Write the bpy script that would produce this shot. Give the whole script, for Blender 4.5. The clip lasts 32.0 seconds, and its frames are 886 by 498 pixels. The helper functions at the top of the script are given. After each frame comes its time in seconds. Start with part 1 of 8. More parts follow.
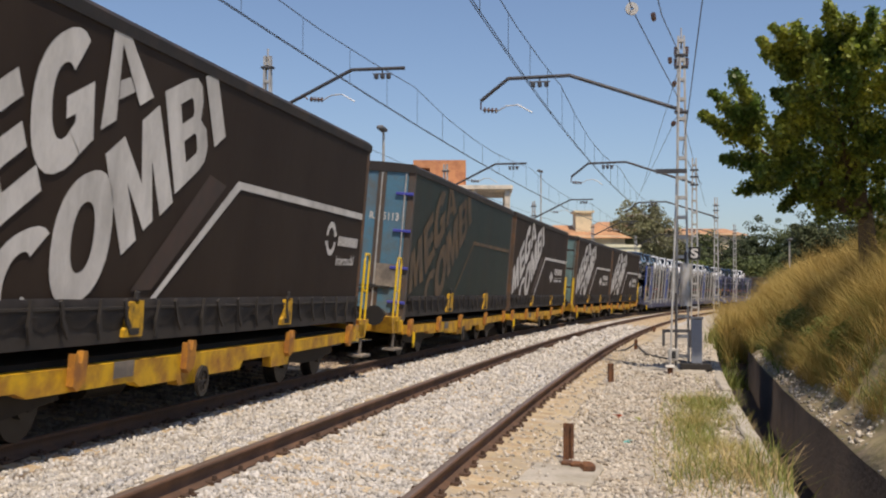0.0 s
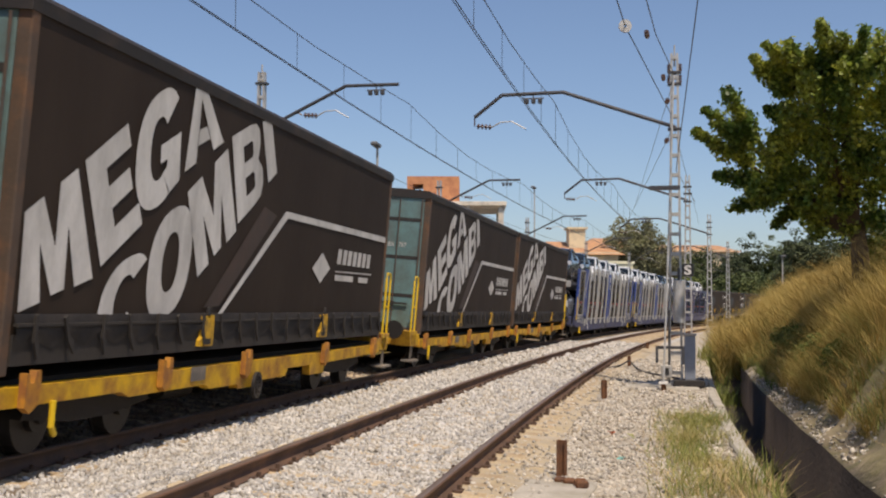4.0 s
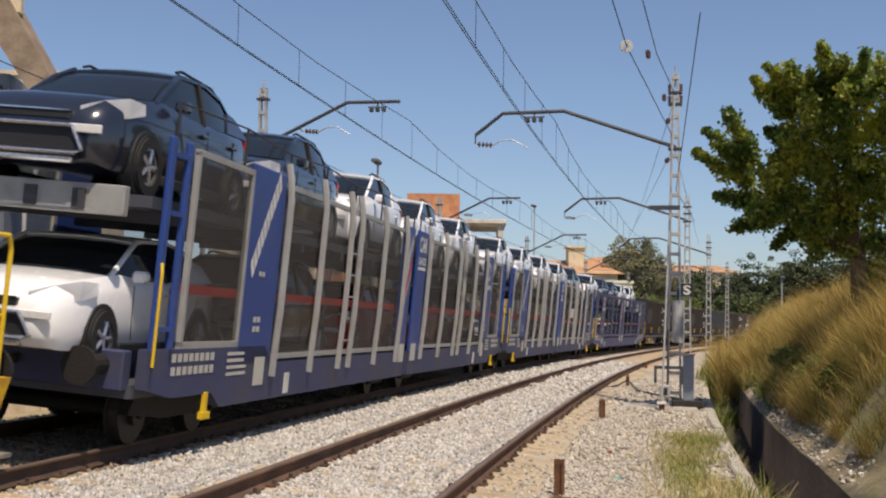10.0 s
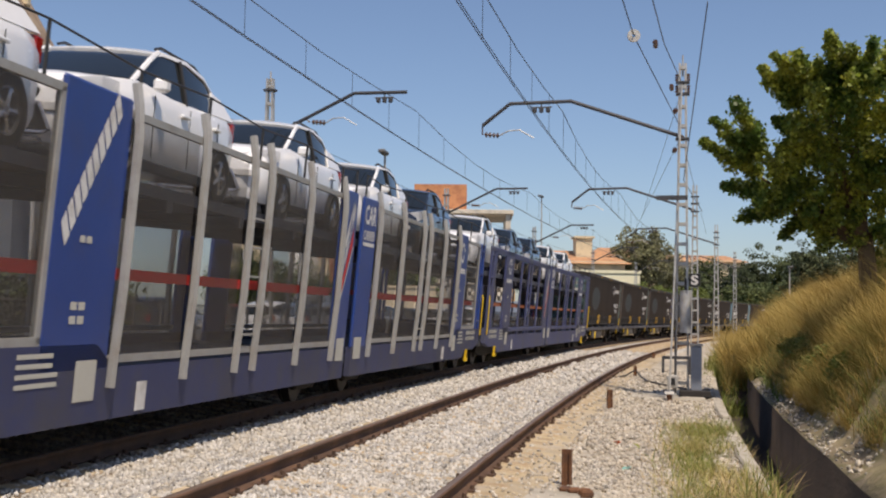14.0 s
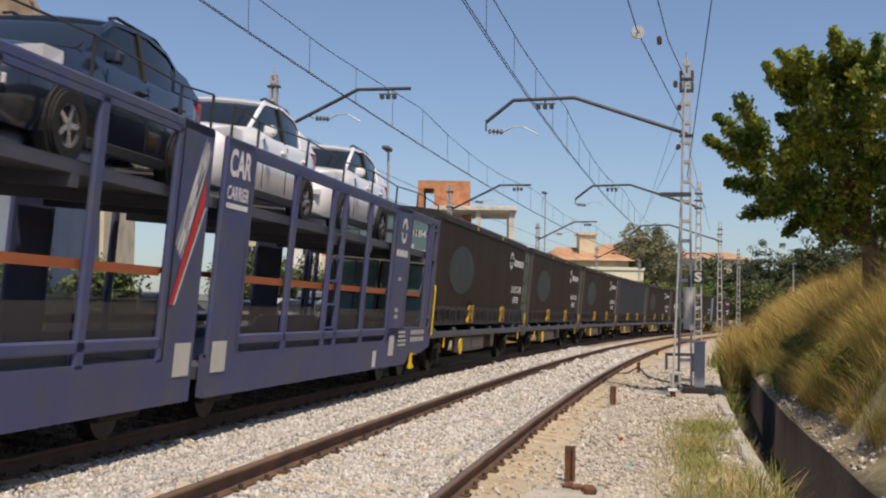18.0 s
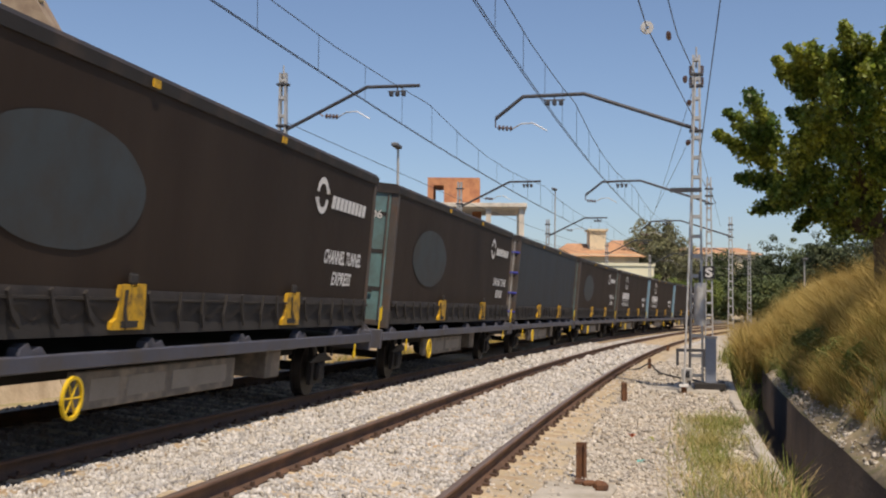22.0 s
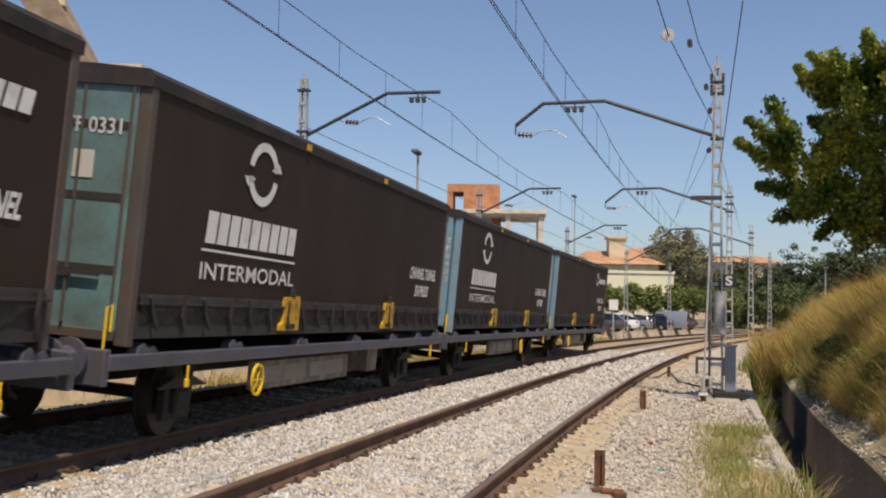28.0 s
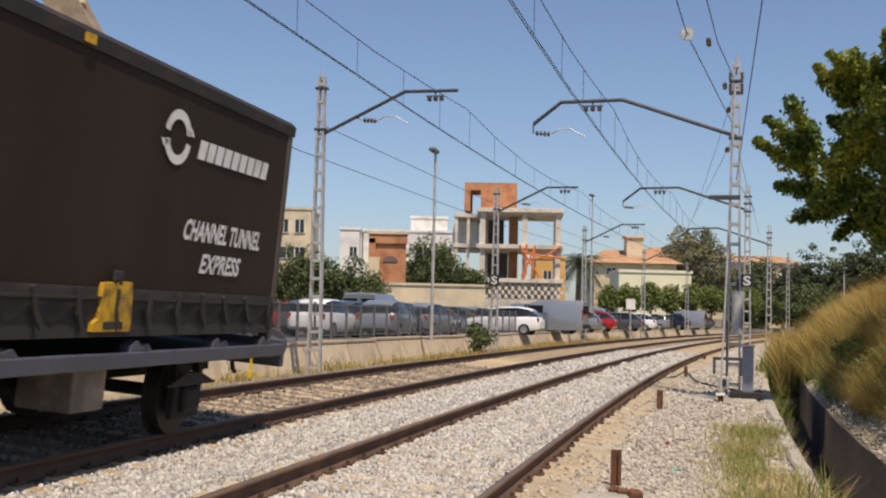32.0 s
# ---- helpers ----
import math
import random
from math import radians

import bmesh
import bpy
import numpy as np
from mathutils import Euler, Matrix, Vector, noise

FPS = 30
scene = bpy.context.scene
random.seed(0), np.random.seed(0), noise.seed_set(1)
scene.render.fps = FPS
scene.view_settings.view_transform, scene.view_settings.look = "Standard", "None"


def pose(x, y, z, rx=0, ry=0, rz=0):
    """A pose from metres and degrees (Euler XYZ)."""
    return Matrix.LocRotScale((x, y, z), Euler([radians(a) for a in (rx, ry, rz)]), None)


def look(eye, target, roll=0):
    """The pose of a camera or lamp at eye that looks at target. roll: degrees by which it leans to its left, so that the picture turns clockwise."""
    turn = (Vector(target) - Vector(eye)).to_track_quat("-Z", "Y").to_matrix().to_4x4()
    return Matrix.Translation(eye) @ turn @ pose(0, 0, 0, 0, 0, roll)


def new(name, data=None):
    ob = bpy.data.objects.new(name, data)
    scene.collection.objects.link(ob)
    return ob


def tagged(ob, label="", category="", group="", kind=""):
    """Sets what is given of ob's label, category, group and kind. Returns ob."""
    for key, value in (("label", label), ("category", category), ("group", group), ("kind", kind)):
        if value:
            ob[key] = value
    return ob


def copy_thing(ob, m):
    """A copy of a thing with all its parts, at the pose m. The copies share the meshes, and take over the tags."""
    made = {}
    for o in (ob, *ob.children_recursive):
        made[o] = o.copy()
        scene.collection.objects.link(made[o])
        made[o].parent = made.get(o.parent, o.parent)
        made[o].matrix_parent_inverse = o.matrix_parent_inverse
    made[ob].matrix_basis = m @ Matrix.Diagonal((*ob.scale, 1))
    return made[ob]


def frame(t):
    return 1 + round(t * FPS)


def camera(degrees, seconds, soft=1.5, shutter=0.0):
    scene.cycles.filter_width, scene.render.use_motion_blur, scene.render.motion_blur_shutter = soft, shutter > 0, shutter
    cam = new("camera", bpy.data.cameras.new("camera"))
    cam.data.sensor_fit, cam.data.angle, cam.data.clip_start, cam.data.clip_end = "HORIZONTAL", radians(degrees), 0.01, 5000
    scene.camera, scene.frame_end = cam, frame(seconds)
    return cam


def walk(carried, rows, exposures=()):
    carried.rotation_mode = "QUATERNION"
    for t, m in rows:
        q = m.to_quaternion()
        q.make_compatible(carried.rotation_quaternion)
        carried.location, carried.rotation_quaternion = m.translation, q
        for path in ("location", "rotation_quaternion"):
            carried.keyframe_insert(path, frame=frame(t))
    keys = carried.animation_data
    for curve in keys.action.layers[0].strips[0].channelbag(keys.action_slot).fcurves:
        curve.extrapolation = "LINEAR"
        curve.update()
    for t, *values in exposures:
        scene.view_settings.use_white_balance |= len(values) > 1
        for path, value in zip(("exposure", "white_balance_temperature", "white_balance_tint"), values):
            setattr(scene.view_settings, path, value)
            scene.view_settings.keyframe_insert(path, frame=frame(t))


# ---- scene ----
# ---- camera: held in the hand, it only turns ----
EYE = Vector((0, 0, 1.430))
# seconds, yaw to the left, pitch, lean
PATH = [
    (0, -2.39, 2.09, 0.18), (0.5, -2.32, 2.14, 0.17), (1, -2.38, 2.22, 0.28), (1.5, -2.36, 2.21, -0.15), (2, -2.53, 2.27, 0.18),
    (2.5, -2.41, 2.5, 0.34), (3, -2.62, 2.73, 0.39), (3.5, -2.68, 2.79, 0.28), (5.5, -2.61, 3.28, 0.56), (6, -2.34, 3.39, 0.58),
    (6.5, -2.41, 3.37, 0.69), (7, -2.38, 3.26, 0.62), (7.5, -2.23, 3.47, 0.56), (8, -2.33, 3.41, 0.81), (8.5, -2.45, 3.42, 0.92),
    (9, -2.27, 3.57, 0.98), (9.5, -2.51, 3.6, 1.19), (10, -2.71, 3.68, 0.93), (10.5, -2.77, 3.86, 1.03), (11, -2.84, 4.01, 1.46),
    (11.5, -2.74, 3.92, 0.98), (12, -2.58, 3.92, 1.11), (12.5, -2.55, 3.42, 0.95), (13, -2.56, 2.89, 1.02), (13.5, -2.45, 3.02, 0.91),
    (14, -2.37, 3.23, 0.81), (14.5, -2.3, 3.2, 0.84), (16.5, -2.12, 3.01, 0.95), (17, -2.07, 3.04, 0.77), (17.5, -2.07, 3.04, 0.82),
    (18, -2.21, 3.06, 0.91), (18.5, -2.09, 3.14, 0.68), (19, -2.02, 3.06, 0.41), (19.5, -1.99, 2.69, 0.45), (20, -2, 2.7, 0.49),
    (20.5, -2.11, 2.72, 0.56), (21, -1.94, 2.89, 0.65), (21.5, -1.83, 2.99, 0.53), (22, -1.73, 2.91, 0.6), (22.5, -1.71, 2.85, 0.77),
    (23, -1.69, 2.83, 0.92), (23.5, -1.68, 2.96, 0.79), (24, -1.59, 3, 0.92), (24.5, -1.49, 2.9, 0.82), (25, -1.48, 3.04, 0.83),
    (25.5, -1.35, 3.06, 0.93), (27.5, -0.95, 3.13, 0.95), (28, -0.81, 3.2, 1.03), (28.5, -0.6, 3.02, 0.67), (29, -0.43, 2.88, 0.62),
    (29.5, -0.26, 2.86, 0.86), (30, -0.24, 2.82, 0.98), (30.5, -0.23, 2.89, 1.11), (31, -0.01, 2.9, 1.05), (31.5, -0.05, 3.03, 1.28),
    (32, 0, 3.11, 1.34),
]

cam = camera(40.3, 32.0, soft=2.1, shutter=0.12)


def aim(yaw, pitch, lean):
    y, p = radians(yaw), radians(pitch)
    return look(EYE, EYE + Vector((-math.sin(y) * math.cos(p), math.cos(y) * math.cos(p), math.sin(p))), lean)


walk(cam, [(t, aim(y, p, r)) for t, y, p, r in PATH], exposures=[(0, 0.05, 7280, 15.5), (32, 0.05, 7280, 15.5)])

# ---- the plan: two tracks on one curve to the right ----
RADIUS, LATERAL, HEADING, CANT = 704.9, -2.681, radians(11.595), radians(4.726)
SPACING, RISE, GAUGE = 3.906, 0.152, 1.74
AHEAD = Vector((math.sin(HEADING), math.cos(HEADING)))
RIGHT = Vector((math.cos(HEADING), -math.sin(HEADING)))
CENTRE = Vector((LATERAL, 0)) + RIGHT * RADIUS


def place(s, off, z=0.0):
    """A point s metres along the near track and off metres to its left."""
    a = s / RADIUS
    p = CENTRE + (RADIUS + off) * (AHEAD * math.sin(a) - RIGHT * math.cos(a))
    return Vector((p.x, p.y, z))


def turn(s):
    """The way of the track at s, as an angle from the x axis."""
    return math.pi / 2 - HEADING - s / RADIUS


def upright(s, off, z=0.0, rz=0.0):
    """A pose beside the track: x along it, y to its left."""
    return Matrix.Translation(place(s, off, z)) @ Matrix.Rotation(turn(s) + radians(rz), 4, "Z")


def on_track(s, half):
    """The pose of a vehicle on the far track whose bogies stand half a metre-length before and behind s."""
    a, b = place(s - half, SPACING, RISE), place(s + half, SPACING, RISE)
    d = b - a
    return Matrix.Translation((a + b) / 2) @ Matrix.Rotation(math.atan2(d.y, d.x), 4, "Z") @ Matrix.Rotation(CANT, 4, "X")


def gone(t):
    """How far the train has run by t seconds: it gathers speed all the way."""
    u = t / 10
    return 72.598 * u + 2.079 * u * u + 0.586 * u ** 3


# ---- light: a clear summer day, sun high behind the camera and to its right ----
SUN = Vector((0.19, -0.51, 1.0)).normalized()
world = bpy.data.worlds.new("world")
scene.world = world
world.use_nodes = True
sky = world.node_tree.nodes.new("ShaderNodeTexSky")
sky.sky_type, sky.sun_disc = "NISHITA", False
sky.sun_elevation, sky.sun_rotation = math.asin(SUN.z), math.atan2(SUN.x, SUN.y)
sky.air_density, sky.dust_density, sky.ozone_density = 0.9, 0.9, 6.2
background = world.node_tree.nodes["Background"]
background.inputs["Strength"].default_value = 0.122
world.node_tree.links.new(sky.outputs["Color"], background.inputs["Color"])
sun = new("sun", bpy.data.lights.new("sun", "SUN"))
sun.data.energy, sun.data.angle, sun.data.color = 3.9, radians(0.53), (1.0, 0.93, 0.82)
sun.matrix_world = look(SUN * 100, (0, 0, 0))

# ---- helpers for meshes and things ----


def part(name, bm, material, parent=None, label=""):
    """Links a bmesh as one mesh object under a thing or a part."""
    me = bpy.data.meshes.new(name)
    bm.to_mesh(me)
    bm.free()
    for m in material if isinstance(material, (list, tuple)) else [material]:
        me.materials.append(m)
    ob = new(name, me)
    ob.parent = parent
    if label:
        ob["label"] = label
    return ob


def pieces(name, bm, material, parent, label=""):
    """Links each separate shape of a bmesh as a part of its own."""
    seen = set()
    for f in bm.faces:
        if f in seen:
            continue
        group, queue = [], [f]
        seen.add(f)
        while queue:
            a = queue.pop()
            group.append(a)
            for v in a.verts:
                for b in v.link_faces:
                    if b not in seen:
                        seen.add(b)
                        queue.append(b)
        sub, made = bmesh.new(), {}
        for a in group:
            for v in a.verts:
                if v not in made:
                    made[v] = sub.verts.new(v.co)
            sub.faces.new([made[v] for v in a.verts])
        part(name, sub, material, parent, label)
    bm.free()


def thing(name, label, category, group="", kind=""):
    """An empty at the base of a thing, which parents its parts."""
    return tagged(new(name), label, category, group, kind)


def again(ob, parent, m):
    """One more object on the same mesh, under parent."""
    c = ob.copy()
    scene.collection.objects.link(c)
    c.parent = parent
    c.matrix_basis = m
    return c


def smooth(ob, angle=40):
    me = ob.data
    me.shade_smooth()
    me.set_sharp_from_angle(angle=radians(angle))
    return ob


def box(bm, x0, x1, y0, y1, z0, z1, bevel=0.0, mi=0):
    vs = [bm.verts.new(p) for p in ((x0, y0, z0), (x1, y0, z0), (x1, y1, z0), (x0, y1, z0), (x0, y0, z1), (x1, y0, z1), (x1, y1, z1), (x0, y1, z1))]
    fs = [bm.faces.new([vs[i] for i in q]) for q in ((3, 2, 1, 0), (4, 5, 6, 7), (0, 1, 5, 4), (1, 2, 6, 5), (2, 3, 7, 6), (3, 0, 4, 7))]
    for f in fs:
        f.material_index = mi
    if bevel:
        edges = {e for f in fs for e in f.edges}
        bmesh.ops.bevel(bm, geom=list(edges), offset=bevel, segments=1, affect="EDGES", profile=0.5)
    return bm


def boxes(*rows, bevel=0.0):
    bm = bmesh.new()
    for r in rows:
        box(bm, *r, bevel=bevel)
    return bm


def tube(bm, points, r, seg=8, r2=None, caps=True):
    """A round bar through points."""
    pts = [Vector(p) for p in points]
    rings = []
    for i, p in enumerate(pts):
        d = (pts[min(i + 1, len(pts) - 1)] - pts[max(i - 1, 0)]).normalized()
        u = d.cross(Vector((0, 0, 1)) if abs(d.z) < 0.9 else Vector((1, 0, 0))).normalized()
        v = d.cross(u)
        k = r if r2 is None else r + (r2 - r) * i / (len(pts) - 1)
        rings.append([bm.verts.new(p + (u * math.cos(2 * math.pi * j / seg) + v * math.sin(2 * math.pi * j / seg)) * k) for j in range(seg)])
    for a, b in zip(rings, rings[1:]):
        for j in range(seg):
            bm.faces.new((a[j], a[(j + 1) % seg], b[(j + 1) % seg], b[j]))
    if caps:
        bm.faces.new(rings[0][::-1])
        bm.faces.new(rings[-1])
    return bm


def tubes(*lines, r=0.02, seg=8):
    bm = bmesh.new()
    for l in lines:
        tube(bm, l, r, seg)
    return bm


def prism(bm, poly, y0, y1):
    """A polygon in x and z, drawn out along y."""
    a = [bm.verts.new((x, y0, z)) for x, z in poly]
    b = [bm.verts.new((x, y1, z)) for x, z in poly]
    bm.faces.new(a)
    bm.faces.new(b[::-1])
    for i in range(len(poly)):
        j = (i + 1) % len(poly)
        bm.faces.new((a[j], a[i], b[i], b[j]))
    bmesh.ops.recalc_face_normals(bm, faces=bm.faces)
    return bm


def disc(bm, c, r, y0, y1, seg=20, hole=0.0):
    """A wheel-like body about the y axis."""
    rings = []
    for y, k in ((y0, hole), (y0, r), (y1, r), (y1, hole)):
        if k == 0.0:
            rings.append([bm.verts.new((c[0], y, c[1]))])
        else:
            rings.append([bm.verts.new((c[0] + k * math.cos(2 * math.pi * i / seg), y, c[1] + k * math.sin(2 * math.pi * i / seg))) for i in range(seg)])
    loops = list(zip(rings, rings[1:])) + ([(rings[3], rings[0])] if hole else [])
    for a, b in loops:
        for i in range(seg):
            j = (i + 1) % seg
            q = [a[i % len(a)], a[j % len(a)], b[j % len(b)], b[i % len(b)]]
            q = list(dict.fromkeys(q))
            if len(q) > 2:
                bm.faces.new(q)
    bmesh.ops.recalc_face_normals(bm, faces=bm.faces)
    return bm


def outline(text, bold=0.0):
    """The built-in font's flat shape of a text: points in 0..1 across and up, and faces."""
    cu = bpy.data.curves.new("text", "FONT")
    cu.body, cu.offset, cu.resolution_u = text, bold, 4
    ob = bpy.data.objects.new("text", cu)
    scene.collection.objects.link(ob)
    me = bpy.data.meshes.new_from_object(ob.evaluated_get(bpy.context.evaluated_depsgraph_get()))
    pts = [v.co.copy() for v in me.vertices]
    faces = [tuple(p.vertices) for p in me.polygons]
    bpy.data.objects.remove(ob)
    bpy.data.curves.remove(cu)
    bpy.data.meshes.remove(me)
    x0, x1 = min(p.x for p in pts), max(p.x for p in pts)
    y0, y1 = min(p.y for p in pts), max(p.y for p in pts)
    return [((p.x - x0) / (x1 - x0), (p.y - y0) / (y1 - y0)) for p in pts], faces


def letters(bm, text, quad, y, bold=0.0):
    """Paints a text on the plane y into a quad of (x, z): bottom left, bottom right, top right, top left."""
    pts, faces = outline(text, bold)
    vs = []
    for u, v in pts:
        x, z = (sum(w * q[i] for w, q in zip(((1 - u) * (1 - v), u * (1 - v), u * v, (1 - u) * v), quad)) for i in (0, 1))
        vs.append(bm.verts.new((x, y, z)))
    for f in faces:
        try:
            bm.faces.new([vs[i] for i in f])
        except ValueError:
            pass
    return bm


def flat(bm, poly, y):
    bm.faces.new([bm.verts.new((x, y, z)) for x, z in poly])
    return bm


def bars(bm, x0, x1, z0, z1, n, y, lean=0.0, fill=0.78):
    """A plain bar for each letter of a mark that is not lettered."""
    w = (x1 - x0) / n
    k = lean * (z1 - z0)
    for i in range(n):
        a = x0 + i * w
        b = a + w * fill
        flat(bm, ((a, z0), (b, z0), (b + k, z1), (a + k, z1)), y)
    return bm


def ring_mark(bm, x, z, rx, rz, y, w=0.16):
    """A ring of two arrows as a plain sign."""
    for k in (0, 1):
        arc = [math.pi * k + math.pi * (0.06 + 0.88 * i / 11) for i in range(12)]
        out = [(x + rx * math.cos(a), z + rz * math.sin(a)) for a in arc]
        inn = [(x + rx * (1 - 2.2 * w) * math.cos(a), z + rz * (1 - 2.2 * w) * math.sin(a)) for a in arc]
        for i in range(11):
            flat(bm, (out[i], out[i + 1], inn[i + 1], inn[i]), y)
        a = arc[0]
        c, s = math.cos(a), math.sin(a)
        flat(bm, ((x + 1.25 * rx * c, z + rz * s), (x + rx * c, z + rz * (s + (0.3 if k == 0 else -0.3))), (x + 0.5 * rx * c, z + rz * s)), y)
    return bm


def mesh_object(name, verts, faces, materials, parent=None, indices=None):
    """A mesh from arrays; all faces have the same number of corners."""
    verts, faces = np.asarray(verts, dtype=np.float32), np.asarray(faces, dtype=np.int32)
    n = faces.shape[1]
    me = bpy.data.meshes.new(name)
    me.vertices.add(len(verts))
    me.vertices.foreach_set("co", verts.ravel())
    me.loops.add(faces.size)
    me.loops.foreach_set("vertex_index", faces.ravel())
    me.polygons.add(len(faces))
    me.polygons.foreach_set("loop_start", np.arange(0, faces.size, n, dtype=np.int32))
    if indices is not None:
        me.polygons.foreach_set("material_index", np.asarray(indices, dtype=np.int32))
    me.update(calc_edges=True)
    me.validate()
    for m in materials if isinstance(materials, (list, tuple)) else [materials]:
        me.materials.append(m)
    ob = new(name, me)
    ob.parent = parent
    return ob


# ---- materials ----


def mat(name, colour, rough=0.6, metal=0.0, var=0.25, big=1.5, fine=30.0, bump=0.15, second=None, much=0.5, edge=0.12, stretch=(1, 1, 1),
        each=0.0, island=0.0, coat=0.0, world_size=False):
    """A surface with mottling at two sizes, stains of a second colour, fine relief, and a difference from piece to piece."""
    m = bpy.data.materials.new(name)
    m.use_nodes = True
    nt = m.node_tree
    n, l = nt.nodes, nt.links
    p = n["Principled BSDF"]
    co = n.new("ShaderNodeTexCoord")
    mp = n.new("ShaderNodeMapping")
    mp.inputs["Scale"].default_value = stretch
    l.new(co.outputs["Object"], mp.inputs["Vector"])

    def noise_at(scale, detail):
        t = n.new("ShaderNodeTexNoise")
        t.inputs["Scale"].default_value, t.inputs["Detail"].default_value, t.inputs["Roughness"].default_value = scale, detail, 0.6
        l.new(mp.outputs["Vector"], t.inputs["Vector"])
        return t.outputs["Fac"]

    def sums(kind, a, b):
        t = n.new("ShaderNodeMath")
        t.operation = kind
        for i, x in ((0, a), (1, b)):
            if isinstance(x, (int, float)):
                t.inputs[i].default_value = x
            else:
                l.new(x, t.inputs[i])
        return t.outputs[0]

    coarse, grain = noise_at(big, 4), noise_at(fine, 3)
    light = sums("ADD", sums("MULTIPLY", sums("SUBTRACT", coarse, 0.5), 2.2 * var), sums("MULTIPLY", sums("SUBTRACT", grain, 0.5), 1.6 * var))
    if each:
        info = n.new("ShaderNodeObjectInfo")
        light = sums("ADD", light, sums("MULTIPLY", sums("SUBTRACT", info.outputs["Random"], 0.5), 2 * each))
    if island:
        geo = n.new("ShaderNodeNewGeometry")
        light = sums("ADD", light, sums("MULTIPLY", sums("SUBTRACT", geo.outputs["Random Per Island"], 0.5), 2 * island))
    light = sums("MAXIMUM", sums("ADD", light, 1.0), 0.12)
    base = n.new("ShaderNodeRGB")
    base.outputs[0].default_value = (*colour, 1)
    col = base.outputs[0]
    if second:
        stain = n.new("ShaderNodeMix")
        stain.data_type = "RGBA"
        ramp = n.new("ShaderNodeMapRange")
        ramp.inputs["From Min"].default_value, ramp.inputs["From Max"].default_value = 0.5 + (0.5 - much) * 0.5 - edge, 0.5 + (0.5 - much) * 0.5 + edge
        l.new(noise_at(big * 1.7 + 0.13, 6), ramp.inputs["Value"])
        l.new(ramp.outputs[0], stain.inputs["Factor"])
        l.new(col, stain.inputs["A"])
        stain.inputs["B"].default_value = (*second, 1)
        col = stain.outputs["Result"]
    mul = n.new("ShaderNodeVectorMath")
    mul.operation = "SCALE"
    l.new(col, mul.inputs[0])
    l.new(light, mul.inputs["Scale"])
    l.new(mul.outputs[0], p.inputs["Base Color"])
    l.new(sums("ADD", rough - 0.08, sums("MULTIPLY", grain, 0.16)), p.inputs["Roughness"])
    p.inputs["Metallic"].default_value = metal
    if coat:
        p.inputs["Coat Weight"].default_value, p.inputs["Coat Roughness"].default_value = coat, 0.06
    if bump:
        b = n.new("ShaderNodeBump")
        b.inputs["Strength"].default_value, b.inputs["Distance"].default_value = bump, 0.02
        l.new(sums("ADD", grain, sums("MULTIPLY", coarse, 0.6)), b.inputs["Height"])
        l.new(b.outputs[0], p.inputs["Normal"])
    return m


def glass(name, tint, rough=0.03, clear=0.0):
    """Tinted glazing: a dark glossy pane, let through by a set share."""
    m = bpy.data.materials.new(name)
    m.use_nodes = True
    n, l = m.node_tree.nodes, m.node_tree.links
    p = n["Principled BSDF"]
    p.inputs["Base Color"].default_value, p.inputs["Roughness"].default_value = (*tint, 1), rough
    if clear:
        t, x = n.new("ShaderNodeBsdfTransparent"), n.new("ShaderNodeMixShader")
        t.inputs["Color"].default_value = (0.85, 0.88, 0.88, 1)
        x.inputs[0].default_value = clear
        l.new(p.outputs[0], x.inputs[1])
        l.new(t.outputs[0], x.inputs[2])
        l.new(x.outputs[0], n["Material Output"].inputs["Surface"])
    return m


def perforated(name, colour, open_share):
    """Punched sheet whose holes are too small to be seen apart."""
    m = bpy.data.materials.new(name)
    m.use_nodes = True
    n, l = m.node_tree.nodes, m.node_tree.links
    p = n["Principled BSDF"]
    p.inputs["Base Color"].default_value, p.inputs["Roughness"].default_value = (*colour, 1), 0.6
    p.inputs["Metallic"].default_value = 0.3
    t, x, k = n.new("ShaderNodeBsdfTransparent"), n.new("ShaderNodeMixShader"), n.new("ShaderNodeTexNoise")
    k.inputs["Scale"].default_value = 1.3
    r = n.new("ShaderNodeMapRange")
    r.inputs["To Min"].default_value, r.inputs["To Max"].default_value = open_share - 0.1, open_share + 0.1
    l.new(k.outputs["Fac"], r.inputs["Value"])
    l.new(r.outputs[0], x.inputs[0])
    l.new(p.outputs[0], x.inputs[1])
    l.new(t.outputs[0], x.inputs[2])
    l.new(x.outputs[0], n["Material Output"].inputs["Surface"])
    return m


M_RAIL = mat("rail_steel", (0.118, 0.067, 0.042), 0.85, 0.0, 0.35, 1.2, 35, 0.2, second=(0.20, 0.105, 0.06), much=0.35)
M_HEAD = mat("worn_rail_head", (0.19, 0.135, 0.10), 0.5, 0.3, 0.25, 2, 60, 0.05)
M_SLEEPER = mat("sandy_concrete", (0.49, 0.395, 0.265), 0.9, 0, 0.25, 2.5, 40, 0.4, second=(0.40, 0.28, 0.155), much=0.4, each=0.12)
M_SAND = mat("rusty_sand", (0.46, 0.365, 0.225), 0.95, 0, 0.3, 1.2, 16, 0.7, second=(0.42, 0.36, 0.28), much=0.45)
M_CLIP = mat("rusty_clip", (0.10, 0.06, 0.04), 0.8, 0.2, 0.4, 8, 60, 0.3, each=0.2)
M_STONE = mat("ballast_stone", (0.515, 0.495, 0.46), 0.92, 0, 0.2, 3, 60, 0.5, second=(0.44, 0.385, 0.30), much=0.34, island=0.32)
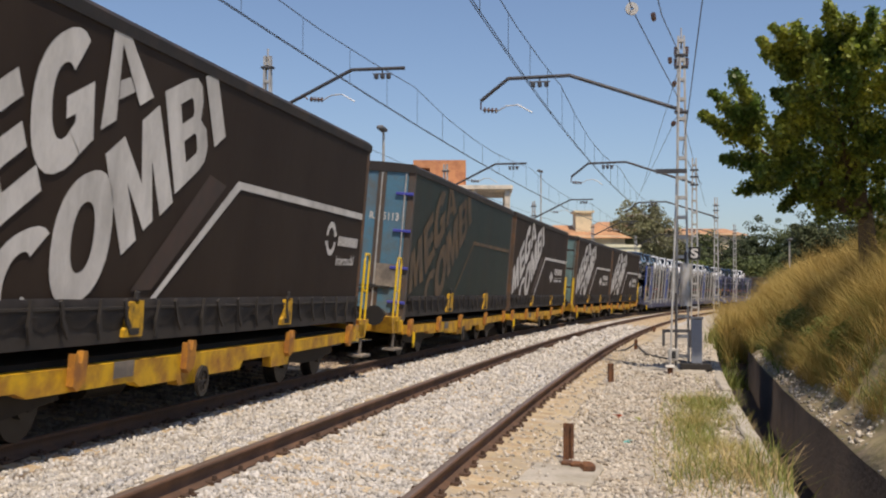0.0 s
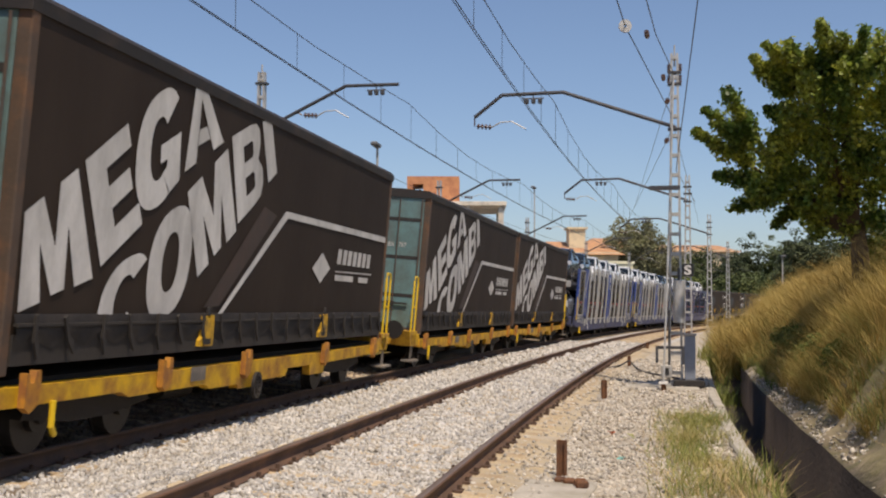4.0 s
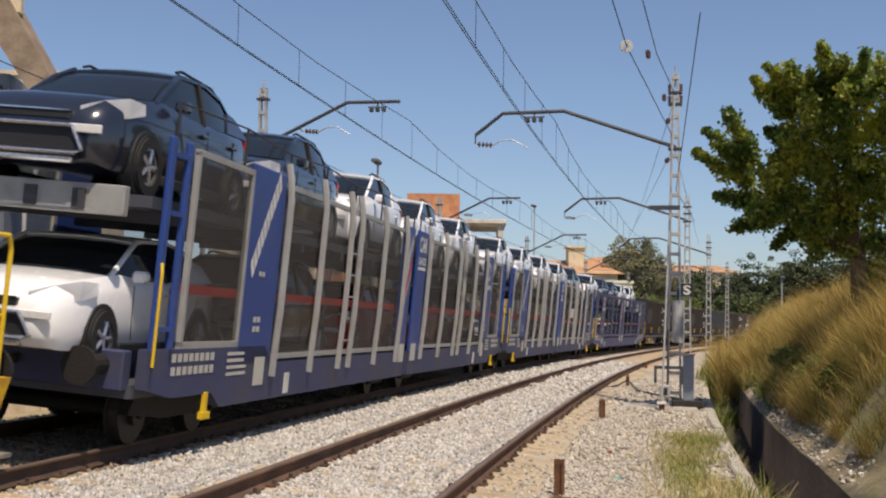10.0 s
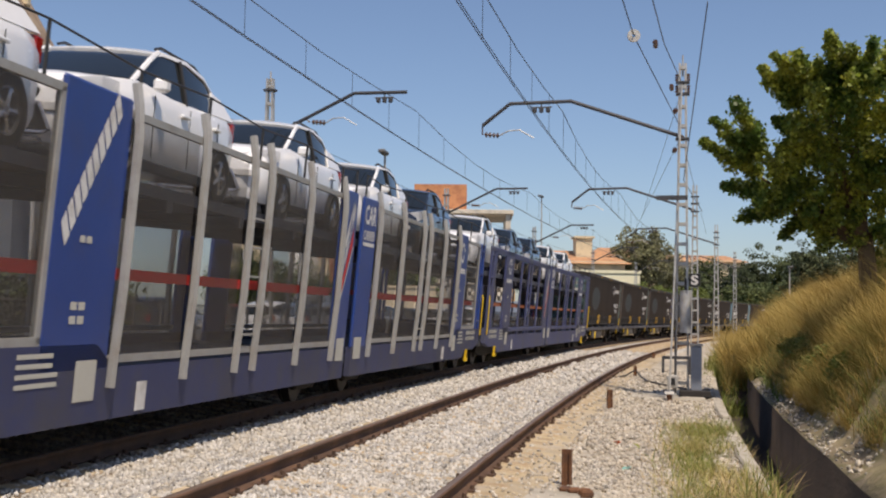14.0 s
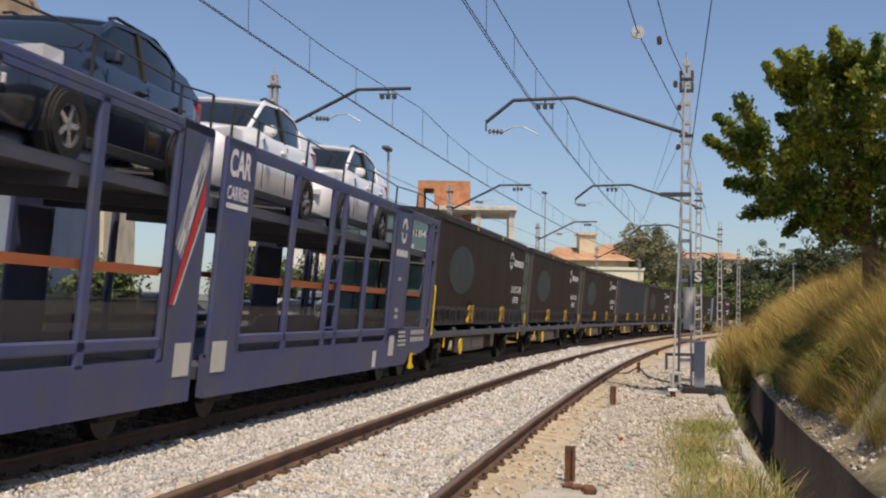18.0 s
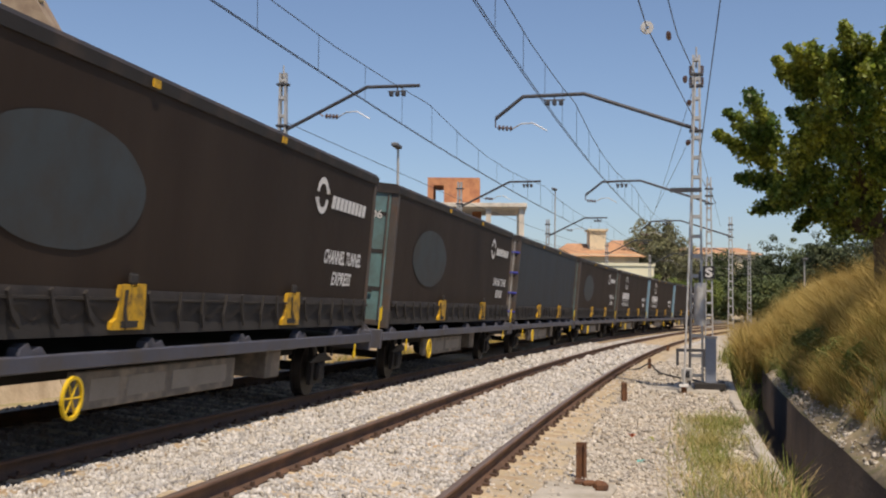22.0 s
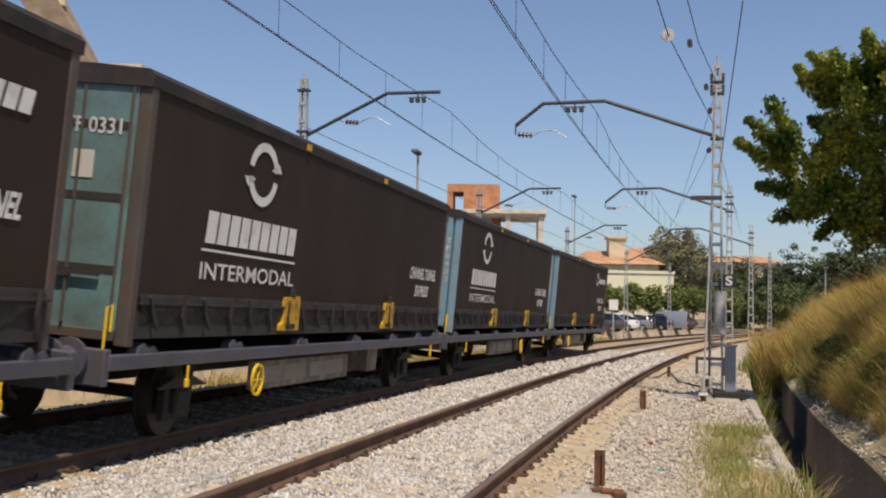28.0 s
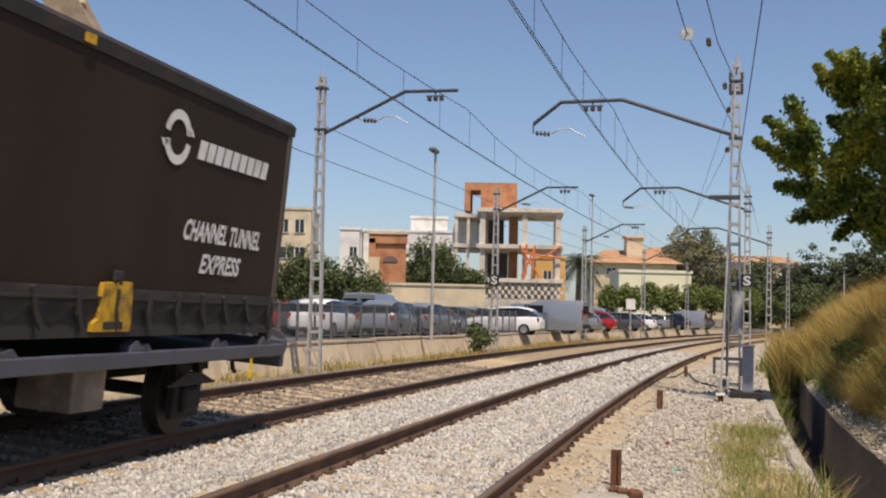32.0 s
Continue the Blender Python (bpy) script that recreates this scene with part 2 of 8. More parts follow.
M_BALLAST = mat("ballast_bed", (0.48, 0.46, 0.425), 0.95, 0, 0.5, 0.9, 11, 1.0, second=(0.42, 0.39, 0.335), much=0.4)
# far bed and stones: real brown, darkened to stand in for the train's shade
M_FARBED = mat("rusty_brown_bed_with_shade", (0.24, 0.19, 0.14), 0.95, 0, 0.5, 0.9, 11, 1.0, second=(0.17, 0.13, 0.09), much=0.45)
M_FARSTONE = mat("rusty_stone_with_shade", (0.27, 0.225, 0.175), 0.92, 0, 0.2, 3, 60, 0.5, second=(0.24, 0.18, 0.13), much=0.45, island=0.32)
M_DIRT = mat("gravelly_dirt", (0.39, 0.34, 0.26), 0.97, 0, 0.45, 0.8, 14, 0.9, second=(0.48, 0.43, 0.35), much=0.5)
# ditch lining: brown soil, darkened to stand in for the shade down there
M_SOIL = mat("brown_soil_with_shade", (0.042, 0.027, 0.018), 0.97, 0, 0.45, 1.2, 12, 0.9, second=(0.028, 0.019, 0.013), much=0.5)
M_DRYSOIL = mat("dry_soil", (0.36, 0.28, 0.18), 0.97, 0, 0.4, 0.9, 9, 0.9, second=(0.25, 0.22, 0.10), much=0.5)
M_ASPHALT = mat("asphalt", (0.10, 0.098, 0.094), 0.9, 0, 0.3, 0.5, 30, 0.3)
M_FARLAND = mat("far_land", (0.14, 0.15, 0.07), 0.95, 0, 0.4, 0.05, 0.6, 0.2, second=(0.30, 0.25, 0.14), much=0.5)
M_CONCRETE = mat("weathered_concrete", (0.47, 0.43, 0.36), 0.9, 0, 0.25, 1.2, 25, 0.4, second=(0.30, 0.27, 0.21), much=0.4)
M_GALV = mat("galvanised_steel", (0.50, 0.50, 0.48), 0.55, 0.35, 0.2, 2, 30, 0.1, second=(0.36, 0.33, 0.29), much=0.35)
M_DARKSTEEL = mat("dark_steel", (0.075, 0.075, 0.08), 0.55, 0.4, 0.25, 3, 40, 0.1)
M_WIRE = mat("overhead_wire", (0.06, 0.062, 0.065), 0.5, 0.4, 0.1, 2, 20, 0)
M_INSUL = mat("brown_porcelain", (0.10, 0.055, 0.04), 0.25, 0, 0.1, 4, 30, 0)
M_RUST = mat("rust", (0.19, 0.085, 0.04), 0.9, 0.1, 0.45, 4, 45, 0.5, second=(0.09, 0.05, 0.035), much=0.4)
M_DRYGRASS = mat("dry_grass", (0.45, 0.315, 0.10), 0.9, 0, 0.25, 0.5, 6, 0, second=(0.28, 0.24, 0.07), much=0.40, island=0.22)
M_STRAW = mat("straw", (0.58, 0.44, 0.22), 0.9, 0, 0.2, 0.8, 6, 0, second=(0.42, 0.30, 0.13), much=0.4, island=0.3)
M_GREENGRASS = mat("green_grass", (0.19, 0.225, 0.05), 0.8, 0, 0.3, 0.9, 5, 0, second=(0.40, 0.32, 0.11), much=0.36, island=0.3)
M_WEED = mat("green_weed", (0.13, 0.19, 0.045), 0.75, 0, 0.3, 0.9, 5, 0, second=(0.22, 0.24, 0.06), much=0.45, island=0.35)
M_PATHSTONE = mat("path_stone", (0.50, 0.462, 0.40), 0.92, 0, 0.25, 3, 60, 0.5, second=(0.39, 0.325, 0.24), much=0.4, island=0.42)
M_LEAF = mat("tree_leaf", (0.105, 0.180, 0.034), 0.5, 0, 0.25, 0.7, 4, 0, second=(0.42, 0.44, 0.07), much=0.42, island=0.5)


def let_light_through(m, share):
    """Thin leaves glow from behind: part of the light passes through, in the leaf's own colour."""
    n, l = m.node_tree.nodes, m.node_tree.links
    p, out = n["Principled BSDF"], n["Material Output"]
    t, x = n.new("ShaderNodeBsdfTranslucent"), n.new("ShaderNodeMixShader")
    x.inputs[0].default_value = share
    l.new(p.inputs["Base Color"].links[0].from_socket, t.inputs["Color"])
    l.new(p.outputs[0], x.inputs[1])
    l.new(t.outputs[0], x.inputs[2])
    l.new(x.outputs[0], out.inputs["Surface"])


for m in (M_LEAF, M_DRYGRASS, M_STRAW, M_GREENGRASS, M_WEED):
    let_light_through(m, 0.42 if m is M_LEAF else 0.25)
M_BARK = mat("bark", (0.13, 0.09, 0.06), 0.95, 0, 0.4, 4, 30, 0.8)

M_BROWN = mat("brown_tarpaulin", (0.0300, 0.0196, 0.0134), 0.7, 0, 0.22, 0.5, 18, 0.06, second=(0.0370, 0.0255, 0.0180), much=0.45, stretch=(1, 1, 0.35))
M_GREEN = mat("faded_green_tarpaulin", (0.027, 0.040, 0.034), 0.6, 0, 0.22, 0.5, 18, 0.06, second=(0.034, 0.034, 0.026), much=0.3, stretch=(1, 1, 0.3))
M_GREY = mat("faded_blue_grey_tarpaulin", (0.038, 0.045, 0.055), 0.6, 0, 0.22, 0.6, 18, 0.06, second=(0.034, 0.036, 0.038), much=0.35, stretch=(1, 1, 0.3))
for m in (M_BROWN, M_GREEN, M_GREY):
    m.node_tree.nodes["Principled BSDF"].inputs["Specular IOR Level"].default_value = 0.18
M_WHITE = mat("white_lettering", (0.66, 0.64, 0.60), 0.6, 0, 0.2, 1.1, 30, 0, second=(0.38, 0.365, 0.335), much=0.36, edge=0.2, stretch=(1, 1, 0.4))
M_GHOST = mat("worn_ochre_lettering", (0.150, 0.092, 0.044), 0.8, 0, 0.3, 1.2, 25, 0, second=(0.060, 0.052, 0.038), much=0.50, edge=0.25)
M_CIRCLE = mat("faded_blue_roundel", (0.036, 0.046, 0.050), 0.7, 0, 0.25, 1.2, 20, 0, second=(0.034, 0.034, 0.032), much=0.45)
M_RAILTOP = mat("brown_roof_rail", (0.024, 0.019, 0.016), 0.65, 0.0, 0.3, 1.2, 25, 0.15, second=(0.060, 0.040, 0.028), much=0.28)
M_TEAL = mat("teal_door_paint", (0.13, 0.25, 0.25), 0.55, 0, 0.2, 0.9, 22, 0.08, second=(0.085, 0.075, 0.06), much=0.34, edge=0.2)
M_BLUEDOOR = mat("blue_door_paint", (0.075, 0.19, 0.27), 0.5, 0, 0.2, 0.8, 20, 0.06, second=(0.13, 0.12, 0.10), much=0.3)
M_SKYDOOR = mat("pale_blue_door_paint", (0.20, 0.33, 0.40), 0.5, 0, 0.12, 0.9, 20, 0.06, second=(0.22, 0.25, 0.26), much=0.25)
M_POST = mat("grimy_post", (0.075, 0.064, 0.055), 0.75, 0.0, 0.3, 2, 25, 0.2, second=(0.10, 0.060, 0.040), much=0.35)
M_GRIME = mat("black_grime", (0.030, 0.027, 0.025), 0.85, 0, 0.4, 2, 30, 0.3)
M_STRAP = mat("strap_band", (0.030, 0.025, 0.021), 0.8, 0, 0.35, 2, 30, 0.3)
M_HEM = mat("grimy_hem", (0.030, 0.0235, 0.019), 0.75, 0, 0.4, 1.4, 20, 0.2, second=(0.014, 0.011, 0.009), much=0.5)
M_YELLOW = mat("yellow_wagon_paint", (0.72, 0.42, 0.012), 0.55, 0, 0.2, 1.9, 25, 0.15, second=(0.30, 0.115, 0.022), much=0.44, edge=0.16)
M_BRIGHTYELLOW = mat("bright_yellow_paint", (0.75, 0.50, 0.02), 0.5, 0, 0.12, 2, 25, 0.08)
M_POCKET = mat("grapple_pocket_yellow", (0.62, 0.35, 0.015), 0.6, 0, 0.2, 4, 25, 0.1, second=(0.12, 0.075, 0.025), much=0.36)
M_FRAME = mat("grey_wagon_steel", (0.085, 0.090, 0.118), 0.55, 0.15, 0.25, 1.5, 25, 0.1, second=(0.09, 0.08, 0.075), much=0.38)
M_TANK = mat("dusty_brake_box", (0.16, 0.14, 0.12), 0.75, 0.1, 0.3, 1.6, 25, 0.1, second=(0.33, 0.28, 0.22), much=0.4)
M_UNDER = mat("running_gear", (0.020, 0.017, 0.015), 0.8, 0.2, 0.4, 2.5, 30, 0.3)
M_WHEEL = mat("wheel_steel", (0.030, 0.025, 0.022), 0.6, 0.3, 0.3, 4, 30, 0.1)
M_BLUE = mat("carrier_blue", (0.021, 0.060, 0.25), 0.4, 0, 0.14, 0.8, 20, 0.05, second=(0.035, 0.06, 0.20), much=0.3)
M_BLUESILL = mat("dusty_carrier_blue", (0.038, 0.048, 0.125), 0.55, 0, 0.22, 1.0, 20, 0.06, second=(0.058, 0.060, 0.090), much=0.4)
M_SILVER = mat("silver_post", (0.38, 0.38, 0.365), 0.5, 0.2, 0.15, 2, 30, 0.05, second=(0.32, 0.30, 0.27), much=0.3)
M_RED = mat("red_band", (0.62, 0.025, 0.02), 0.5, 0, 0.12, 2, 20, 0)
M_ORANGE = mat("orange_band", (0.36, 0.10, 0.03), 0.6, 0, 0.2, 2, 20, 0)
M_DECK = mat("carrier_deck", (0.085, 0.09, 0.11), 0.6, 0.3, 0.25, 2, 30, 0.1)
M_MESH = perforated("punched_sheet", (0.12, 0.105, 0.09), 0.70)
M_LABEL = mat("pale_label", (0.55, 0.54, 0.47), 0.6, 0, 0.1, 3, 30, 0)
M_CARWHITE = mat("white_car_paint", (0.88, 0.88, 0.87), 0.25, 0, 0.03, 1, 10, 0, coat=0.6)
M_CARDARK = mat("dark_blue_car_paint", (0.020, 0.026, 0.042), 0.2, 0.2, 0.05, 1, 10, 0, coat=0.8)
M_CARRED = mat("red_car_paint", (0.42, 0.012, 0.010), 0.25, 0, 0.05, 1, 10, 0, coat=0.6)
M_CARSILVER = mat("silver_car_paint", (0.34, 0.36, 0.38), 0.3, 0.5, 0.04, 1, 10, 0, coat=0.5)
M_PLASTIC = mat("black_trim", (0.022, 0.022, 0.023), 0.55, 0, 0.1, 4, 40, 0.05)
M_TYRE = mat("tyre_rubber", (0.018, 0.018, 0.018), 0.8, 0, 0.1, 5, 40, 0.1)
M_RIM = mat("alloy_rim", (0.58, 0.58, 0.60), 0.25, 0.8, 0.05, 5, 40, 0)
M_GLASS = glass("car_glass", (0.012, 0.016, 0.018), 0.03)
M_LAMPGLASS = glass("headlamp_glass", (0.70, 0.71, 0.72), 0.06)
M_TAIL = glass("tail_lamp", (0.35, 0.012, 0.01), 0.1)
M_AMBER = glass("amber_lamp", (0.42, 0.10, 0.02), 0.1)
M_CHROME = mat("chrome", (0.62, 0.62, 0.63), 0.15, 0.95, 0.03, 5, 40, 0)
M_WALLTAN = mat("stained_ochre_concrete", (0.52, 0.425, 0.305), 0.92, 0, 0.3, 0.9, 18, 0.4, second=(0.36, 0.28, 0.19), much=0.4, each=0.1)
M_FENCEBAR = mat("dull_grey_fence", (0.15, 0.15, 0.15), 0.6, 0.2, 0.2, 2, 20, 0.1)
M_SIGN = mat("white_sign_paint", (0.72, 0.71, 0.68), 0.6, 0, 0.12, 2, 30, 0, second=(0.45, 0.43, 0.39), much=0.2)
M_RUSTPOST = mat("rusty_post", (0.085, 0.057, 0.040), 0.8, 0.05, 0.3, 2, 25, 0.2, second=(0.16, 0.08, 0.04), much=0.35)
M_OPENBLUE = mat("faded_carrier_blue", (0.058, 0.068, 0.165), 0.55, 0, 0.2, 1.0, 20, 0.06, second=(0.080, 0.084, 0.12), much=0.4)
# darker copy of the rail steel, with the train's shade in its colour
M_DARKRAIL = mat("shaded_rail_steel", (0.085, 0.052, 0.036), 0.85, 0.0, 0.35, 1.2, 35, 0.2, second=(0.13, 0.072, 0.042), much=0.35)

# ---- ground: one sheet along the curve, out to the horizon ----
SLOPE = math.tan(CANT)
SHAPE = [(-640, 3.2), (-60, 3.1), (-14, 2.9), (-9.5, 2.45), (-8.2, 2.1), (-7.2, 1.65), (-6.3, 1.0), (-5.75, 0.20), (-5.4, -0.30), (-5.0, -0.46), (-3.95, -0.36),
         (-3.3, -0.35), (-2.2, -0.34), (-1.6, -0.30), (-0.78, -0.235), (0.78, -0.105), (1.5, -0.10), (2.1, -0.165), (2.5, -0.145), (3.1, -0.10),
         (4.7, 0.03), (5.5, 0.07), (5.9, 0.05), (6.7, -0.20), (8.4, -0.25), (8.98, -0.25), (9.02, 0.44), (30, 0.45), (120, 0.6), (4200, 0.6)]


def height(off, s):
    """The lie of the land; a ditch runs along the foot of the bank as far as the mast."""
    for (a, za), (b, zb) in zip(SHAPE, SHAPE[1:]):
        if off <= b:
            z = za + (zb - za) * (off - a) / (b - a)
            break
    if s < 47 and -5.0 < off < -3.92:
        depth = min(1.0, (47 - s) / 5.0)
        wall = min((off + 5.0) / 0.03, (-3.92 - off) / 0.03, 1.0)
        z -= 1.15 * depth * max(wall, 0)
    return z


def build_ground():
    offs = [-640, -300, -120, -60, -30, -20, -14, -12, -10.5, -9.4, -8.6, -8, -7.5, -7, -6.6, -6.2, -5.8, -5.6, -5.4, -5.2, -5.0, -4.97, -4.6, -4.3, -4.05, -3.95, -3.92, -3.7, -3.4,
            -3, -2.6, -2.2, -1.9, -1.64, -1.2, -0.8, 0, 0.8, 1.2, 1.5, 1.8, 2.1, 2.5, 3.1, 3.9, 4.7, 5.2, 5.5, 5.9, 6.3, 6.7, 7.4, 8.4, 8.98, 9.02, 12, 16, 22, 30, 60, 120, 300, 900, 2000, 4200]
    ss = [-2250, -1600, -1000, -600, -300, -150, -80, -40, -20, -8, 0] + [4 + 0.8 * i for i in range(56)] + [50 + 4 * i for i in range(30)] + [175, 200, 240, 300, 400, 600, 900, 1400, 2286]
    near = [(i, s) for i, s in enumerate(ss)]
    verts = []
    for i, s in near:
        for off in offs:
            o = off
            if 0 < s < 60 and -5.7 < off < -4.5:
                o = off + 0.06 * noise.noise(Vector((s * 0.3, 2.0, 0)))
            z = height(off, s)
            if -14 < off < -5.1 and 4 < s < 120:
                z += 0.16 * noise.noise(Vector((s * 0.7, off * 0.9, 3.1))) + 0.25 * noise.noise(Vector((s * 0.16, off * 0.3, 7.7)))
            elif -3.3 < off < 8.4 and 0 < s < 60:
                z += 0.02 * noise.noise(Vector((s * 1.3, off * 1.3, 1.1)))
            verts.append(place(s, o, z))
    n = len(offs)
    faces, idx = [], []
    for i in range(len(ss) - 1):
        for j in range(n - 1):
            faces.append((i * n + j, (i + 1) * n + j, (i + 1) * n + j + 1, i * n + j + 1))
            mid = (offs[j] + offs[j + 1]) / 2
            if mid < -60 or mid > 75:
                k = 4
            elif mid < -4.99:
                k = 3
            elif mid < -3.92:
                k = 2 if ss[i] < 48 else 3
            elif mid < -1.62:
                k = 1
            elif mid < -0.79 and ss[i] < 60:
                k = 6
            elif mid < 2.8:
                k = 0
            elif mid < 7:
                k = 7
            elif mid < 9.0:
                k = 3
            else:
                k = 5
            idx.append(k)
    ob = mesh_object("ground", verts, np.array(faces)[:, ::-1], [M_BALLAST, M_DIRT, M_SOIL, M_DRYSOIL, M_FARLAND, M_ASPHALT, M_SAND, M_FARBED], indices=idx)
    ob.data.shade_smooth()
    return tagged(ob, "stony ground with ballast, dirt path, ditch and dry bank", "ground", kind="structure")


build_ground()

# ---- the two tracks ----
PROFILE = [(-0.07, -0.16), (0.07, -0.16), (0.07, -0.148), (0.012, -0.128), (0.010, -0.045), (0.034, -0.034), (0.036, -0.008), (0.028, 0.0),
           (-0.028, 0.0), (-0.036, -0.008), (-0.034, -0.034), (-0.010, -0.045), (-0.012, -0.128), (-0.07, -0.148)]


def build_rail(parent, mid, rise, side):
    ss = [-30 + 3 * i for i in range(60)] + [150 + 6 * i for i in range(50)]
    verts, faces, idx = [], [], []
    n = len(PROFILE)
    for s in ss:
        for w, z in PROFILE:
            off = side * GAUGE / 2 + w
            verts.append(place(s, mid + off * math.cos(CANT) - z * math.sin(CANT), rise + off * math.sin(CANT) + z * math.cos(CANT)))
    for i in range(len(ss) - 1):
        for j in range(n):
            faces.append((i * n + j, i * n + (j + 1) % n, (i + 1) * n + (j + 1) % n, (i + 1) * n + j))
            idx.append(1 if j == 7 else 0)
    ob = mesh_object("rail", verts, faces, [M_RAIL if mid == 0 else M_DARKRAIL, M_HEAD], parent, idx)
    return ob


def seat(s, mid, rise, off=0.0, z=0.0):
    return Matrix.Translation(place(s, mid, rise)) @ Matrix.Rotation(turn(s), 4, "Z") @ Matrix.Rotation(CANT, 4, "X") @ Matrix.Translation((0, off, z))


def fastening_mesh():
    bm = bmesh.new()
    for k in (-1, 1):
        box(bm, -0.09, 0.09, k * 0.105 - 0.04, k * 0.105 + 0.04, 0, 0.025)
        tube(bm, [(0, k * 0.115, 0.02), (0, k * 0.115, 0.065)], 0.022, 6)
    return bm


def build_track(name, label, mid, rise, count):
    tr = thing(name, label, "railway track", kind="structure")
    build_rail(tr, mid, rise, 1)
    build_rail(tr, mid, rise, -1)
    bm = bmesh.new()
    box(bm, -0.13, 0.13, -1.3, 1.3, -0.36, -0.158, 0.02)
    first = part("sleeper", bm, M_SLEEPER, tr)
    clip = part("fastening", fastening_mesh(), M_CLIP, first)
    clip.matrix_basis = Matrix.Translation((0, GAUGE / 2, -0.158))
    again(clip, first, Matrix.Translation((0, -GAUGE / 2, -0.158)))
    first.matrix_basis = seat(5.0, mid, rise)
    for i in range(1, count):
        sl = again(first, tr, seat(5.0 + 0.6 * i + random.uniform(-0.03, 0.03), mid, rise) @ pose(0, random.uniform(-0.03, 0.03), random.uniform(-0.012, 0.006), 0, 0, random.uniform(-1, 1)))
        for k in (1, -1):
            again(clip, sl, Matrix.Translation((0, k * GAUGE / 2, -0.158)))
    bm = bmesh.new()
    for i in range(count, 420):
        m = seat(5.0 + 0.6 * i, mid, rise)
        c = [m @ Vector(p) for p in ((-0.13, -1.3, -0.16), (0.13, -1.3, -0.16), (0.13, 1.3, -0.16), (-0.13, 1.3, -0.16), (-0.13, -1.3, -0.25), (0.13, -1.3, -0.25), (0.13, 1.3, -0.25), (-0.13, 1.3, -0.25))]
        vs = [bm.verts.new(p) for p in c]
        for q in ((0, 1, 2, 3), (4, 5, 1, 0), (5, 6, 2, 1), (6, 7, 3, 2), (7, 4, 0, 3)):
            bm.faces.new([vs[k] for k in q])
    rest = part("far_sleepers", bm, M_SLEEPER, tr)
    rest["kind"] = "stuff"
    return tr


build_track("track_near", "rusty rails on concrete sleepers in pale ballast", 0.0, 0.0, 90)
build_track("track_far", "worn rails that carry the freight train", SPACING, RISE, 60)


# ---- masts and overhead line ----
def lattice(parent, h, w0=0.36, w1=0.24, depth=0.16):
    """Two channel legs with flat battens, as a ladder that narrows upwards. x across the track."""
    for k in (-1, 1):
        bm = bmesh.new()
        a, b = k * w0 / 2, k * w1 / 2
        t = 0.055
        vs = [bm.verts.new(p) for p in ((a - t / 2, -depth / 2, -0.4), (a + t / 2, -depth / 2, -0.4), (a + t / 2, depth / 2, -0.4), (a - t / 2, depth / 2, -0.4),
                                        (b - t / 2, -depth / 2, h), (b + t / 2, -depth / 2, h), (b + t / 2, depth / 2, h), (b - t / 2, depth / 2, h))]
        for q in ((3, 2, 1, 0), (4, 5, 6, 7), (0, 1, 5, 4), (1, 2, 6, 5), (2, 3, 7, 6), (3, 0, 4, 7)):
            bm.faces.new([vs[i] for i in q])
        part("leg", bm, M_GALV, parent)
    z = 0.25
    first = None
    while z < h - 0.1:
        w = w0 + (w1 - w0) * z / h
        for y in (-depth / 2 - 0.006, depth / 2 + 0.006):
            if first is None:
                first = part("batten", boxes((-0.5, 0.5, -0.006, 0.006, 0, 0.075)), M_GALV, parent)
                first.matrix_basis = Matrix.Translation((0, y, z)) @ Matrix.Diagonal((w, 1, 1, 1))
            else:
                again(first, parent, Matrix.Translation((0, y, z)) @ Matrix.Diagonal((w, 1, 1, 1)))
        z += 0.46


def insulator(bm, a, b, n=4, r=0.065):
    a, b = Vector(a), Vector(b)
    tube(bm, [a, b], r * 0.35, 6)
    for i in range(n):
        c = a.lerp(b, (i + 0.5) / n)
        d = (b - a).normalized() * 0.018
        tube(bm, [c - d, c + d], r, 10)
    return bm


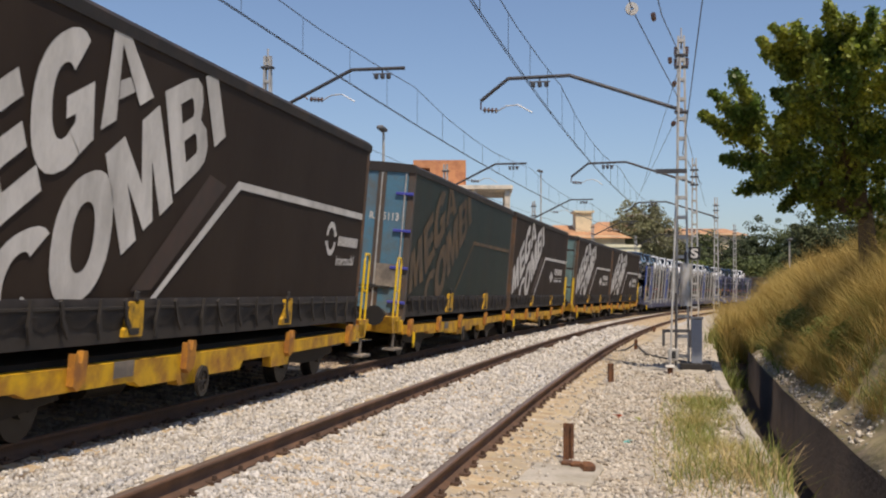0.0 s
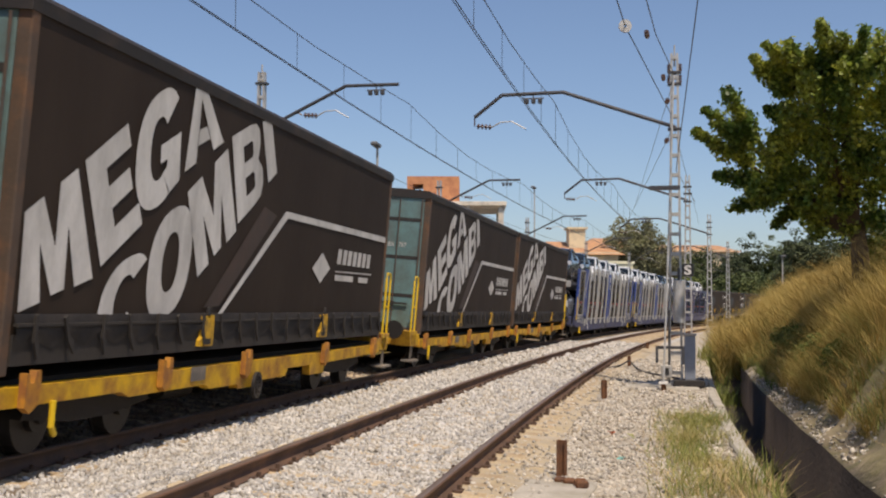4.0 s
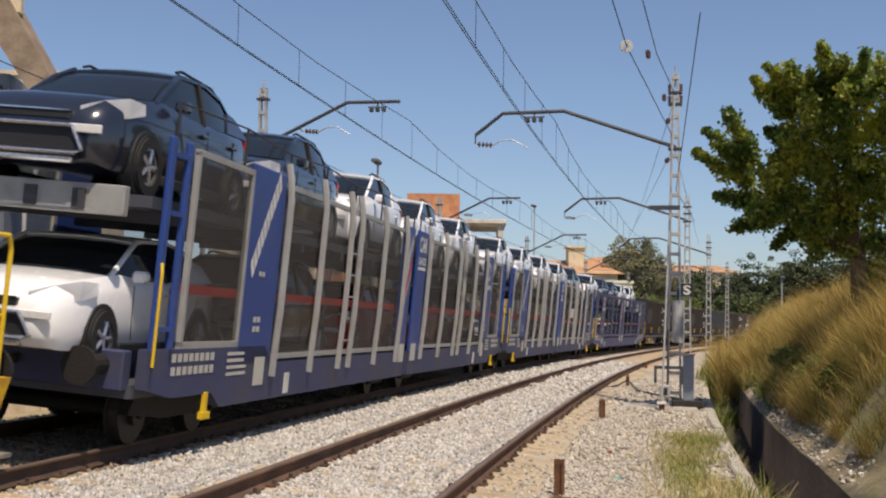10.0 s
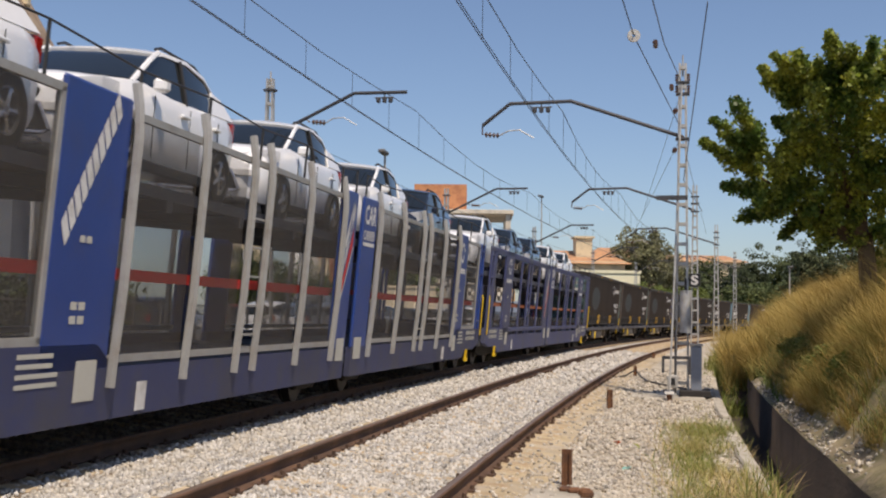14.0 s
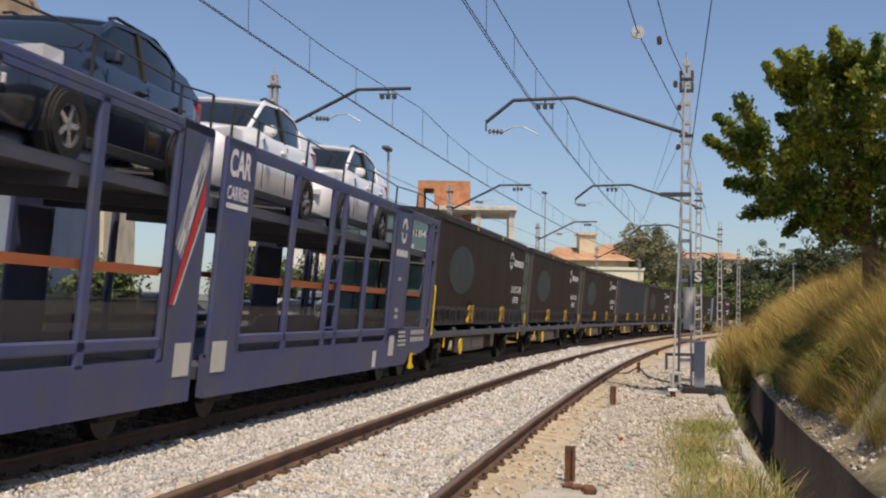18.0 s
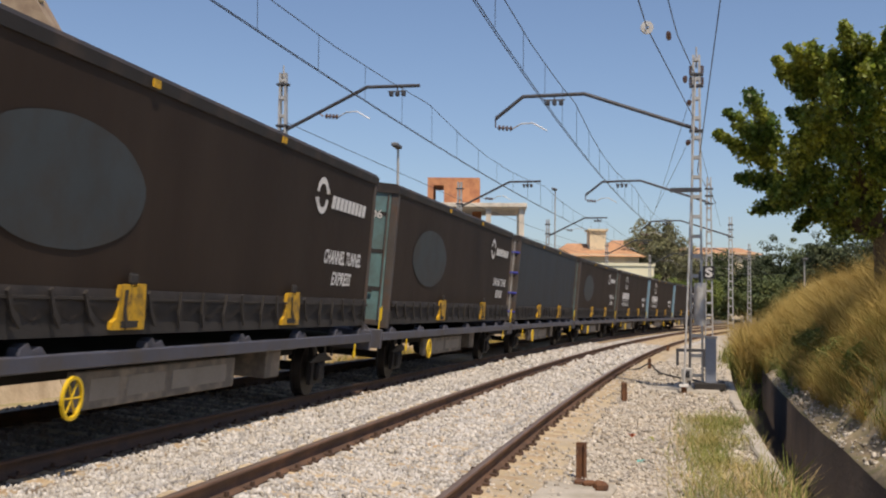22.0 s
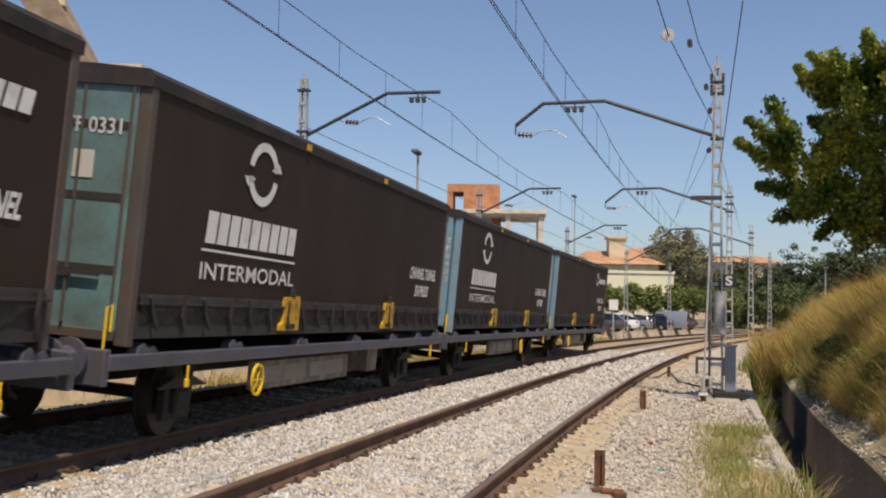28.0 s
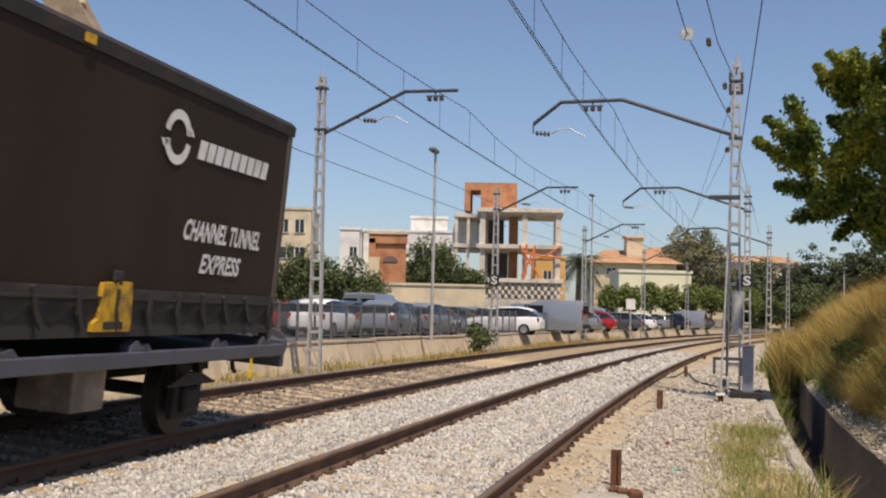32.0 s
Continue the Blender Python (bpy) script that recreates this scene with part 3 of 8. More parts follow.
def build_mast(s, off, h, reach, rise, sign=False, label=""):
    """A mast with its arm over the track; reach is how far the arm goes, to the left if above zero. x points to the left of the track."""
    ob = thing("catenary_mast", label or "galvanised lattice catenary mast with a bent tubular arm", "mast", "masts along the line")
    ob.matrix_basis = Matrix.Translation(place(s, off, -0.3)) @ Matrix.Rotation(turn(s) + math.pi / 2, 4, "Z")
    lattice(ob, h, *((0.30, 0.13) if reach > 0 else (0.34, 0.13)))
    k = 1 if reach > 0 else -1
    r = abs(reach)
    zb, zt = rise - 0.9, rise
    if k > 0 and r > 4:
        line = [(0, 0, zb), (k * r * 0.55, 0, zt), (k * r * 0.86, 0, zt - 0.03), (k * r, 0, zt - 0.55)]
    else:
        line = [(0, 0, zb - 0.2), (k * r * 0.62, 0, zt), (k * r, 0, zt)]
    part("arm", tube(bmesh.new(), line, 0.045, 10), M_DARKSTEEL, ob, "dark bent tubular steel arm")
    cx = k * (r * 0.70 if len(line) == 4 else r * 0.84)
    bm = bmesh.new()
    for d in (-0.16, 0, 0.16):
        box(bm, cx + d - 0.05, cx + d + 0.05, -0.06, 0.06, zt - 0.26, zt - 0.13, 0.02)
    tube(bm, [(cx - 0.25, 0, zt - 0.13), (cx + 0.25, 0, zt - 0.13)], 0.018, 6)
    tube(bm, [(cx, 0, zt), (cx, 0, zt - 0.2)], 0.02, 6)
    part("messenger_clamp", bm, M_DARKSTEEL, ob)
    x0 = line[-1][0] if len(line) == 4 else k * r * 0.30
    z0 = line[-1][2] - 0.22 if len(line) == 4 else zt - 0.72
    bm = bmesh.new()
    if len(line) == 4:
        tube(bm, [line[-1], (x0, 0, z0)], 0.02, 6)
    else:
        tube(bm, [(k * r * 0.25, 0, zt - 0.6), (x0, 0, z0)], 0.02, 6)
    d = -1 if len(line) == 4 else k
    insulator(bm, (x0 + d * 0.05, 0, z0), (x0 + d * 0.42, 0, z0 - 0.03))
    part("steady_insulator", bm, M_INSUL, ob)
    bm = bmesh.new()
    tube(bm, [(x0 + d * 0.42, 0, z0 - 0.03), (x0 + d * 0.62, 0, z0 + 0.08), (x0 + d * 0.9, 0, z0 + 0.1), (x0 + d * 1.25, 0, z0 - 0.1)], 0.016, 6)
    part("steady_arm", bm, M_GALV, ob)
    for zz in (h - 0.45, h - 0.72, zb - 0.05) if reach > 0 else (h - 0.3, zb - 0.05):
        part("bracket", boxes((-0.16, 0.16, -0.10, 0.10, zz - 0.03, zz + 0.03), bevel=0.01), M_DARKSTEEL, ob)
    for x in (-0.13, 0.13) if reach > 0 and s < 40 else ():
        for zz in (h - 0.42, h - 0.69):
            part("pin_insulator", insulator(bmesh.new(), (x, 0, zz), (x, 0, zz + 0.18), 3, 0.045), M_INSUL, ob)
    if s < 40:
        part("spike", tubes([(0, 0, h - 0.3), (0, 0, h + 0.2)], r=0.022, seg=6), M_GALV, ob)
    if sign:
        z = 3.05
        sg = part("sign_plate", boxes((-0.22, 0.22, 0.125, 0.145, z, z + 0.5), bevel=0.004), mat("sign_black_" + str(round(s)), (0.02, 0.02, 0.022), 0.5), ob, "square black plate with a white letter")
        bm = bmesh.new()
        letters(bm, "S", ((0.14, z + 0.06), (-0.14, z + 0.06), (-0.14, z + 0.44), (0.14, z + 0.44)), 0.150, 0.035)
        part("letter", bm, M_WHITE, sg)
    return ob


MASTS_RIGHT = [(29.26, -3.02, 7.75, 4.75), (48.6, -3.11, 7.0, 4.8), (69.8, -3.46, 7.1, 5.0), (100.4, -3.12, 7.3, 4.8)]
MASTS_LEFT = [(30.2, 7.5, 7.85), (52.9, 7.85, 7.45), (73.6, 7.58, 7.35), (96.5, 7.64, 7.3), (118.0, 7.6, 7.3)]
for s, off, h, reach in MASTS_RIGHT:
    build_mast(s, off, h, reach, 6.92, sign=(s == 48.6))
for s, off, h in MASTS_LEFT:
    build_mast(s, off, h, -3.65, 7.42, sign=(s == 52.9))


def build_line(name, label, mid, contact, carrier):
    """Contact wire, carrying wire and droppers of one track."""
    ob = thing(name, label, "overhead line")
    ss = [-30 + 4 * i for i in range(48)]
    marks = [-12.0, 8.5, 29.5, 49.5, 70.5, 97, 118, 140, 170]

    def sag(s):
        for a, b in zip(marks, marks[1:]):
            if a <= s <= b:
                u = (s - a) / (b - a)
                return 4 * u * (1 - u)
        return 0.5

    for d in (-0.018, 0.018):
        part("contact_wire", tube(bmesh.new(), [place(s, mid + d, contact) for s in ss], 0.008, 5), M_WIRE, ob)
    part("carrying_wire", tube(bmesh.new(), [place(s, mid, carrier - 0.34 * sag(s)) for s in ss], 0.009, 5), M_WIRE, ob)
    first = None
    s = -10.0
    while s < 120:
        top = carrier - 0.34 * sag(s)
        if first is None:
            first = part("dropper", tube(bmesh.new(), [(0, 0, 0), (0, 0, 1)], 0.005, 4), M_WIRE, ob)
            c = first
        else:
            c = again(first, ob, Matrix())
        c.matrix_basis = Matrix.Translation(place(s, mid, contact)) @ Matrix.Diagonal((1, 1, top - contact, 1))
        s += 3.1
    return ob


build_line("overhead_line", "contact wire hung from a carrying wire above the near track", -0.12, 5.52, 6.55)
build_line("overhead_line", "contact wire hung from a carrying wire above the train", SPACING - 0.36, 5.66, 6.62)

# ---- the train: things are built with x to the rear, y to the left, z above the rails ----
RIDE = []


def rides(ob, q, half, x=0.0):
    """Notes a thing of the train: its middle stood q metres along the track at the start."""
    RIDE.append((ob, 1.01126 * q - 0.631, half, x))
    return ob


DONE = set()
LONG, TALL, SINK = 1.011, 1.047, -0.075


def true_size(ob):
    """Brings a vehicle's body to its measured length and height; its wheels keep their size and stay on the rails."""
    for o in ob.children:
        o.location = (o.location.x * LONG, o.location.y, o.location.z if o.name.startswith("wheelset") else o.location.z * TALL + (SINK if o.location.z > 0.1 else 0))
        if o.data and o.data.name not in DONE and o.location.length < 0.2:
            DONE.add(o.data.name)
            o.data.transform(Matrix.Translation((0, 0, SINK)) @ Matrix.Diagonal((LONG, 1, TALL, 1)))
        if o.data:
            for k in o.children:
                if k.data.name not in DONE:
                    DONE.add(k.data.name)
                    k.data.transform(Matrix.Translation((0, 0, SINK)) @ Matrix.Diagonal((LONG, 1, TALL, 1)))
    return ob


def bogie(parent, x, wheels=(-0.9, 0.9), r=0.42):
    bm = bmesh.new()
    for y in (-1.02, 1.02):
        prism(bm, [(x - 1.35, 0.42), (x - 1.2, 0.62), (x - 0.35, 0.66), (x - 0.3, 0.72), (x + 0.3, 0.72), (x + 0.35, 0.66), (x + 1.2, 0.62), (x + 1.35, 0.42), (x + 0.4, 0.33), (x - 0.4, 0.33)], y - 0.06, y + 0.06)
    box(bm, x - 0.2, x + 0.2, -1.0, 1.0, 0.4, 0.72)
    part("bogie_frame", bm, M_UNDER, parent)
    for w in wheels:
        wheelset(parent, x + w, r)


def wheelset(parent, x, r=0.42):
    ws = new("wheelset")
    ws.parent = parent
    ws.matrix_basis = Matrix.Translation((x, 0, r))
    bm = tube(bmesh.new(), [(0, -1.05, 0), (0, 1.05, 0)], 0.075, 10)
    part("axle", bm, M_UNDER, ws)
    for k in (-1, 1):
        bm = bmesh.new()
        disc(bm, (0, 0), r, k * 0.80, k * 0.93, 24)
        disc(bm, (0, 0), r + 0.028, k * 0.77, k * 0.80, 24)
        disc(bm, (0, 0), r * 0.42, k * 0.93, k * 1.0, 16)
        part("wheel", bm, M_WHEEL, ws)
    return ws


def buffers(parent, x, way, material, z=0.95):
    for y in (-0.95, 0.95):
        bm = bmesh.new()
        tube(bm, [(x, y, z), (x + way * 0.42, y, z)], 0.11, 12)
        tube(bm, [(x + way * 0.42, y, z), (x + way * 0.47, y, z)], 0.19, 16)
        part("buffer", bm, material, parent)
    bm = tubes([(x, 0, z - 0.03), (x + way * 0.6, 0, z - 0.1)], r=0.05)
    part("coupling", bm, M_UNDER, parent)


# ---- swap bodies ----
SIDE = 1.25
MEGA = [("M", (0.21, 1.35), (1.49, 1.66), (1.01, 2.61), (0.17, 2.16)), ("E", (1.63, 1.77), (2.46, 2.22), (1.93, 3.14), (1.13, 2.69)),
        ("G", (2.25, 2.21), (3.31, 2.62), (3.16, 3.82), (2.12, 3.33)), ("A", (3.42, 2.84), (4.50, 3.30), (4.02, 3.84), (3.32, 3.80)),
        ("C", (1.57, 0.98), (2.59, 1.16), (2.81, 2.04), (1.76, 1.76)), ("O", (2.69, 1.17), (3.81, 1.43), (3.84, 2.62), (2.71, 2.28)),
        ("M", (4.07, 1.74), (5.20, 2.32), (4.66, 3.25), (3.56, 2.64)), ("B", (5.23, 2.41), (6.10, 2.85), (5.70, 3.75), (4.76, 3.40)),
        ("I", (6.24, 3.01), (6.56, 3.17), (6.14, 3.83), (5.80, 3.73))]


def round_stroke(a0, a1, n=18, rx=0.19, ry=0.27):
    """A thick bent stroke in the unit square, from angle a0 to a1."""
    def at(a, x, y, k):
        c, d = math.cos(a), math.sin(a)
        return 0.5 + x * math.copysign(abs(c) ** k, c), 0.5 + y * math.copysign(abs(d) ** k, d)
    arc = [radians(a0 + (a1 - a0) * i / n) for i in range(n + 1)]
    out, inn = [at(a, 0.5, 0.5, 0.85) for a in arc], [at(a, rx, ry, 0.9) for a in arc]
    return [(out[i], out[i + 1], inn[i + 1], inn[i]) for i in range(n)]


# heavy capitals, each in a unit square
HEAVY = {
    "M": [[(0, 0), (0.27, 0), (0.27, 0.58), (0.41, 0.02), (0.59, 0.02), (0.73, 0.58), (0.73, 0), (1, 0), (1, 1), (0.66, 1), (0.5, 0.46), (0.34, 1), (0, 1)]],
    "E": [[(0, 0), (1, 0), (1, 0.22), (0.40, 0.22), (0.40, 0.40), (0.90, 0.40), (0.90, 0.61), (0.40, 0.61), (0.40, 0.78), (1, 0.78), (1, 1), (0, 1)]],
    "A": [[(0, 0), (0.28, 0), (0.5, 0.80), (0.5, 1), (0.30, 1)], [(1, 0), (0.70, 1), (0.5, 1), (0.5, 0.80), (0.72, 0)], [(0.335, 0.2), (0.665, 0.2), (0.61, 0.4), (0.39, 0.4)]],
    "G": round_stroke(38, 300) + [[(0.75, 0.045), (1, 0.10), (1, 0.52), (0.54, 0.52), (0.54, 0.36), (0.69, 0.36), (0.69, 0.30), (0.60, 0.262)]],
    "C": round_stroke(42, 318), "O": round_stroke(0, 360, 26),
    "B": [[(0, 0), (0.36, 0), (0.36, 1), (0, 1)], [(0.36, 0.80), (0.66, 0.80), (0.66, 1), (0.36, 1)], [(0.36, 0.42), (0.66, 0.42), (0.66, 0.60), (0.36, 0.60)], [(0.36, 0), (0.66, 0), (0.66, 0.20), (0.36, 0.20)],
          [(0.66, 0.60), (0.70, 0.64), (0.70, 0.76), (0.66, 0.80), (0.66, 1), (0.86, 0.97), (0.97, 0.86), (0.97, 0.68), (0.86, 0.51), (0.66, 0.51)],
          [(0.66, 0.20), (0.70, 0.24), (0.70, 0.38), (0.66, 0.42), (0.66, 0.51), (0.86, 0.51), (1, 0.36), (1, 0.16), (0.88, 0.03), (0.66, 0)]],
    "I": [[(0, 0), (1, 0), (1, 1), (0, 1)]]}


def heavy_letter(bm, ch, quad, y):
    """Paints a heavy capital into a quad of (x, z)."""
    for poly in HEAVY[ch]:
        vs = []
        for u, v in poly:
            x, z = (sum(w * q[i] for w, q in zip(((1 - u) * (1 - v), u * (1 - v), u * v, (1 - u) * v), quad)) for i in (0, 1))
            vs.append(bm.verts.new((x, y, z)))
        bm.faces.new(vs)
    bmesh.ops.remove_doubles(bm, verts=bm.verts[:], dist=0.0005)
    for f in bm.faces:
        f.normal_update()
        if f.normal.y > 0:
            f.normal_flip()
    return bm


def curtain(l, z0, z1, y, amp=0.010, step=0.3):
    """A tarpaulin side, a little hollow and rippled."""
    nx, nz = int(l / step), 8
    bm = bmesh.new()
    grid = []
    for i in range(nx + 1):
        x = l * i / nx
        col = []
        for j in range(nz + 1):
            z = z0 + (z1 - z0) * j / nz
            e = min(1, 4 * min(i, nx - i) / nx) * min(1, 3 * min(j, nz - j) / nz)
            d = amp * e * (noise.noise(Vector((x * 0.5, y, z * 0.6))) * 1.4 + 0.5 * math.sin(x * 2.1 + 1.3 * noise.noise(Vector((x, y, 2)))))
            col.append(bm.verts.new((x, y + math.copysign(d, y), z)))
        grid.append(col)
    for i in range(nx):
        for j in range(nz):
            q = (grid[i][j], grid[i + 1][j], grid[i + 1][j + 1], grid[i][j + 1])
            bm.faces.new(q if y < 0 else q[::-1])
    return bm


def swap_body(l, z0, z1, cloth, door, style, number, label, group):
    """A curtain-sided swap body. Its front end is at x = 0; z0 and z1 are its floor and roof."""
    ob = thing("swap_body", label, "swap body", group)
    rail_z = z1 - 0.17
    zc = z0 + 0.10
    for y in (-SIDE, SIDE):
        smooth(part("curtain", curtain(l, zc, rail_z + 0.02, y), cloth, ob), 60)
    bm = bmesh.new()
    # roof with rounded edges
    sec = [(-SIDE - 0.02, rail_z), (-SIDE - 0.03, z1 - 0.06), (-SIDE + 0.03, z1 - 0.005), (-0.6, z1 + 0.02), (0.6, z1 + 0.02), (SIDE - 0.03, z1 - 0.005), (SIDE + 0.03, z1 - 0.06), (SIDE + 0.02, rail_z)]
    cols = [[bm.verts.new((x, y, z)) for y, z in sec] for x in (-0.03, l * 0.25, l * 0.5, l * 0.75, l + 0.03)]
    for a, b in zip(cols, cols[1:]):
        for j in range(len(sec) - 1):
            bm.faces.new((a[j], a[j + 1], b[j + 1], b[j]))
    bm.faces.new(cols[0])
    bm.faces.new(cols[-1][::-1])
    for a, b in zip(cols, cols[1:]):
        bm.faces.new((a[0], b[0], b[-1], a[-1]))
    bmesh.ops.recalc_face_normals(bm, faces=bm.faces)
    smooth(part("roof", bm, M_RAILTOP, ob, "brown roof with a rounded edge rail"), 30)
    # floor frame
    part("floor_frame", boxes((0.02, l - 0.02, -SIDE + 0.02, SIDE - 0.02, z0 - 0.02, zc + 0.02)), M_GRIME, ob)
    for x in (0.0, l - 0.14):
        for y in (-SIDE - 0.012, SIDE - 0.128):
            part("corner_post", boxes((x, x + 0.14, y, y + 0.14, z0 - 0.1, rail_z + 0.02), bevel=0.012), M_RUSTPOST if style == "mega" else door if style == "ribbed" and x == 0.0 else M_POST, ob)
    part("end_wall", boxes((l - 0.06, l - 0.03, -SIDE + 0.12, SIDE - 0.12, z0, rail_z + 0.1)), M_POST, ob)
    doors(ob, door, style, number, z0, rail_z)
    # strap band along the foot of the curtain
    for y in (-SIDE - 0.03, SIDE + 0.03):
        k = math.copysign(1, y)
        part("strap_rail", boxes((0.14, l - 0.14, min(y, y + k * 0.045), max(y, y + k * 0.045), zc + 0.20, zc + 0.225)), M_STRAP, ob)
        part("side_skirt", boxes((0.14, l - 0.14, min(y, y - k * 0.02), max(y, y - k * 0.02), zc - 0.12, zc + 0.13)), M_STRAP if style == "mega" else M_GRIME, ob)
    # scalloped hem of the curtain, drawn up between the straps
    bm = bmesh.new()
    count = int(l / 0.62) * 6
    rows = [[], [], []]
    for i in range(count + 1):
        x = 0.16 + (l - 0.32) * i / count
        u = i / 6.0
        dip = 0.5 - 0.5 * math.cos(2 * math.pi * u)
        low = zc + 0.01 + 0.085 * dip + 0.03 * noise.noise(Vector((x * 0.9, l, z1)))
        rows[0].append(bm.verts.new((x, -SIDE - 0.012, zc + 0.30)))
        rows[1].append(bm.verts.new((x, -SIDE - 0.052 - 0.022 * dip, zc + 0.16)))
        rows[2].append(bm.verts.new((x, -SIDE - 0.040 + 0.012 * dip, low)))
    for a, b in zip(rows, rows[1:]):
        for i in range(count):
            bm.faces.new((b[i], b[i + 1], a[i + 1], a[i]))
    smooth(part("curtain_hem", bm, M_HEM, ob, "grimy scalloped hem"), 60)
    if style not in ("mega", "plain"):
        for x in (l * 0.33, l * 0.62):
            part("roof_tag", boxes((x, x + 0.16, -SIDE - 0.045, -SIDE - 0.028, rail_z + 0.02, rail_z + 0.10)), M_POCKET, ob)
    bm = bmesh.new()
    prism(bm, [(-0.03, 0.33), (0.025, 0.34), (0.03, 0.16), (0.10, 0.03), (0.07, -0.05), (-0.01, 0.10)], -0.012, 0.012)
    first = None
    n = int(l / 0.62)
    for y in (-SIDE - 0.045,):
        for i in range(n):
            x = 0.4 + i * (l - 0.8) / (n - 1)
            if first is None:
                first = part("strap", bm, M_STRAP, ob)
                c = first
            else:
                c = again(first, ob, Matrix())
            c.matrix_basis = Matrix.Translation((x, y - 0.035, zc - 0.02)) @ Matrix.Rotation(random.uniform(-0.45, 0.35), 4, "Y")
    # grapple pockets
    for x in (4.4, 9.35):
        for y in (-SIDE - 0.06,):
            bm = bmesh.new()
            w = 0.30 if style == "mega" else 0.50
            zt = zc + (0.28 if style == "mega" else 0.36)
            prism(bm, [(x - w * 0.75, zc - 0.07), (x + w * 0.6, zc - 0.07), (x + w * 0.62, zc + 0.02), (x + w * 0.55, zt), (x + w * 0.2, zt), (x + w * 0.12, zt - 0.03), (x - w * 0.12, zt - 0.03), (x - w * 0.16, zt - 0.01), (x - w * 0.5, zt - 0.02), (x - w * 0.58, zc + 0.04), (x - w * 0.75, zc)], y - 0.02, y + 0.03)
            pk = part("grapple_pocket", bm, M_POCKET, ob, "scuffed yellow lifting plate")
            part("slot", boxes((x - w * 0.42, x + w * 0.3, y - 0.026, y - 0.02, zc - 0.05, zc + 0.015)), M_GRIME, pk)
            part("hook", boxes((x - w * 0.2, x + w * 0.16, y - 0.03, y - 0.0, zt - 0.01, zt + 0.10), bevel=0.02), M_GRIME, pk)
    return ob


def doors(ob, door, style, number, z0, z1):
    """The front end: a pair of doors with ribs, bars and hinges, or a corrugated wall."""
    w = SIDE - 0.13
    if style == "ribbed":
        bm = bmesh.new()
        n = 5
        for i in range(n):
            a = -w + 2 * w * i / n
            b = -w + 2 * w * (i + 1) / n
            box(bm, -0.02, 0.05, a + 0.05, b - 0.05, z0 + 0.02, z1 + 0.1, 0.012)
        pieces("rib", bm, door, ob)
        # backing in a darker blue than the ribs, to deepen the grooves' shade
        part("end_wall", boxes((0.03, 0.08, -w, w, z0, z1 + 0.1)), M_BLUEDOOR, ob, "end wall behind pale blue upright ribs, darker blue for the shade in the grooves")
        bm = bmesh.new()
        for i in range(n):
            c = -w + 2 * w * (i + 0.5) / n
            box(bm, -0.024, -0.018, c - 0.07, c + 0.07, z1 - 0.12, z1 - 0.03)
        part("vent", bm, M_GRIME, ob)
        bm = bmesh.new()
        for i, ch in enumerate(number):
            z = z1 - 0.55 - i * 0.16
            pts, faces = outline(ch, 0.01)
            vs = [bm.verts.new((-0.026, -0.98 - 0.09 * u, z + 0.11 * v)) for u, v in pts]
            for f in faces:
                bm.faces.new([vs[k] for k in f])
        part("unit_number", bm, M_WHITE, ob)
        return
    horizontal = style in ("mega", "tunnel")
    for a, b in ((-w, -0.02), (0.02, w)):
        d = part("door", boxes((0.0, 0.05, a, b, z0 + 0.03, z1 + 0.02), bevel=0.008), door, ob)
        if horizontal:
            zs = [z0 + (z1 - z0) * f for f in (0.24, 0.53, 0.82)]
            for z in zs:
                part("gap", boxes((-0.006, 0.0, a + 0.05, b - 0.05, z, z + 0.075)), M_GRIME, d)
        else:
            part("door_rib", boxes((-0.02, 0.0, (a + b) / 2 - 0.09, (a + b) / 2 + 0.09, z0 + 0.1, z1)), M_POST, d)
        for y in (a + 0.04, (a + b) / 2, b - 0.04):
            part("lock_bar", tubes([(-0.035, y, z0 + 0.08), (-0.035, y, z1 - 0.02)], r=0.017, seg=6), M_POST if horizontal else M_GALV, d)
        part("latch", boxes((-0.06, -0.03, a + 0.2, b - 0.2, z0 + 0.52, z0 + 0.56), (-0.065, -0.03, (a + b) / 2 - 0.05, (a + b) / 2 + 0.12, z0 + 0.5, z0 + 0.58)), M_GRIME, d)
    part("header", boxes((-0.02, 0.06, -w, w, z1 + 0.0, z1 + 0.12), bevel=0.01), M_RUSTPOST if style == "mega" else M_POST if style != "plain" else M_RAILTOP, ob)
    part("threshold", boxes((-0.015, 0.08, -w, w, z0 - 0.06, z0 + 0.04), bevel=0.01), M_POST, ob)
    bm = bmesh.new()
    k = 0.62 if style == "mega" else 0.66 if style == "plain" else 0.80
    zz = z0 + (z1 - z0) * k
    pts, faces = outline(number, 0.012)
    wide, tall = (0.42, 0.10) if style == "mega" else (0.62, 0.15)
    vs = [bm.verts.new((-0.009, -0.36 - wide * u, zz + tall * v)) for u, v in pts]
    for f in faces:
        bm.faces.new([vs[i] for i in f])
    part("unit_number", bm, M_WHITE, ob)
    if style == "tunnel":
        part("placard", boxes((-0.010, -0.005, -0.72, -0.50, zz - 0.42, zz - 0.16)), M_LABEL, ob)
    if style == "plain":
        part("placard", boxes((-0.03, -0.02, -1.02, -0.55, z0 + 0.55, z0 + 1.0)), M_TANK, ob)
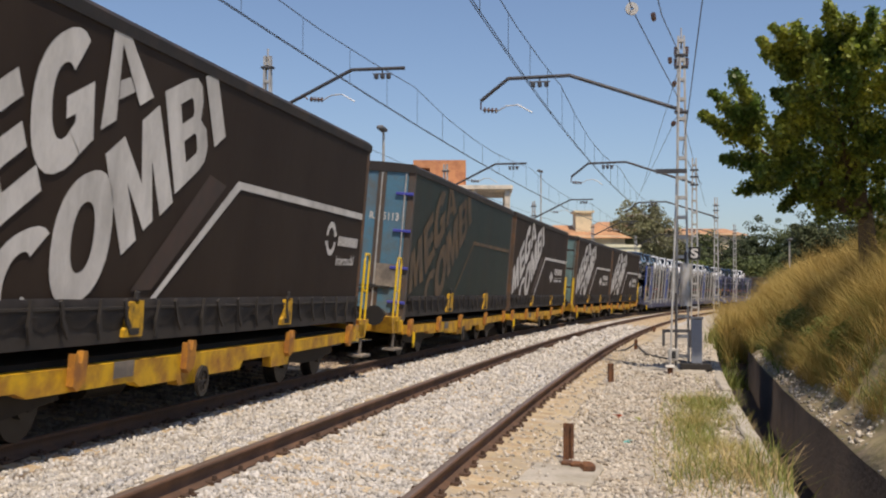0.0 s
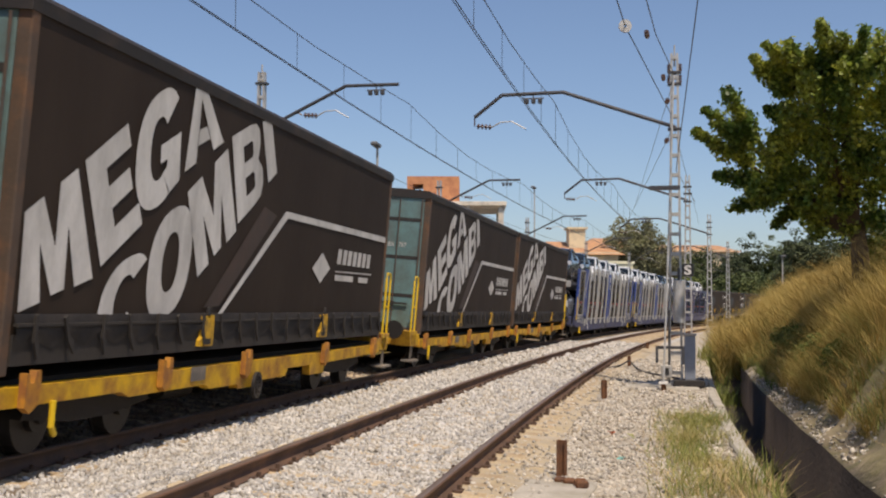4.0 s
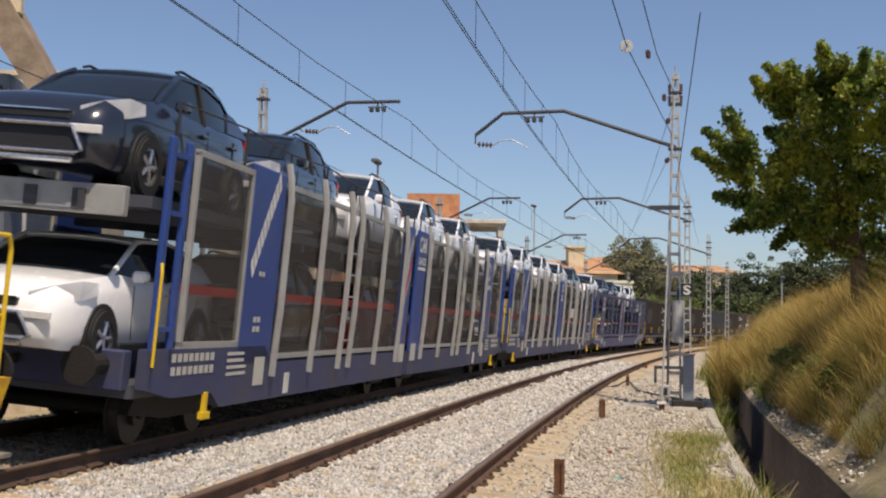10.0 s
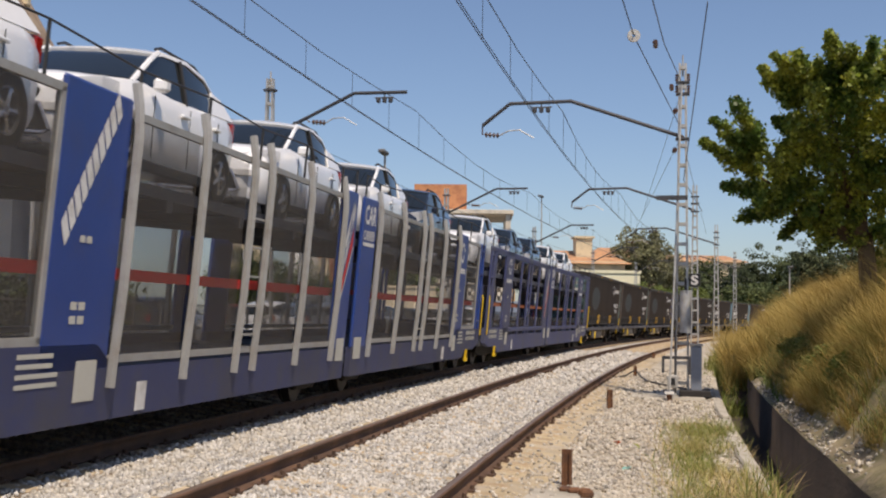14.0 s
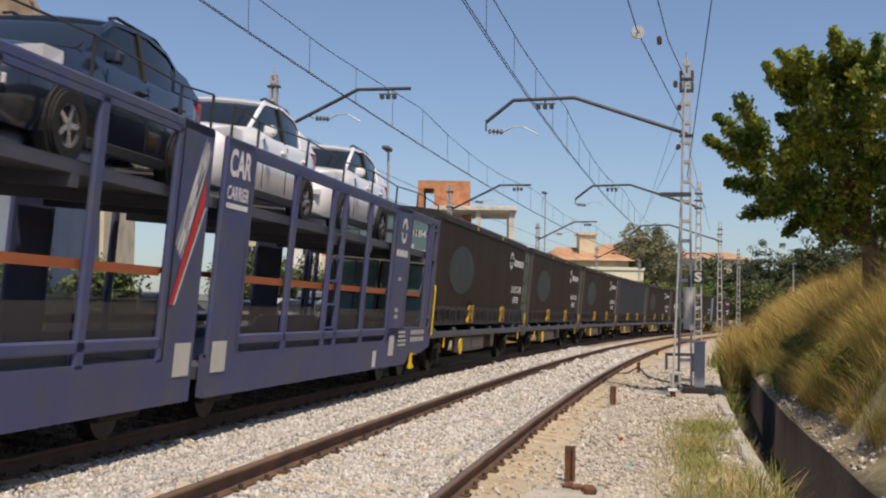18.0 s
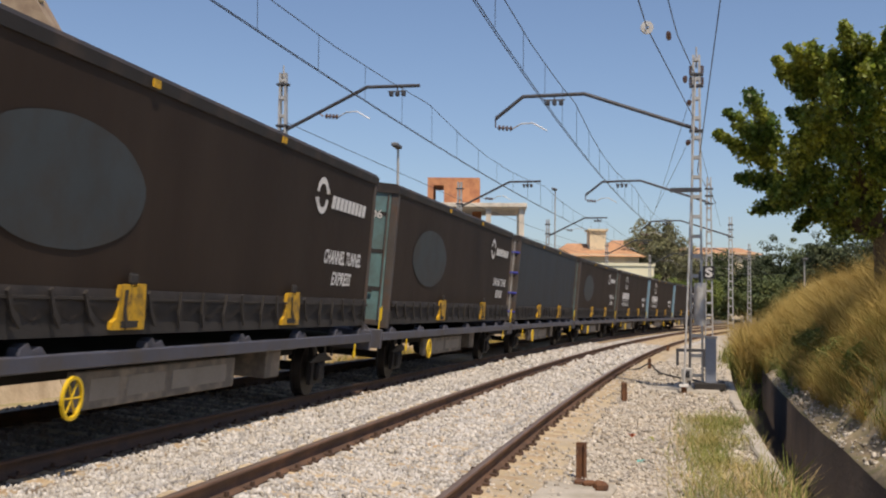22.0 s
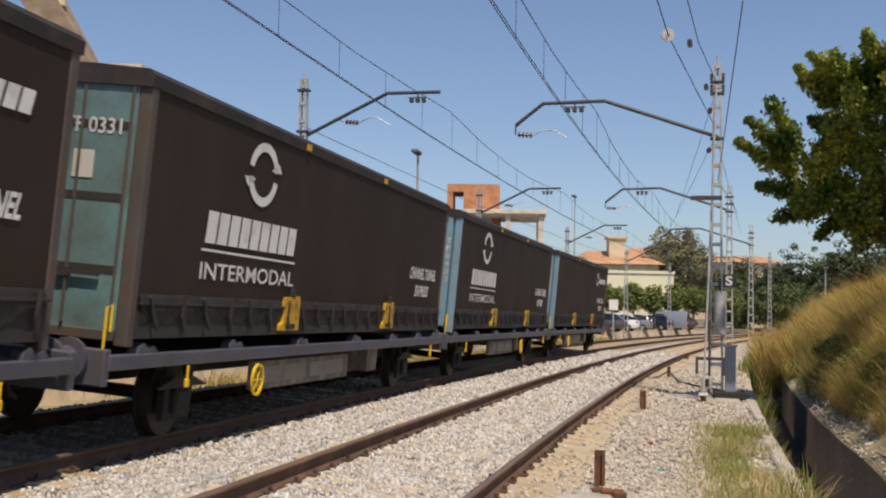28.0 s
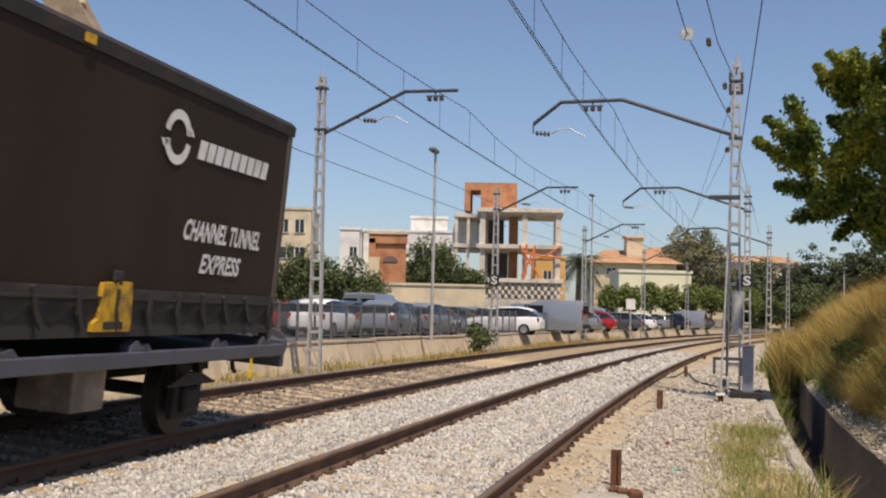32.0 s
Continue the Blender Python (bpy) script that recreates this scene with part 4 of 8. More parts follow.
    if style in ("plain", "grey"):
        paint = mat("hinge_blue" if style == "plain" else "hinge_violet", (0.05, 0.06, 0.33), 0.5)
        for f in (0.08, 0.32, 0.58, 0.84):
            z = z0 + (z1 - z0) * f
            part("hinge", boxes((-0.05, -0.02, -SIDE - 0.02, -SIDE + 0.36, z, z + 0.06), bevel=0.01), paint, ob)
        if style == "grey":
            part("edge_strip", boxes((-0.03, -0.0, -SIDE - 0.03, -SIDE + 0.06, z0, z1)), M_POST, ob)


YP = -SIDE - 0.015


def mega_marks(ob, ink, mark, rust=True):
    for ch, *quad in MEGA:
        bm = bmesh.new()
        heavy_letter(bm, ch, quad, YP)
        part("letter", bm, ink, ob, "huge slanted capital, dirty and chipped")
    bm = bmesh.new()
    flat(bm, ((4.78, 1.30), (4.92, 1.30), (7.22, 2.62), (7.12, 2.71)), YP)
    flat(bm, ((7.12, 2.71), (7.22, 2.62), (13.3, 2.61), (13.3, 2.71)), YP)
    part("stripe", bm, ink if not rust else M_WHITE, ob)
    if rust:
        bm = bmesh.new()
        flat(bm, ((4.35, 1.40), (4.85, 1.42), (6.75, 2.62), (6.20, 2.70)), YP + 0.004)
        part("stripe", bm, M_RUSTBAND, ob, "faded reddish slanting band")
    bm = bmesh.new()
    if mark == "diamond":
        flat(bm, ((8.62, 1.99), (9.12, 1.78), (9.62, 2.02), (9.12, 2.24)), YP)
        bars(bm, 10.0, 12.3, 2.10, 2.34, 7, YP, 0.2, 0.72)
        flat(bm, ((9.95, 1.97), (12.4, 1.99), (12.4, 2.01), (9.95, 1.99)), YP)
        bars(bm, 9.95, 11.2, 1.84, 1.93, 1, YP, 0, 0.95)
        bars(bm, 11.5, 12.2, 1.84, 1.93, 1, YP, 0, 0.95)
    elif mark == "ring":
        ring_mark(bm, 11.45, 2.22, 0.28, 0.26, YP)
        bars(bm, 11.85, 13.1, 2.13, 2.28, 9, YP, 0.3, 0.84)
        letters(bm, "intermodal", ((11.8, 1.82), (12.9, 1.84), (12.95, 2.00), (11.85, 1.98)), YP, 0.02)
    if len(bm.faces):
        pieces("maker_mark", bm, M_WHITE, ob)
    else:
        bm.free()


def tunnel_marks(ob, roundel=True, centre=False, words=True, k=0.0):
    """The painted marks of a brown or grey body; k moves them along the side."""
    if roundel:
        bm = bmesh.new()
        n = 36
        bm.faces.new([bm.verts.new((3.05 + 1.55 * math.cos(-2 * math.pi * i / n + 0.02 * math.sin(5 * i)), YP, 2.43 + 0.56 * math.sin(-2 * math.pi * i / n)))
                      for i in range(n)][::-1])
        part("roundel", bm, M_CIRCLE, ob, "faded blue-grey roundel")
    bm = bmesh.new()
    if centre:
        ring_mark(bm, 3.08, 3.0, 0.49, 0.37, YP, 0.13)
        bars(bm, 1.55, 4.45, 2.12, 2.46, 9, YP, 0.12, 0.86)
        flat(bm, ((1.48, 2.035), (4.48, 2.02), (4.48, 2.045), (1.48, 2.06)), YP)
        letters(bm, "INTERMODAL", ((1.5, 1.74), (4.5, 1.74), (4.5, 1.92), (1.5, 1.92)), YP, 0.01)
    elif words:
        ring_mark(bm, 10.45 + k, 3.0, 0.30, 0.26, YP)
        bars(bm, 10.93 + k, 12.9 + k, 2.86, 3.05, 9, YP, 0.3, 0.84)
    if words and len(bm.faces):
        pieces("maker_mark", bm, M_SIGN, ob)
        bm = bmesh.new()
    if words:
        letters(bm, "CHANNEL TUNNEL", ((10.78 + k, 2.06), (12.88 + k, 2.06), (12.95 + k, 2.27), (10.85 + k, 2.27)), YP, 0.03)
        pieces("letter", bm, M_SIGN, ob)
        bm = bmesh.new()
        letters(bm, "EXPRESS", ((11.27 + k, 1.75), (12.33 + k, 1.75), (12.40 + k, 1.95), (11.34 + k, 1.95)), YP, 0.03)
    if len(bm.faces):
        pieces("letter", bm, M_SIGN, ob)
    else:
        bm.free()


M_ORANGEPAINT = mat("rust_orange_paint", (0.50, 0.22, 0.025), 0.65, 0, 0.25, 3, 25, 0.15, second=(0.28, 0.11, 0.03), much=0.45)
M_DUSTPANEL = mat("dusty_panel", (0.28, 0.25, 0.21), 0.75, 0, 0.2, 2, 25, 0.1)
M_RUSTBAND = mat("reddish_band", (0.068, 0.040, 0.029), 0.7, 0, 0.3, 1.5, 20, 0, second=(0.042, 0.032, 0.025), much=0.45, edge=0.2)


def yellow_wagon(first, last):
    """Half of a yellow low-floor wagon, 13.9 m; with the end platform where it ends the pair."""
    ob = thing("flat_wagon", "yellow low-floor container wagon, rusty and scuffed", "freight wagon", "yellow container wagons")
    l = 14.1
    for y in (-1.28, 1.16):
        bm = bmesh.new()
        prism(bm, [(0.3, 0.58), (2.6, 0.58), (2.8, 0.52), (4.9, 0.52), (5.05, 0.46), (6.0, 0.46), (6.05, 0.40), (6.9, 0.40), (6.95, 0.46), (8.0, 0.46), (8.1, 0.56), (9.2, 0.56), (9.25, 0.41), (10.0, 0.41), (10.05, 0.56),
                   (12.4, 0.58), (13.8, 0.60), (13.8, 0.75), (10.1, 0.73), (4.0, 0.73), (0.3, 0.75)], y, y + 0.12)
        part("side_sill", bm, M_YELLOW, ob, "yellow sill with rust")
    part("underframe", boxes((0.4, l - 0.4, -1.1, 1.1, 0.62, 0.78), (0.4, l - 0.4, -0.25, 0.25, 0.4, 0.64)), M_UNDER, ob)
    for x in (0.75, 3.6, 6.2, 9.9, 13.2):
        bm = bmesh.new()
        prism(bm, [(x - 0.13, 0.58), (x - 0.04, 0.53), (x + 0.10, 0.60), (x + 0.12, 0.76), (x + 0.10, 0.88), (x + 0.03, 0.88), (x + 0.0, 0.78), (x - 0.06, 0.78), (x - 0.08, 0.86), (x - 0.13, 0.86)], -1.35, -1.28)
        part("spigot", bm, M_ORANGEPAINT, ob, "rust-orange locking bracket")
    hw = bmesh.new()
    disc(hw, (6.6, 0.42), 0.17, -1.36, -1.32, 20, 0.12)
    for a in range(4):
        c, s = math.cos(a * math.pi / 4), math.sin(a * math.pi / 4)
        tube(hw, [(6.6 - 0.13 * c, -1.34, 0.42 - 0.13 * s), (6.6 + 0.13 * c, -1.34, 0.42 + 0.13 * s)], 0.014, 5)
    part("brake_wheel", hw, M_WHEEL, ob)
    part("label_plate", boxes((4.4, 4.85, -1.29, -1.285, 0.58, 0.74)), M_TANK, ob)
    part("release_chain", tubes([(1.2, -1.3, 0.6), (1.2, -1.3, 0.38), (1.3, -1.28, 0.3)], r=0.03), M_BRIGHTYELLOW, ob)
    bogie(ob, 2.4, r=0.36)
    bogie(ob, l - 2.4, r=0.36)
    for k in range(3):
        part("air_tank", tubes([(5.0 + k * 1.7, -0.6, 0.4), (5.9 + k * 1.7, -0.6, 0.38)], r=0.13, seg=12), M_UNDER, ob)
    for end, way, x in ((first, -1, 0.35), (last, 1, l - 0.35)):
        if not end:
            continue
        # end beam, buffers, steps and hand rails
        part("headstock", boxes((min(x, x + way * 0.75), max(x, x + way * 0.75), -1.25, 1.25, 0.62, 0.86), bevel=0.015), M_YELLOW, ob)
        buffers(ob, x + way * 0.75, way, M_UNDER)
        for y in (-1.22,):
            xx = x + way * 0.62
            bm = bmesh.new()
            loop = [(xx - 0.17, y, 0.9), (xx - 0.17, y, 1.95), (xx - 0.12, y, 2.06), (xx + 0.12, y, 2.06), (xx + 0.17, y, 1.95), (xx + 0.17, y, 0.9)]
            tube(bm, loop, 0.021, 8)
            tube(bm, [(xx - 0.05, y + 0.02, 1.9), (xx - 0.05, y + 0.02, 1.45), (xx + 0.16, y + 0.02, 1.42)], 0.02, 6)
            part("hand_rail", bm, M_BRIGHTYELLOW, ob, "bright yellow looped hand rail")
            bm = bmesh.new()
            prism(bm, [(xx - 0.36, 0.93), (xx + 0.36, 0.93), (xx + 0.20, 0.62), (xx - 0.20, 0.62)], y - 0.03, y + 0.30)
            part("end_platform", bm, M_YELLOW, ob)
            bm = bmesh.new()
            box(bm, xx - 0.3, xx + 0.34, y - 0.12, y + 0.14, 0.30, 0.335)
            box(bm, xx - 0.03, xx + 0.03, y - 0.02, y + 0.02, 0.33, 0.7)
            part("step", bm, M_TANK, ob, "dusty step plate")
    if not first:
        part("joint", boxes((-0.35, 0.4, -0.5, 0.5, 0.5, 0.75)), M_UNDER, ob)
    return ob


def grey_wagon(a0=4.3, a1=8.4, wheel_x=3.85):
    """A two-axle grey container wagon, 14.8 m over its frame; its brake box runs from a0 to a1, the hand wheel stands at wheel_x."""
    ob = thing("container_wagon", "grey two-axle container wagon with a brake box between its axles", "freight wagon", "grey container wagons")
    l = 14.5
    for y in (-1.30, 1.22):
        part("side_sill", boxes((0.1, l - 0.1, y, y + 0.08, 0.86, 1.0), bevel=0.012), M_FRAME, ob, "blue-grey steel sill with scuffs")
    part("underframe", boxes((0.2, l - 0.2, -0.35, 0.35, 0.6, 0.9), (0.2, l - 0.2, -1.2, 1.2, 0.9, 0.95)), M_UNDER, ob)
    for x in (0.02, l - 0.14):
        part("headstock", boxes((x, x + 0.12, -1.28, 1.28, 0.72, 1.05), bevel=0.012), M_FRAME, ob)
    buffers(ob, 0.02, -1, M_FRAME)
    buffers(ob, l - 0.02, 1, M_FRAME)
    for y in (-1.1, 1.02):
        part("brake_box", boxes((a0, a1, y, y + 0.09, 0.44, 0.80), bevel=0.015), M_TANK, ob, "dusty brown box with pale panels")
    for a, b in ((a0 + 0.3, a0 + 0.9), (a0 + 1.1, a0 + 2.0), (a0 + 2.2, a1 - 0.3)):
        part("panel", boxes((a, b, -1.106, -1.10, 0.52, 0.72)), M_DUSTPANEL, ob)
    part("crate", boxes((9.7, 10.3, -1.05, -0.5, 0.46, 0.85), bevel=0.01), M_TANK, ob)
    hw = bmesh.new()
    disc(hw, (wheel_x, 0.62), 0.19, -1.34, -1.31, 24, 0.16)
    for a in range(3):
        c, s = math.cos(a * math.pi / 3), math.sin(a * math.pi / 3)
        tube(hw, [(wheel_x - 0.165 * c, -1.32, 0.62 - 0.165 * s), (wheel_x + 0.165 * c, -1.32, 0.62 + 0.165 * s)], 0.010, 5)
    part("brake_wheel", hw, M_BRIGHTYELLOW, ob, "yellow hand wheel of the brake")
    for x in (1.75, l - 1.3):
        bm = bmesh.new()
        tube(bm, [(x, -1.34, 0.86), (x, -1.34, 0.72)], 0.015, 6)
        box(bm, x - 0.035, x + 0.035, -1.36, -1.32, 0.64, 0.73, 0.01)
        part("release_lever", bm, M_BRIGHTYELLOW, ob)
    for x in (2.15, l - 2.4):
        wheelset(ob, x, 0.44)
        for y in (-1.04, 1.04):
            bm = bmesh.new()
            for a in (-0.34, 0.22):
                box(bm, x + a, x + a + 0.12, y - 0.04, y + 0.04, 0.34, 0.90)
            box(bm, x - 0.17, x + 0.17, y - 0.10, y + 0.06, 0.32, 0.58, 0.03)
            box(bm, x - 0.34, x + 0.34, y - 0.03, y + 0.03, 0.26, 0.34)
            part("axle_guard", bm, M_UNDER, ob)
            bm = bmesh.new()
            for k in range(5):
                prism(bm, [(x - 0.6 + 0.09 * k, 0.60 + 0.025 * k), (x + 0.6 - 0.09 * k, 0.60 + 0.025 * k), (x + 0.6 - 0.09 * k, 0.62 + 0.025 * k), (x - 0.6 + 0.09 * k, 0.62 + 0.025 * k)], y - 0.09, y - 0.05)
            part("leaf_spring", bm, M_WHEEL, ob)
    for x in (0.9, 3.2, 5.6, 8.2, 10.5, 12.4, 13.8):
        bm = bmesh.new()
        prism(bm, [(x - 0.22, 1.0), (x + 0.22, 1.0), (x + 0.12, 1.07), (x - 0.02, 1.04), (x - 0.1, 1.1), (x - 0.2, 1.06)], -1.28, -1.16)
        part("spigot", bm, M_FRAME, ob)
    bm = bmesh.new()
    xx = 0.12
    tube(bm, [(xx, -1.2, 1.05), (xx, -1.2, 1.42), (xx + 0.10, -1.2, 1.44), (xx + 0.10, -1.2, 1.2)], 0.014, 6)
    part("hand_rail", bm, M_BRIGHTYELLOW, ob)
    part("hose", tubes([(14.6, -0.5, 0.9), (14.75, -0.5, 0.6), (14.95, -0.45, 0.55)], r=0.03), M_UNDER, ob)
    return ob


# positions of the front ends along the train
BROWN_MEGA = "brown curtain-sided swap body with huge white lettering, on a yellow wagon"
ROWS_B = [(8.1, "ring", True), (25.2, "", False), (39.35, "diamond", True), (56.5, "diamond", True), (70.6, "diamond", True)]
for i, (q, mark, brown) in enumerate(ROWS_B):
    number = ("RX 4082", "RX 5113", "RX 4031", "RX 1787", "RX 4419")[i]
    body = swap_body(13.5, 0.94, 3.93, M_BROWN if brown else M_GREEN, M_TEAL if brown else M_BLUEDOOR, "mega" if brown else "plain", number,
                     BROWN_MEGA if brown else "faded green curtain-sided swap body with worn ochre lettering and blue doors", "swap bodies on the train")
    mega_marks(body, M_WHITE if brown else M_GHOST, mark, brown)
    rides(true_size(body), q + 6.75, 5.0, -6.75 * LONG)
    wagon = yellow_wagon(i in (1, 3), i in (0, 2, 4))
    rides(true_size(wagon), q + 6.75, 5.0, -7.05 * LONG)

ROWS_C = [(166.65, "circle"), (181.7, "circle"), (196.75, "circle"), (211.7, "grey"), (226.7, "circle"), (241.6, "centre"), (256.45, "centre"), (271.4, "plain")]
grey_first = None
for i, (q, kind) in enumerate(ROWS_C):
    number = ("TF 0184", "TF 0174", "TF 006", "TF 0271", "TF 0112", "TF 0331", "TF0433", "TF0447")[i]
    ribbed = i >= 6
    cloth = M_GREY if kind == "grey" else M_BROWN
    text = {"circle": "brown curtain-sided swap body with a faded blue roundel and white lettering", "grey": "plain faded blue-grey curtain-sided swap body",
            "centre": "brown curtain-sided swap body with a white ring sign and lettering", "plain": "brown curtain-sided swap body with pale blue ribbed end wall"}[kind]
    body = swap_body(13.55, 1.16, 3.63, cloth, M_SKYDOOR if ribbed else M_TANK if kind == "grey" else M_TEAL, "ribbed" if ribbed else "grey" if kind == "grey" else "tunnel", number, text, "swap bodies on the train")
    tunnel_marks(body, kind == "circle", kind == "centre", kind != "grey", {0: 0.2, 7: -0.1}.get(i, 0.0))
    rides(true_size(body), q + 6.8, 4.9, -6.8 * LONG)
    if i == 6:
        wagon = true_size(grey_wagon(5.7, 9.0, 9.22))
    elif grey_first is None:
        grey_first = true_size(grey_wagon())
        wagon = grey_first
    else:
        wagon = copy_thing(grey_first, Matrix())
    rides(wagon, q + 6.8, 4.9, -7.25 * LONG)


# ---- motor cars: x to the rear, front bumper at x = 0, wheels on z = 0 ----
def loft(rows, material, name, parent, close=True):
    """Joins cross-sections, each a list of points from the lower right edge over the top to the lower left edge."""
    bm = bmesh.new()
    cols = [[bm.verts.new(p) for p in r] for r in rows]
    for a, b in zip(cols, cols[1:]):
        for j in range(len(a) - 1):
            bm.faces.new((a[j], b[j], b[j + 1], a[j + 1]))
    if close:
        bm.faces.new(cols[0])
        bm.faces.new(cols[-1][::-1])
        for a, b in zip(cols, cols[1:]):
            bm.faces.new((a[0], a[-1], b[-1], b[0]))
    bmesh.ops.recalc_face_normals(bm, faces=bm.faces)
    return smooth(part(name, bm, material, parent), 38)


def half_section(x, w, zb, zs, zt, wt):
    """A body section: sill, flank with a shoulder, then the bonnet or waist."""
    right = [(x, -w * 0.93, zb), (x, -w * 0.99, zb + 0.12), (x, -w, (zb + zs) / 2), (x, -w * 0.985, zs - 0.10), (x, -w * 0.95, zs), (x, -wt, zt), (x, -wt * 0.5, zt + 0.025)]
    return right + [(x, 0, zt + 0.03)] + [(p[0], -p[1], p[2]) for p in right[::-1]]


def make_car(paint, label, l=4.44, h=1.69, low=False):
    """A five-door family car; low for a hatchback that sits nearer the road."""
    ob = thing("car", label, "car", "cars")
    k, hh = l / 4.44, h / 1.69
    body = [(0.0, 0.62, 0.34, 0.62, 0.66, 0.50), (0.06, 0.76, 0.26, 0.70, 0.78, 0.62), (0.22, 0.86, 0.22, 0.80, 0.93, 0.70), (0.55, 0.905, 0.21, 0.90, 1.02, 0.76), (1.05, 0.92, 0.21, 0.97, 1.09, 0.80),
            (1.40, 0.92, 0.21, 1.00, 1.13, 0.82), (2.2, 0.92, 0.21, 1.03, 1.08, 0.84), (3.2, 0.92, 0.22, 1.07, 1.10, 0.84), (3.9, 0.90, 0.24, 1.10, 1.13, 0.80), (4.25, 0.84, 0.28, 1.06, 1.12, 0.74), (4.40, 0.74, 0.34, 0.95, 1.02, 0.64), (4.44, 0.62, 0.40, 0.80, 0.86, 0.55)]
    loft([half_section(x * k, w, zb * hh, zs * hh, zt * hh, wt) for x, w, zb, zs, zt, wt in body], paint, "body", ob)
    # cabin: glass below, painted roof above
    glass_rows = [(1.22, 0.80, 1.08, 0.74, 1.13), (1.75, 0.82, 1.06, 0.70, 1.42), (2.08, 0.835, 1.06, 0.64, 1.575), (2.9, 0.84, 1.07, 0.64, 1.60), (3.5, 0.82, 1.09, 0.63, 1.53), (3.95, 0.78, 1.11, 0.61, 1.37), (4.22, 0.72, 1.10, 0.60, 1.13)]
    loft([[(x * k, -wb, zb * hh), (x * k, -wt - 0.02, zt * hh), (x * k, -wt * 0.6, zt * hh + 0.02), (x * k, 0, zt * hh + 0.03), (x * k, wt * 0.6, zt * hh + 0.02), (x * k, wt + 0.02, zt * hh), (x * k, wb, zb * hh)] for x, wb, zb, wt, zt in glass_rows], M_GLASS, "glazing", ob)
    roof = [(2.02, 0.655, 1.555), (2.2, 0.665, 1.60), (2.9, 0.665, 1.635), (3.5, 0.655, 1.57), (3.92, 0.64, 1.425), (4.02, 0.62, 1.37)]
    loft([[(x * k, -w - 0.015, (z - 0.035) * hh), (x * k, -w, (z + 0.01) * hh), (x * k, -w * 0.5, (z + 0.035) * hh), (x * k, 0, (z + 0.045) * hh), (x * k, w * 0.5, (z + 0.035) * hh), (x * k, w, (z + 0.01) * hh), (x * k, w + 0.015, (z - 0.035) * hh)] for x, w, z in roof], paint, "roof", ob)
    for y in (-1, 1):
        bm = bmesh.new()
        tube(bm, [(1.22 * k, y * 0.80, 1.09 * hh), (1.75 * k, y * 0.735, 1.43 * hh), (2.08 * k, y * 0.67, 1.58 * hh)], 0.032, 6)
        part("windscreen_pillar", bm, paint, ob)
        bm = bmesh.new()
        tube(bm, [(2.62 * k, y * 0.85, 1.07 * hh), (2.68 * k, y * 0.68, 1.60 * hh)], 0.022, 6)
        part("door_pillar", bm, M_PLASTIC, ob)
        bm = bmesh.new()
        prism(bm, [(3.45 * k, 1.10 * hh), (4.24 * k, 1.12 * hh), (3.98 * k, 1.38 * hh), (3.70 * k, 1.44 * hh)], -0.012, 0.012)
        pil = part("rear_pillar", bm, paint, ob)
        pil.matrix_basis = Matrix.Translation((0, y * 0.76, 0)) @ Matrix.Translation((0, 0, 1.25 * hh)) @ Matrix.Rotation(y * 0.42, 4, "X") @ Matrix.Translation((0, 0, -1.25 * hh))
        bm = bmesh.new()
        box(bm, 1.52 * k, 1.68 * k, min(y * 0.90, y * 1.06), max(y * 0.90, y * 1.06), 1.06 * hh, 1.20 * hh, 0.03)
        part("wing_mirror", bm, paint, ob)
        if not low:
            part("roof_rail", tubes([(2.15 * k, y * 0.60, 1.63 * hh), (2.3 * k, y * 0.60, 1.675 * hh), (3.3 * k, y * 0.60, 1.66 * hh), (3.6 * k, y * 0.59, 1.58 * hh)], r=0.018, seg=6), M_PLASTIC, ob)
        # lamps
        bm = bmesh.new()
        rows = [(0.10, 0.50, 0.70, 0.82), (0.24, 0.70, 0.73, 0.91), (0.48, 0.86, 0.79, 0.98), (0.76, 0.91, 0.87, 0.97)]
        lo = [bm.verts.new((x * k - 0.06, y * (w + 0.03), a * hh)) for x, w, a, b in rows]
        hi = [bm.verts.new((x * k - 0.01, y * (w - 0.005), b * hh + 0.03)) for x, w, a, b in rows]
        for i in range(3):
            bm.faces.new((lo[i], lo[i + 1], hi[i + 1], hi[i]))
        bmesh.ops.solidify(bm, geom=bm.faces[:], thickness=0.02)
        bmesh.ops.recalc_face_normals(bm, faces=bm.faces)
        part("headlamp", bm, M_LAMPGLASS, ob)
        bm = bmesh.new()
        box(bm, 4.16 * k, 4.30 * k, min(y * 0.70, y * 0.83), max(y * 0.70, y * 0.83), 0.86 * hh, 1.12 * hh, 0.02)
        part("tail_lamp", bm, M_TAIL, ob)
        bm = bmesh.new()
        box(bm, 0.10 * k, 0.20 * k, min(y * 0.60, y * 0.74), max(y * 0.60, y * 0.74), 0.42 * hh, 0.54 * hh, 0.02)
        part("fog_lamp", bm, M_PLASTIC, ob)
        for x in (2.35, 3.35):
            part("door_handle", boxes((x * k, x * k + 0.20, min(y * 0.90, y * 0.955), max(y * 0.90, y * 0.955), 0.90 * hh, 0.935 * hh), bevel=0.01), paint, ob)
        for x in (1.62, 2.62, 3.52):
            part("door_seam", tubes([(x * k, y * 0.924, 0.34 * hh), (x * k - 0.02, y * 0.922, 0.7 * hh), (x * k + 0.02, y * 0.90, 1.02 * hh)], r=0.006, seg=4), M_PLASTIC, ob)
        part("side_sill", boxes((1.35 * k, 3.15 * k, min(y * 0.86, y * 0.93), max(y * 0.86, y * 0.93), 0.18 * hh, 0.30 * hh), bevel=0.015), M_PLASTIC, ob)
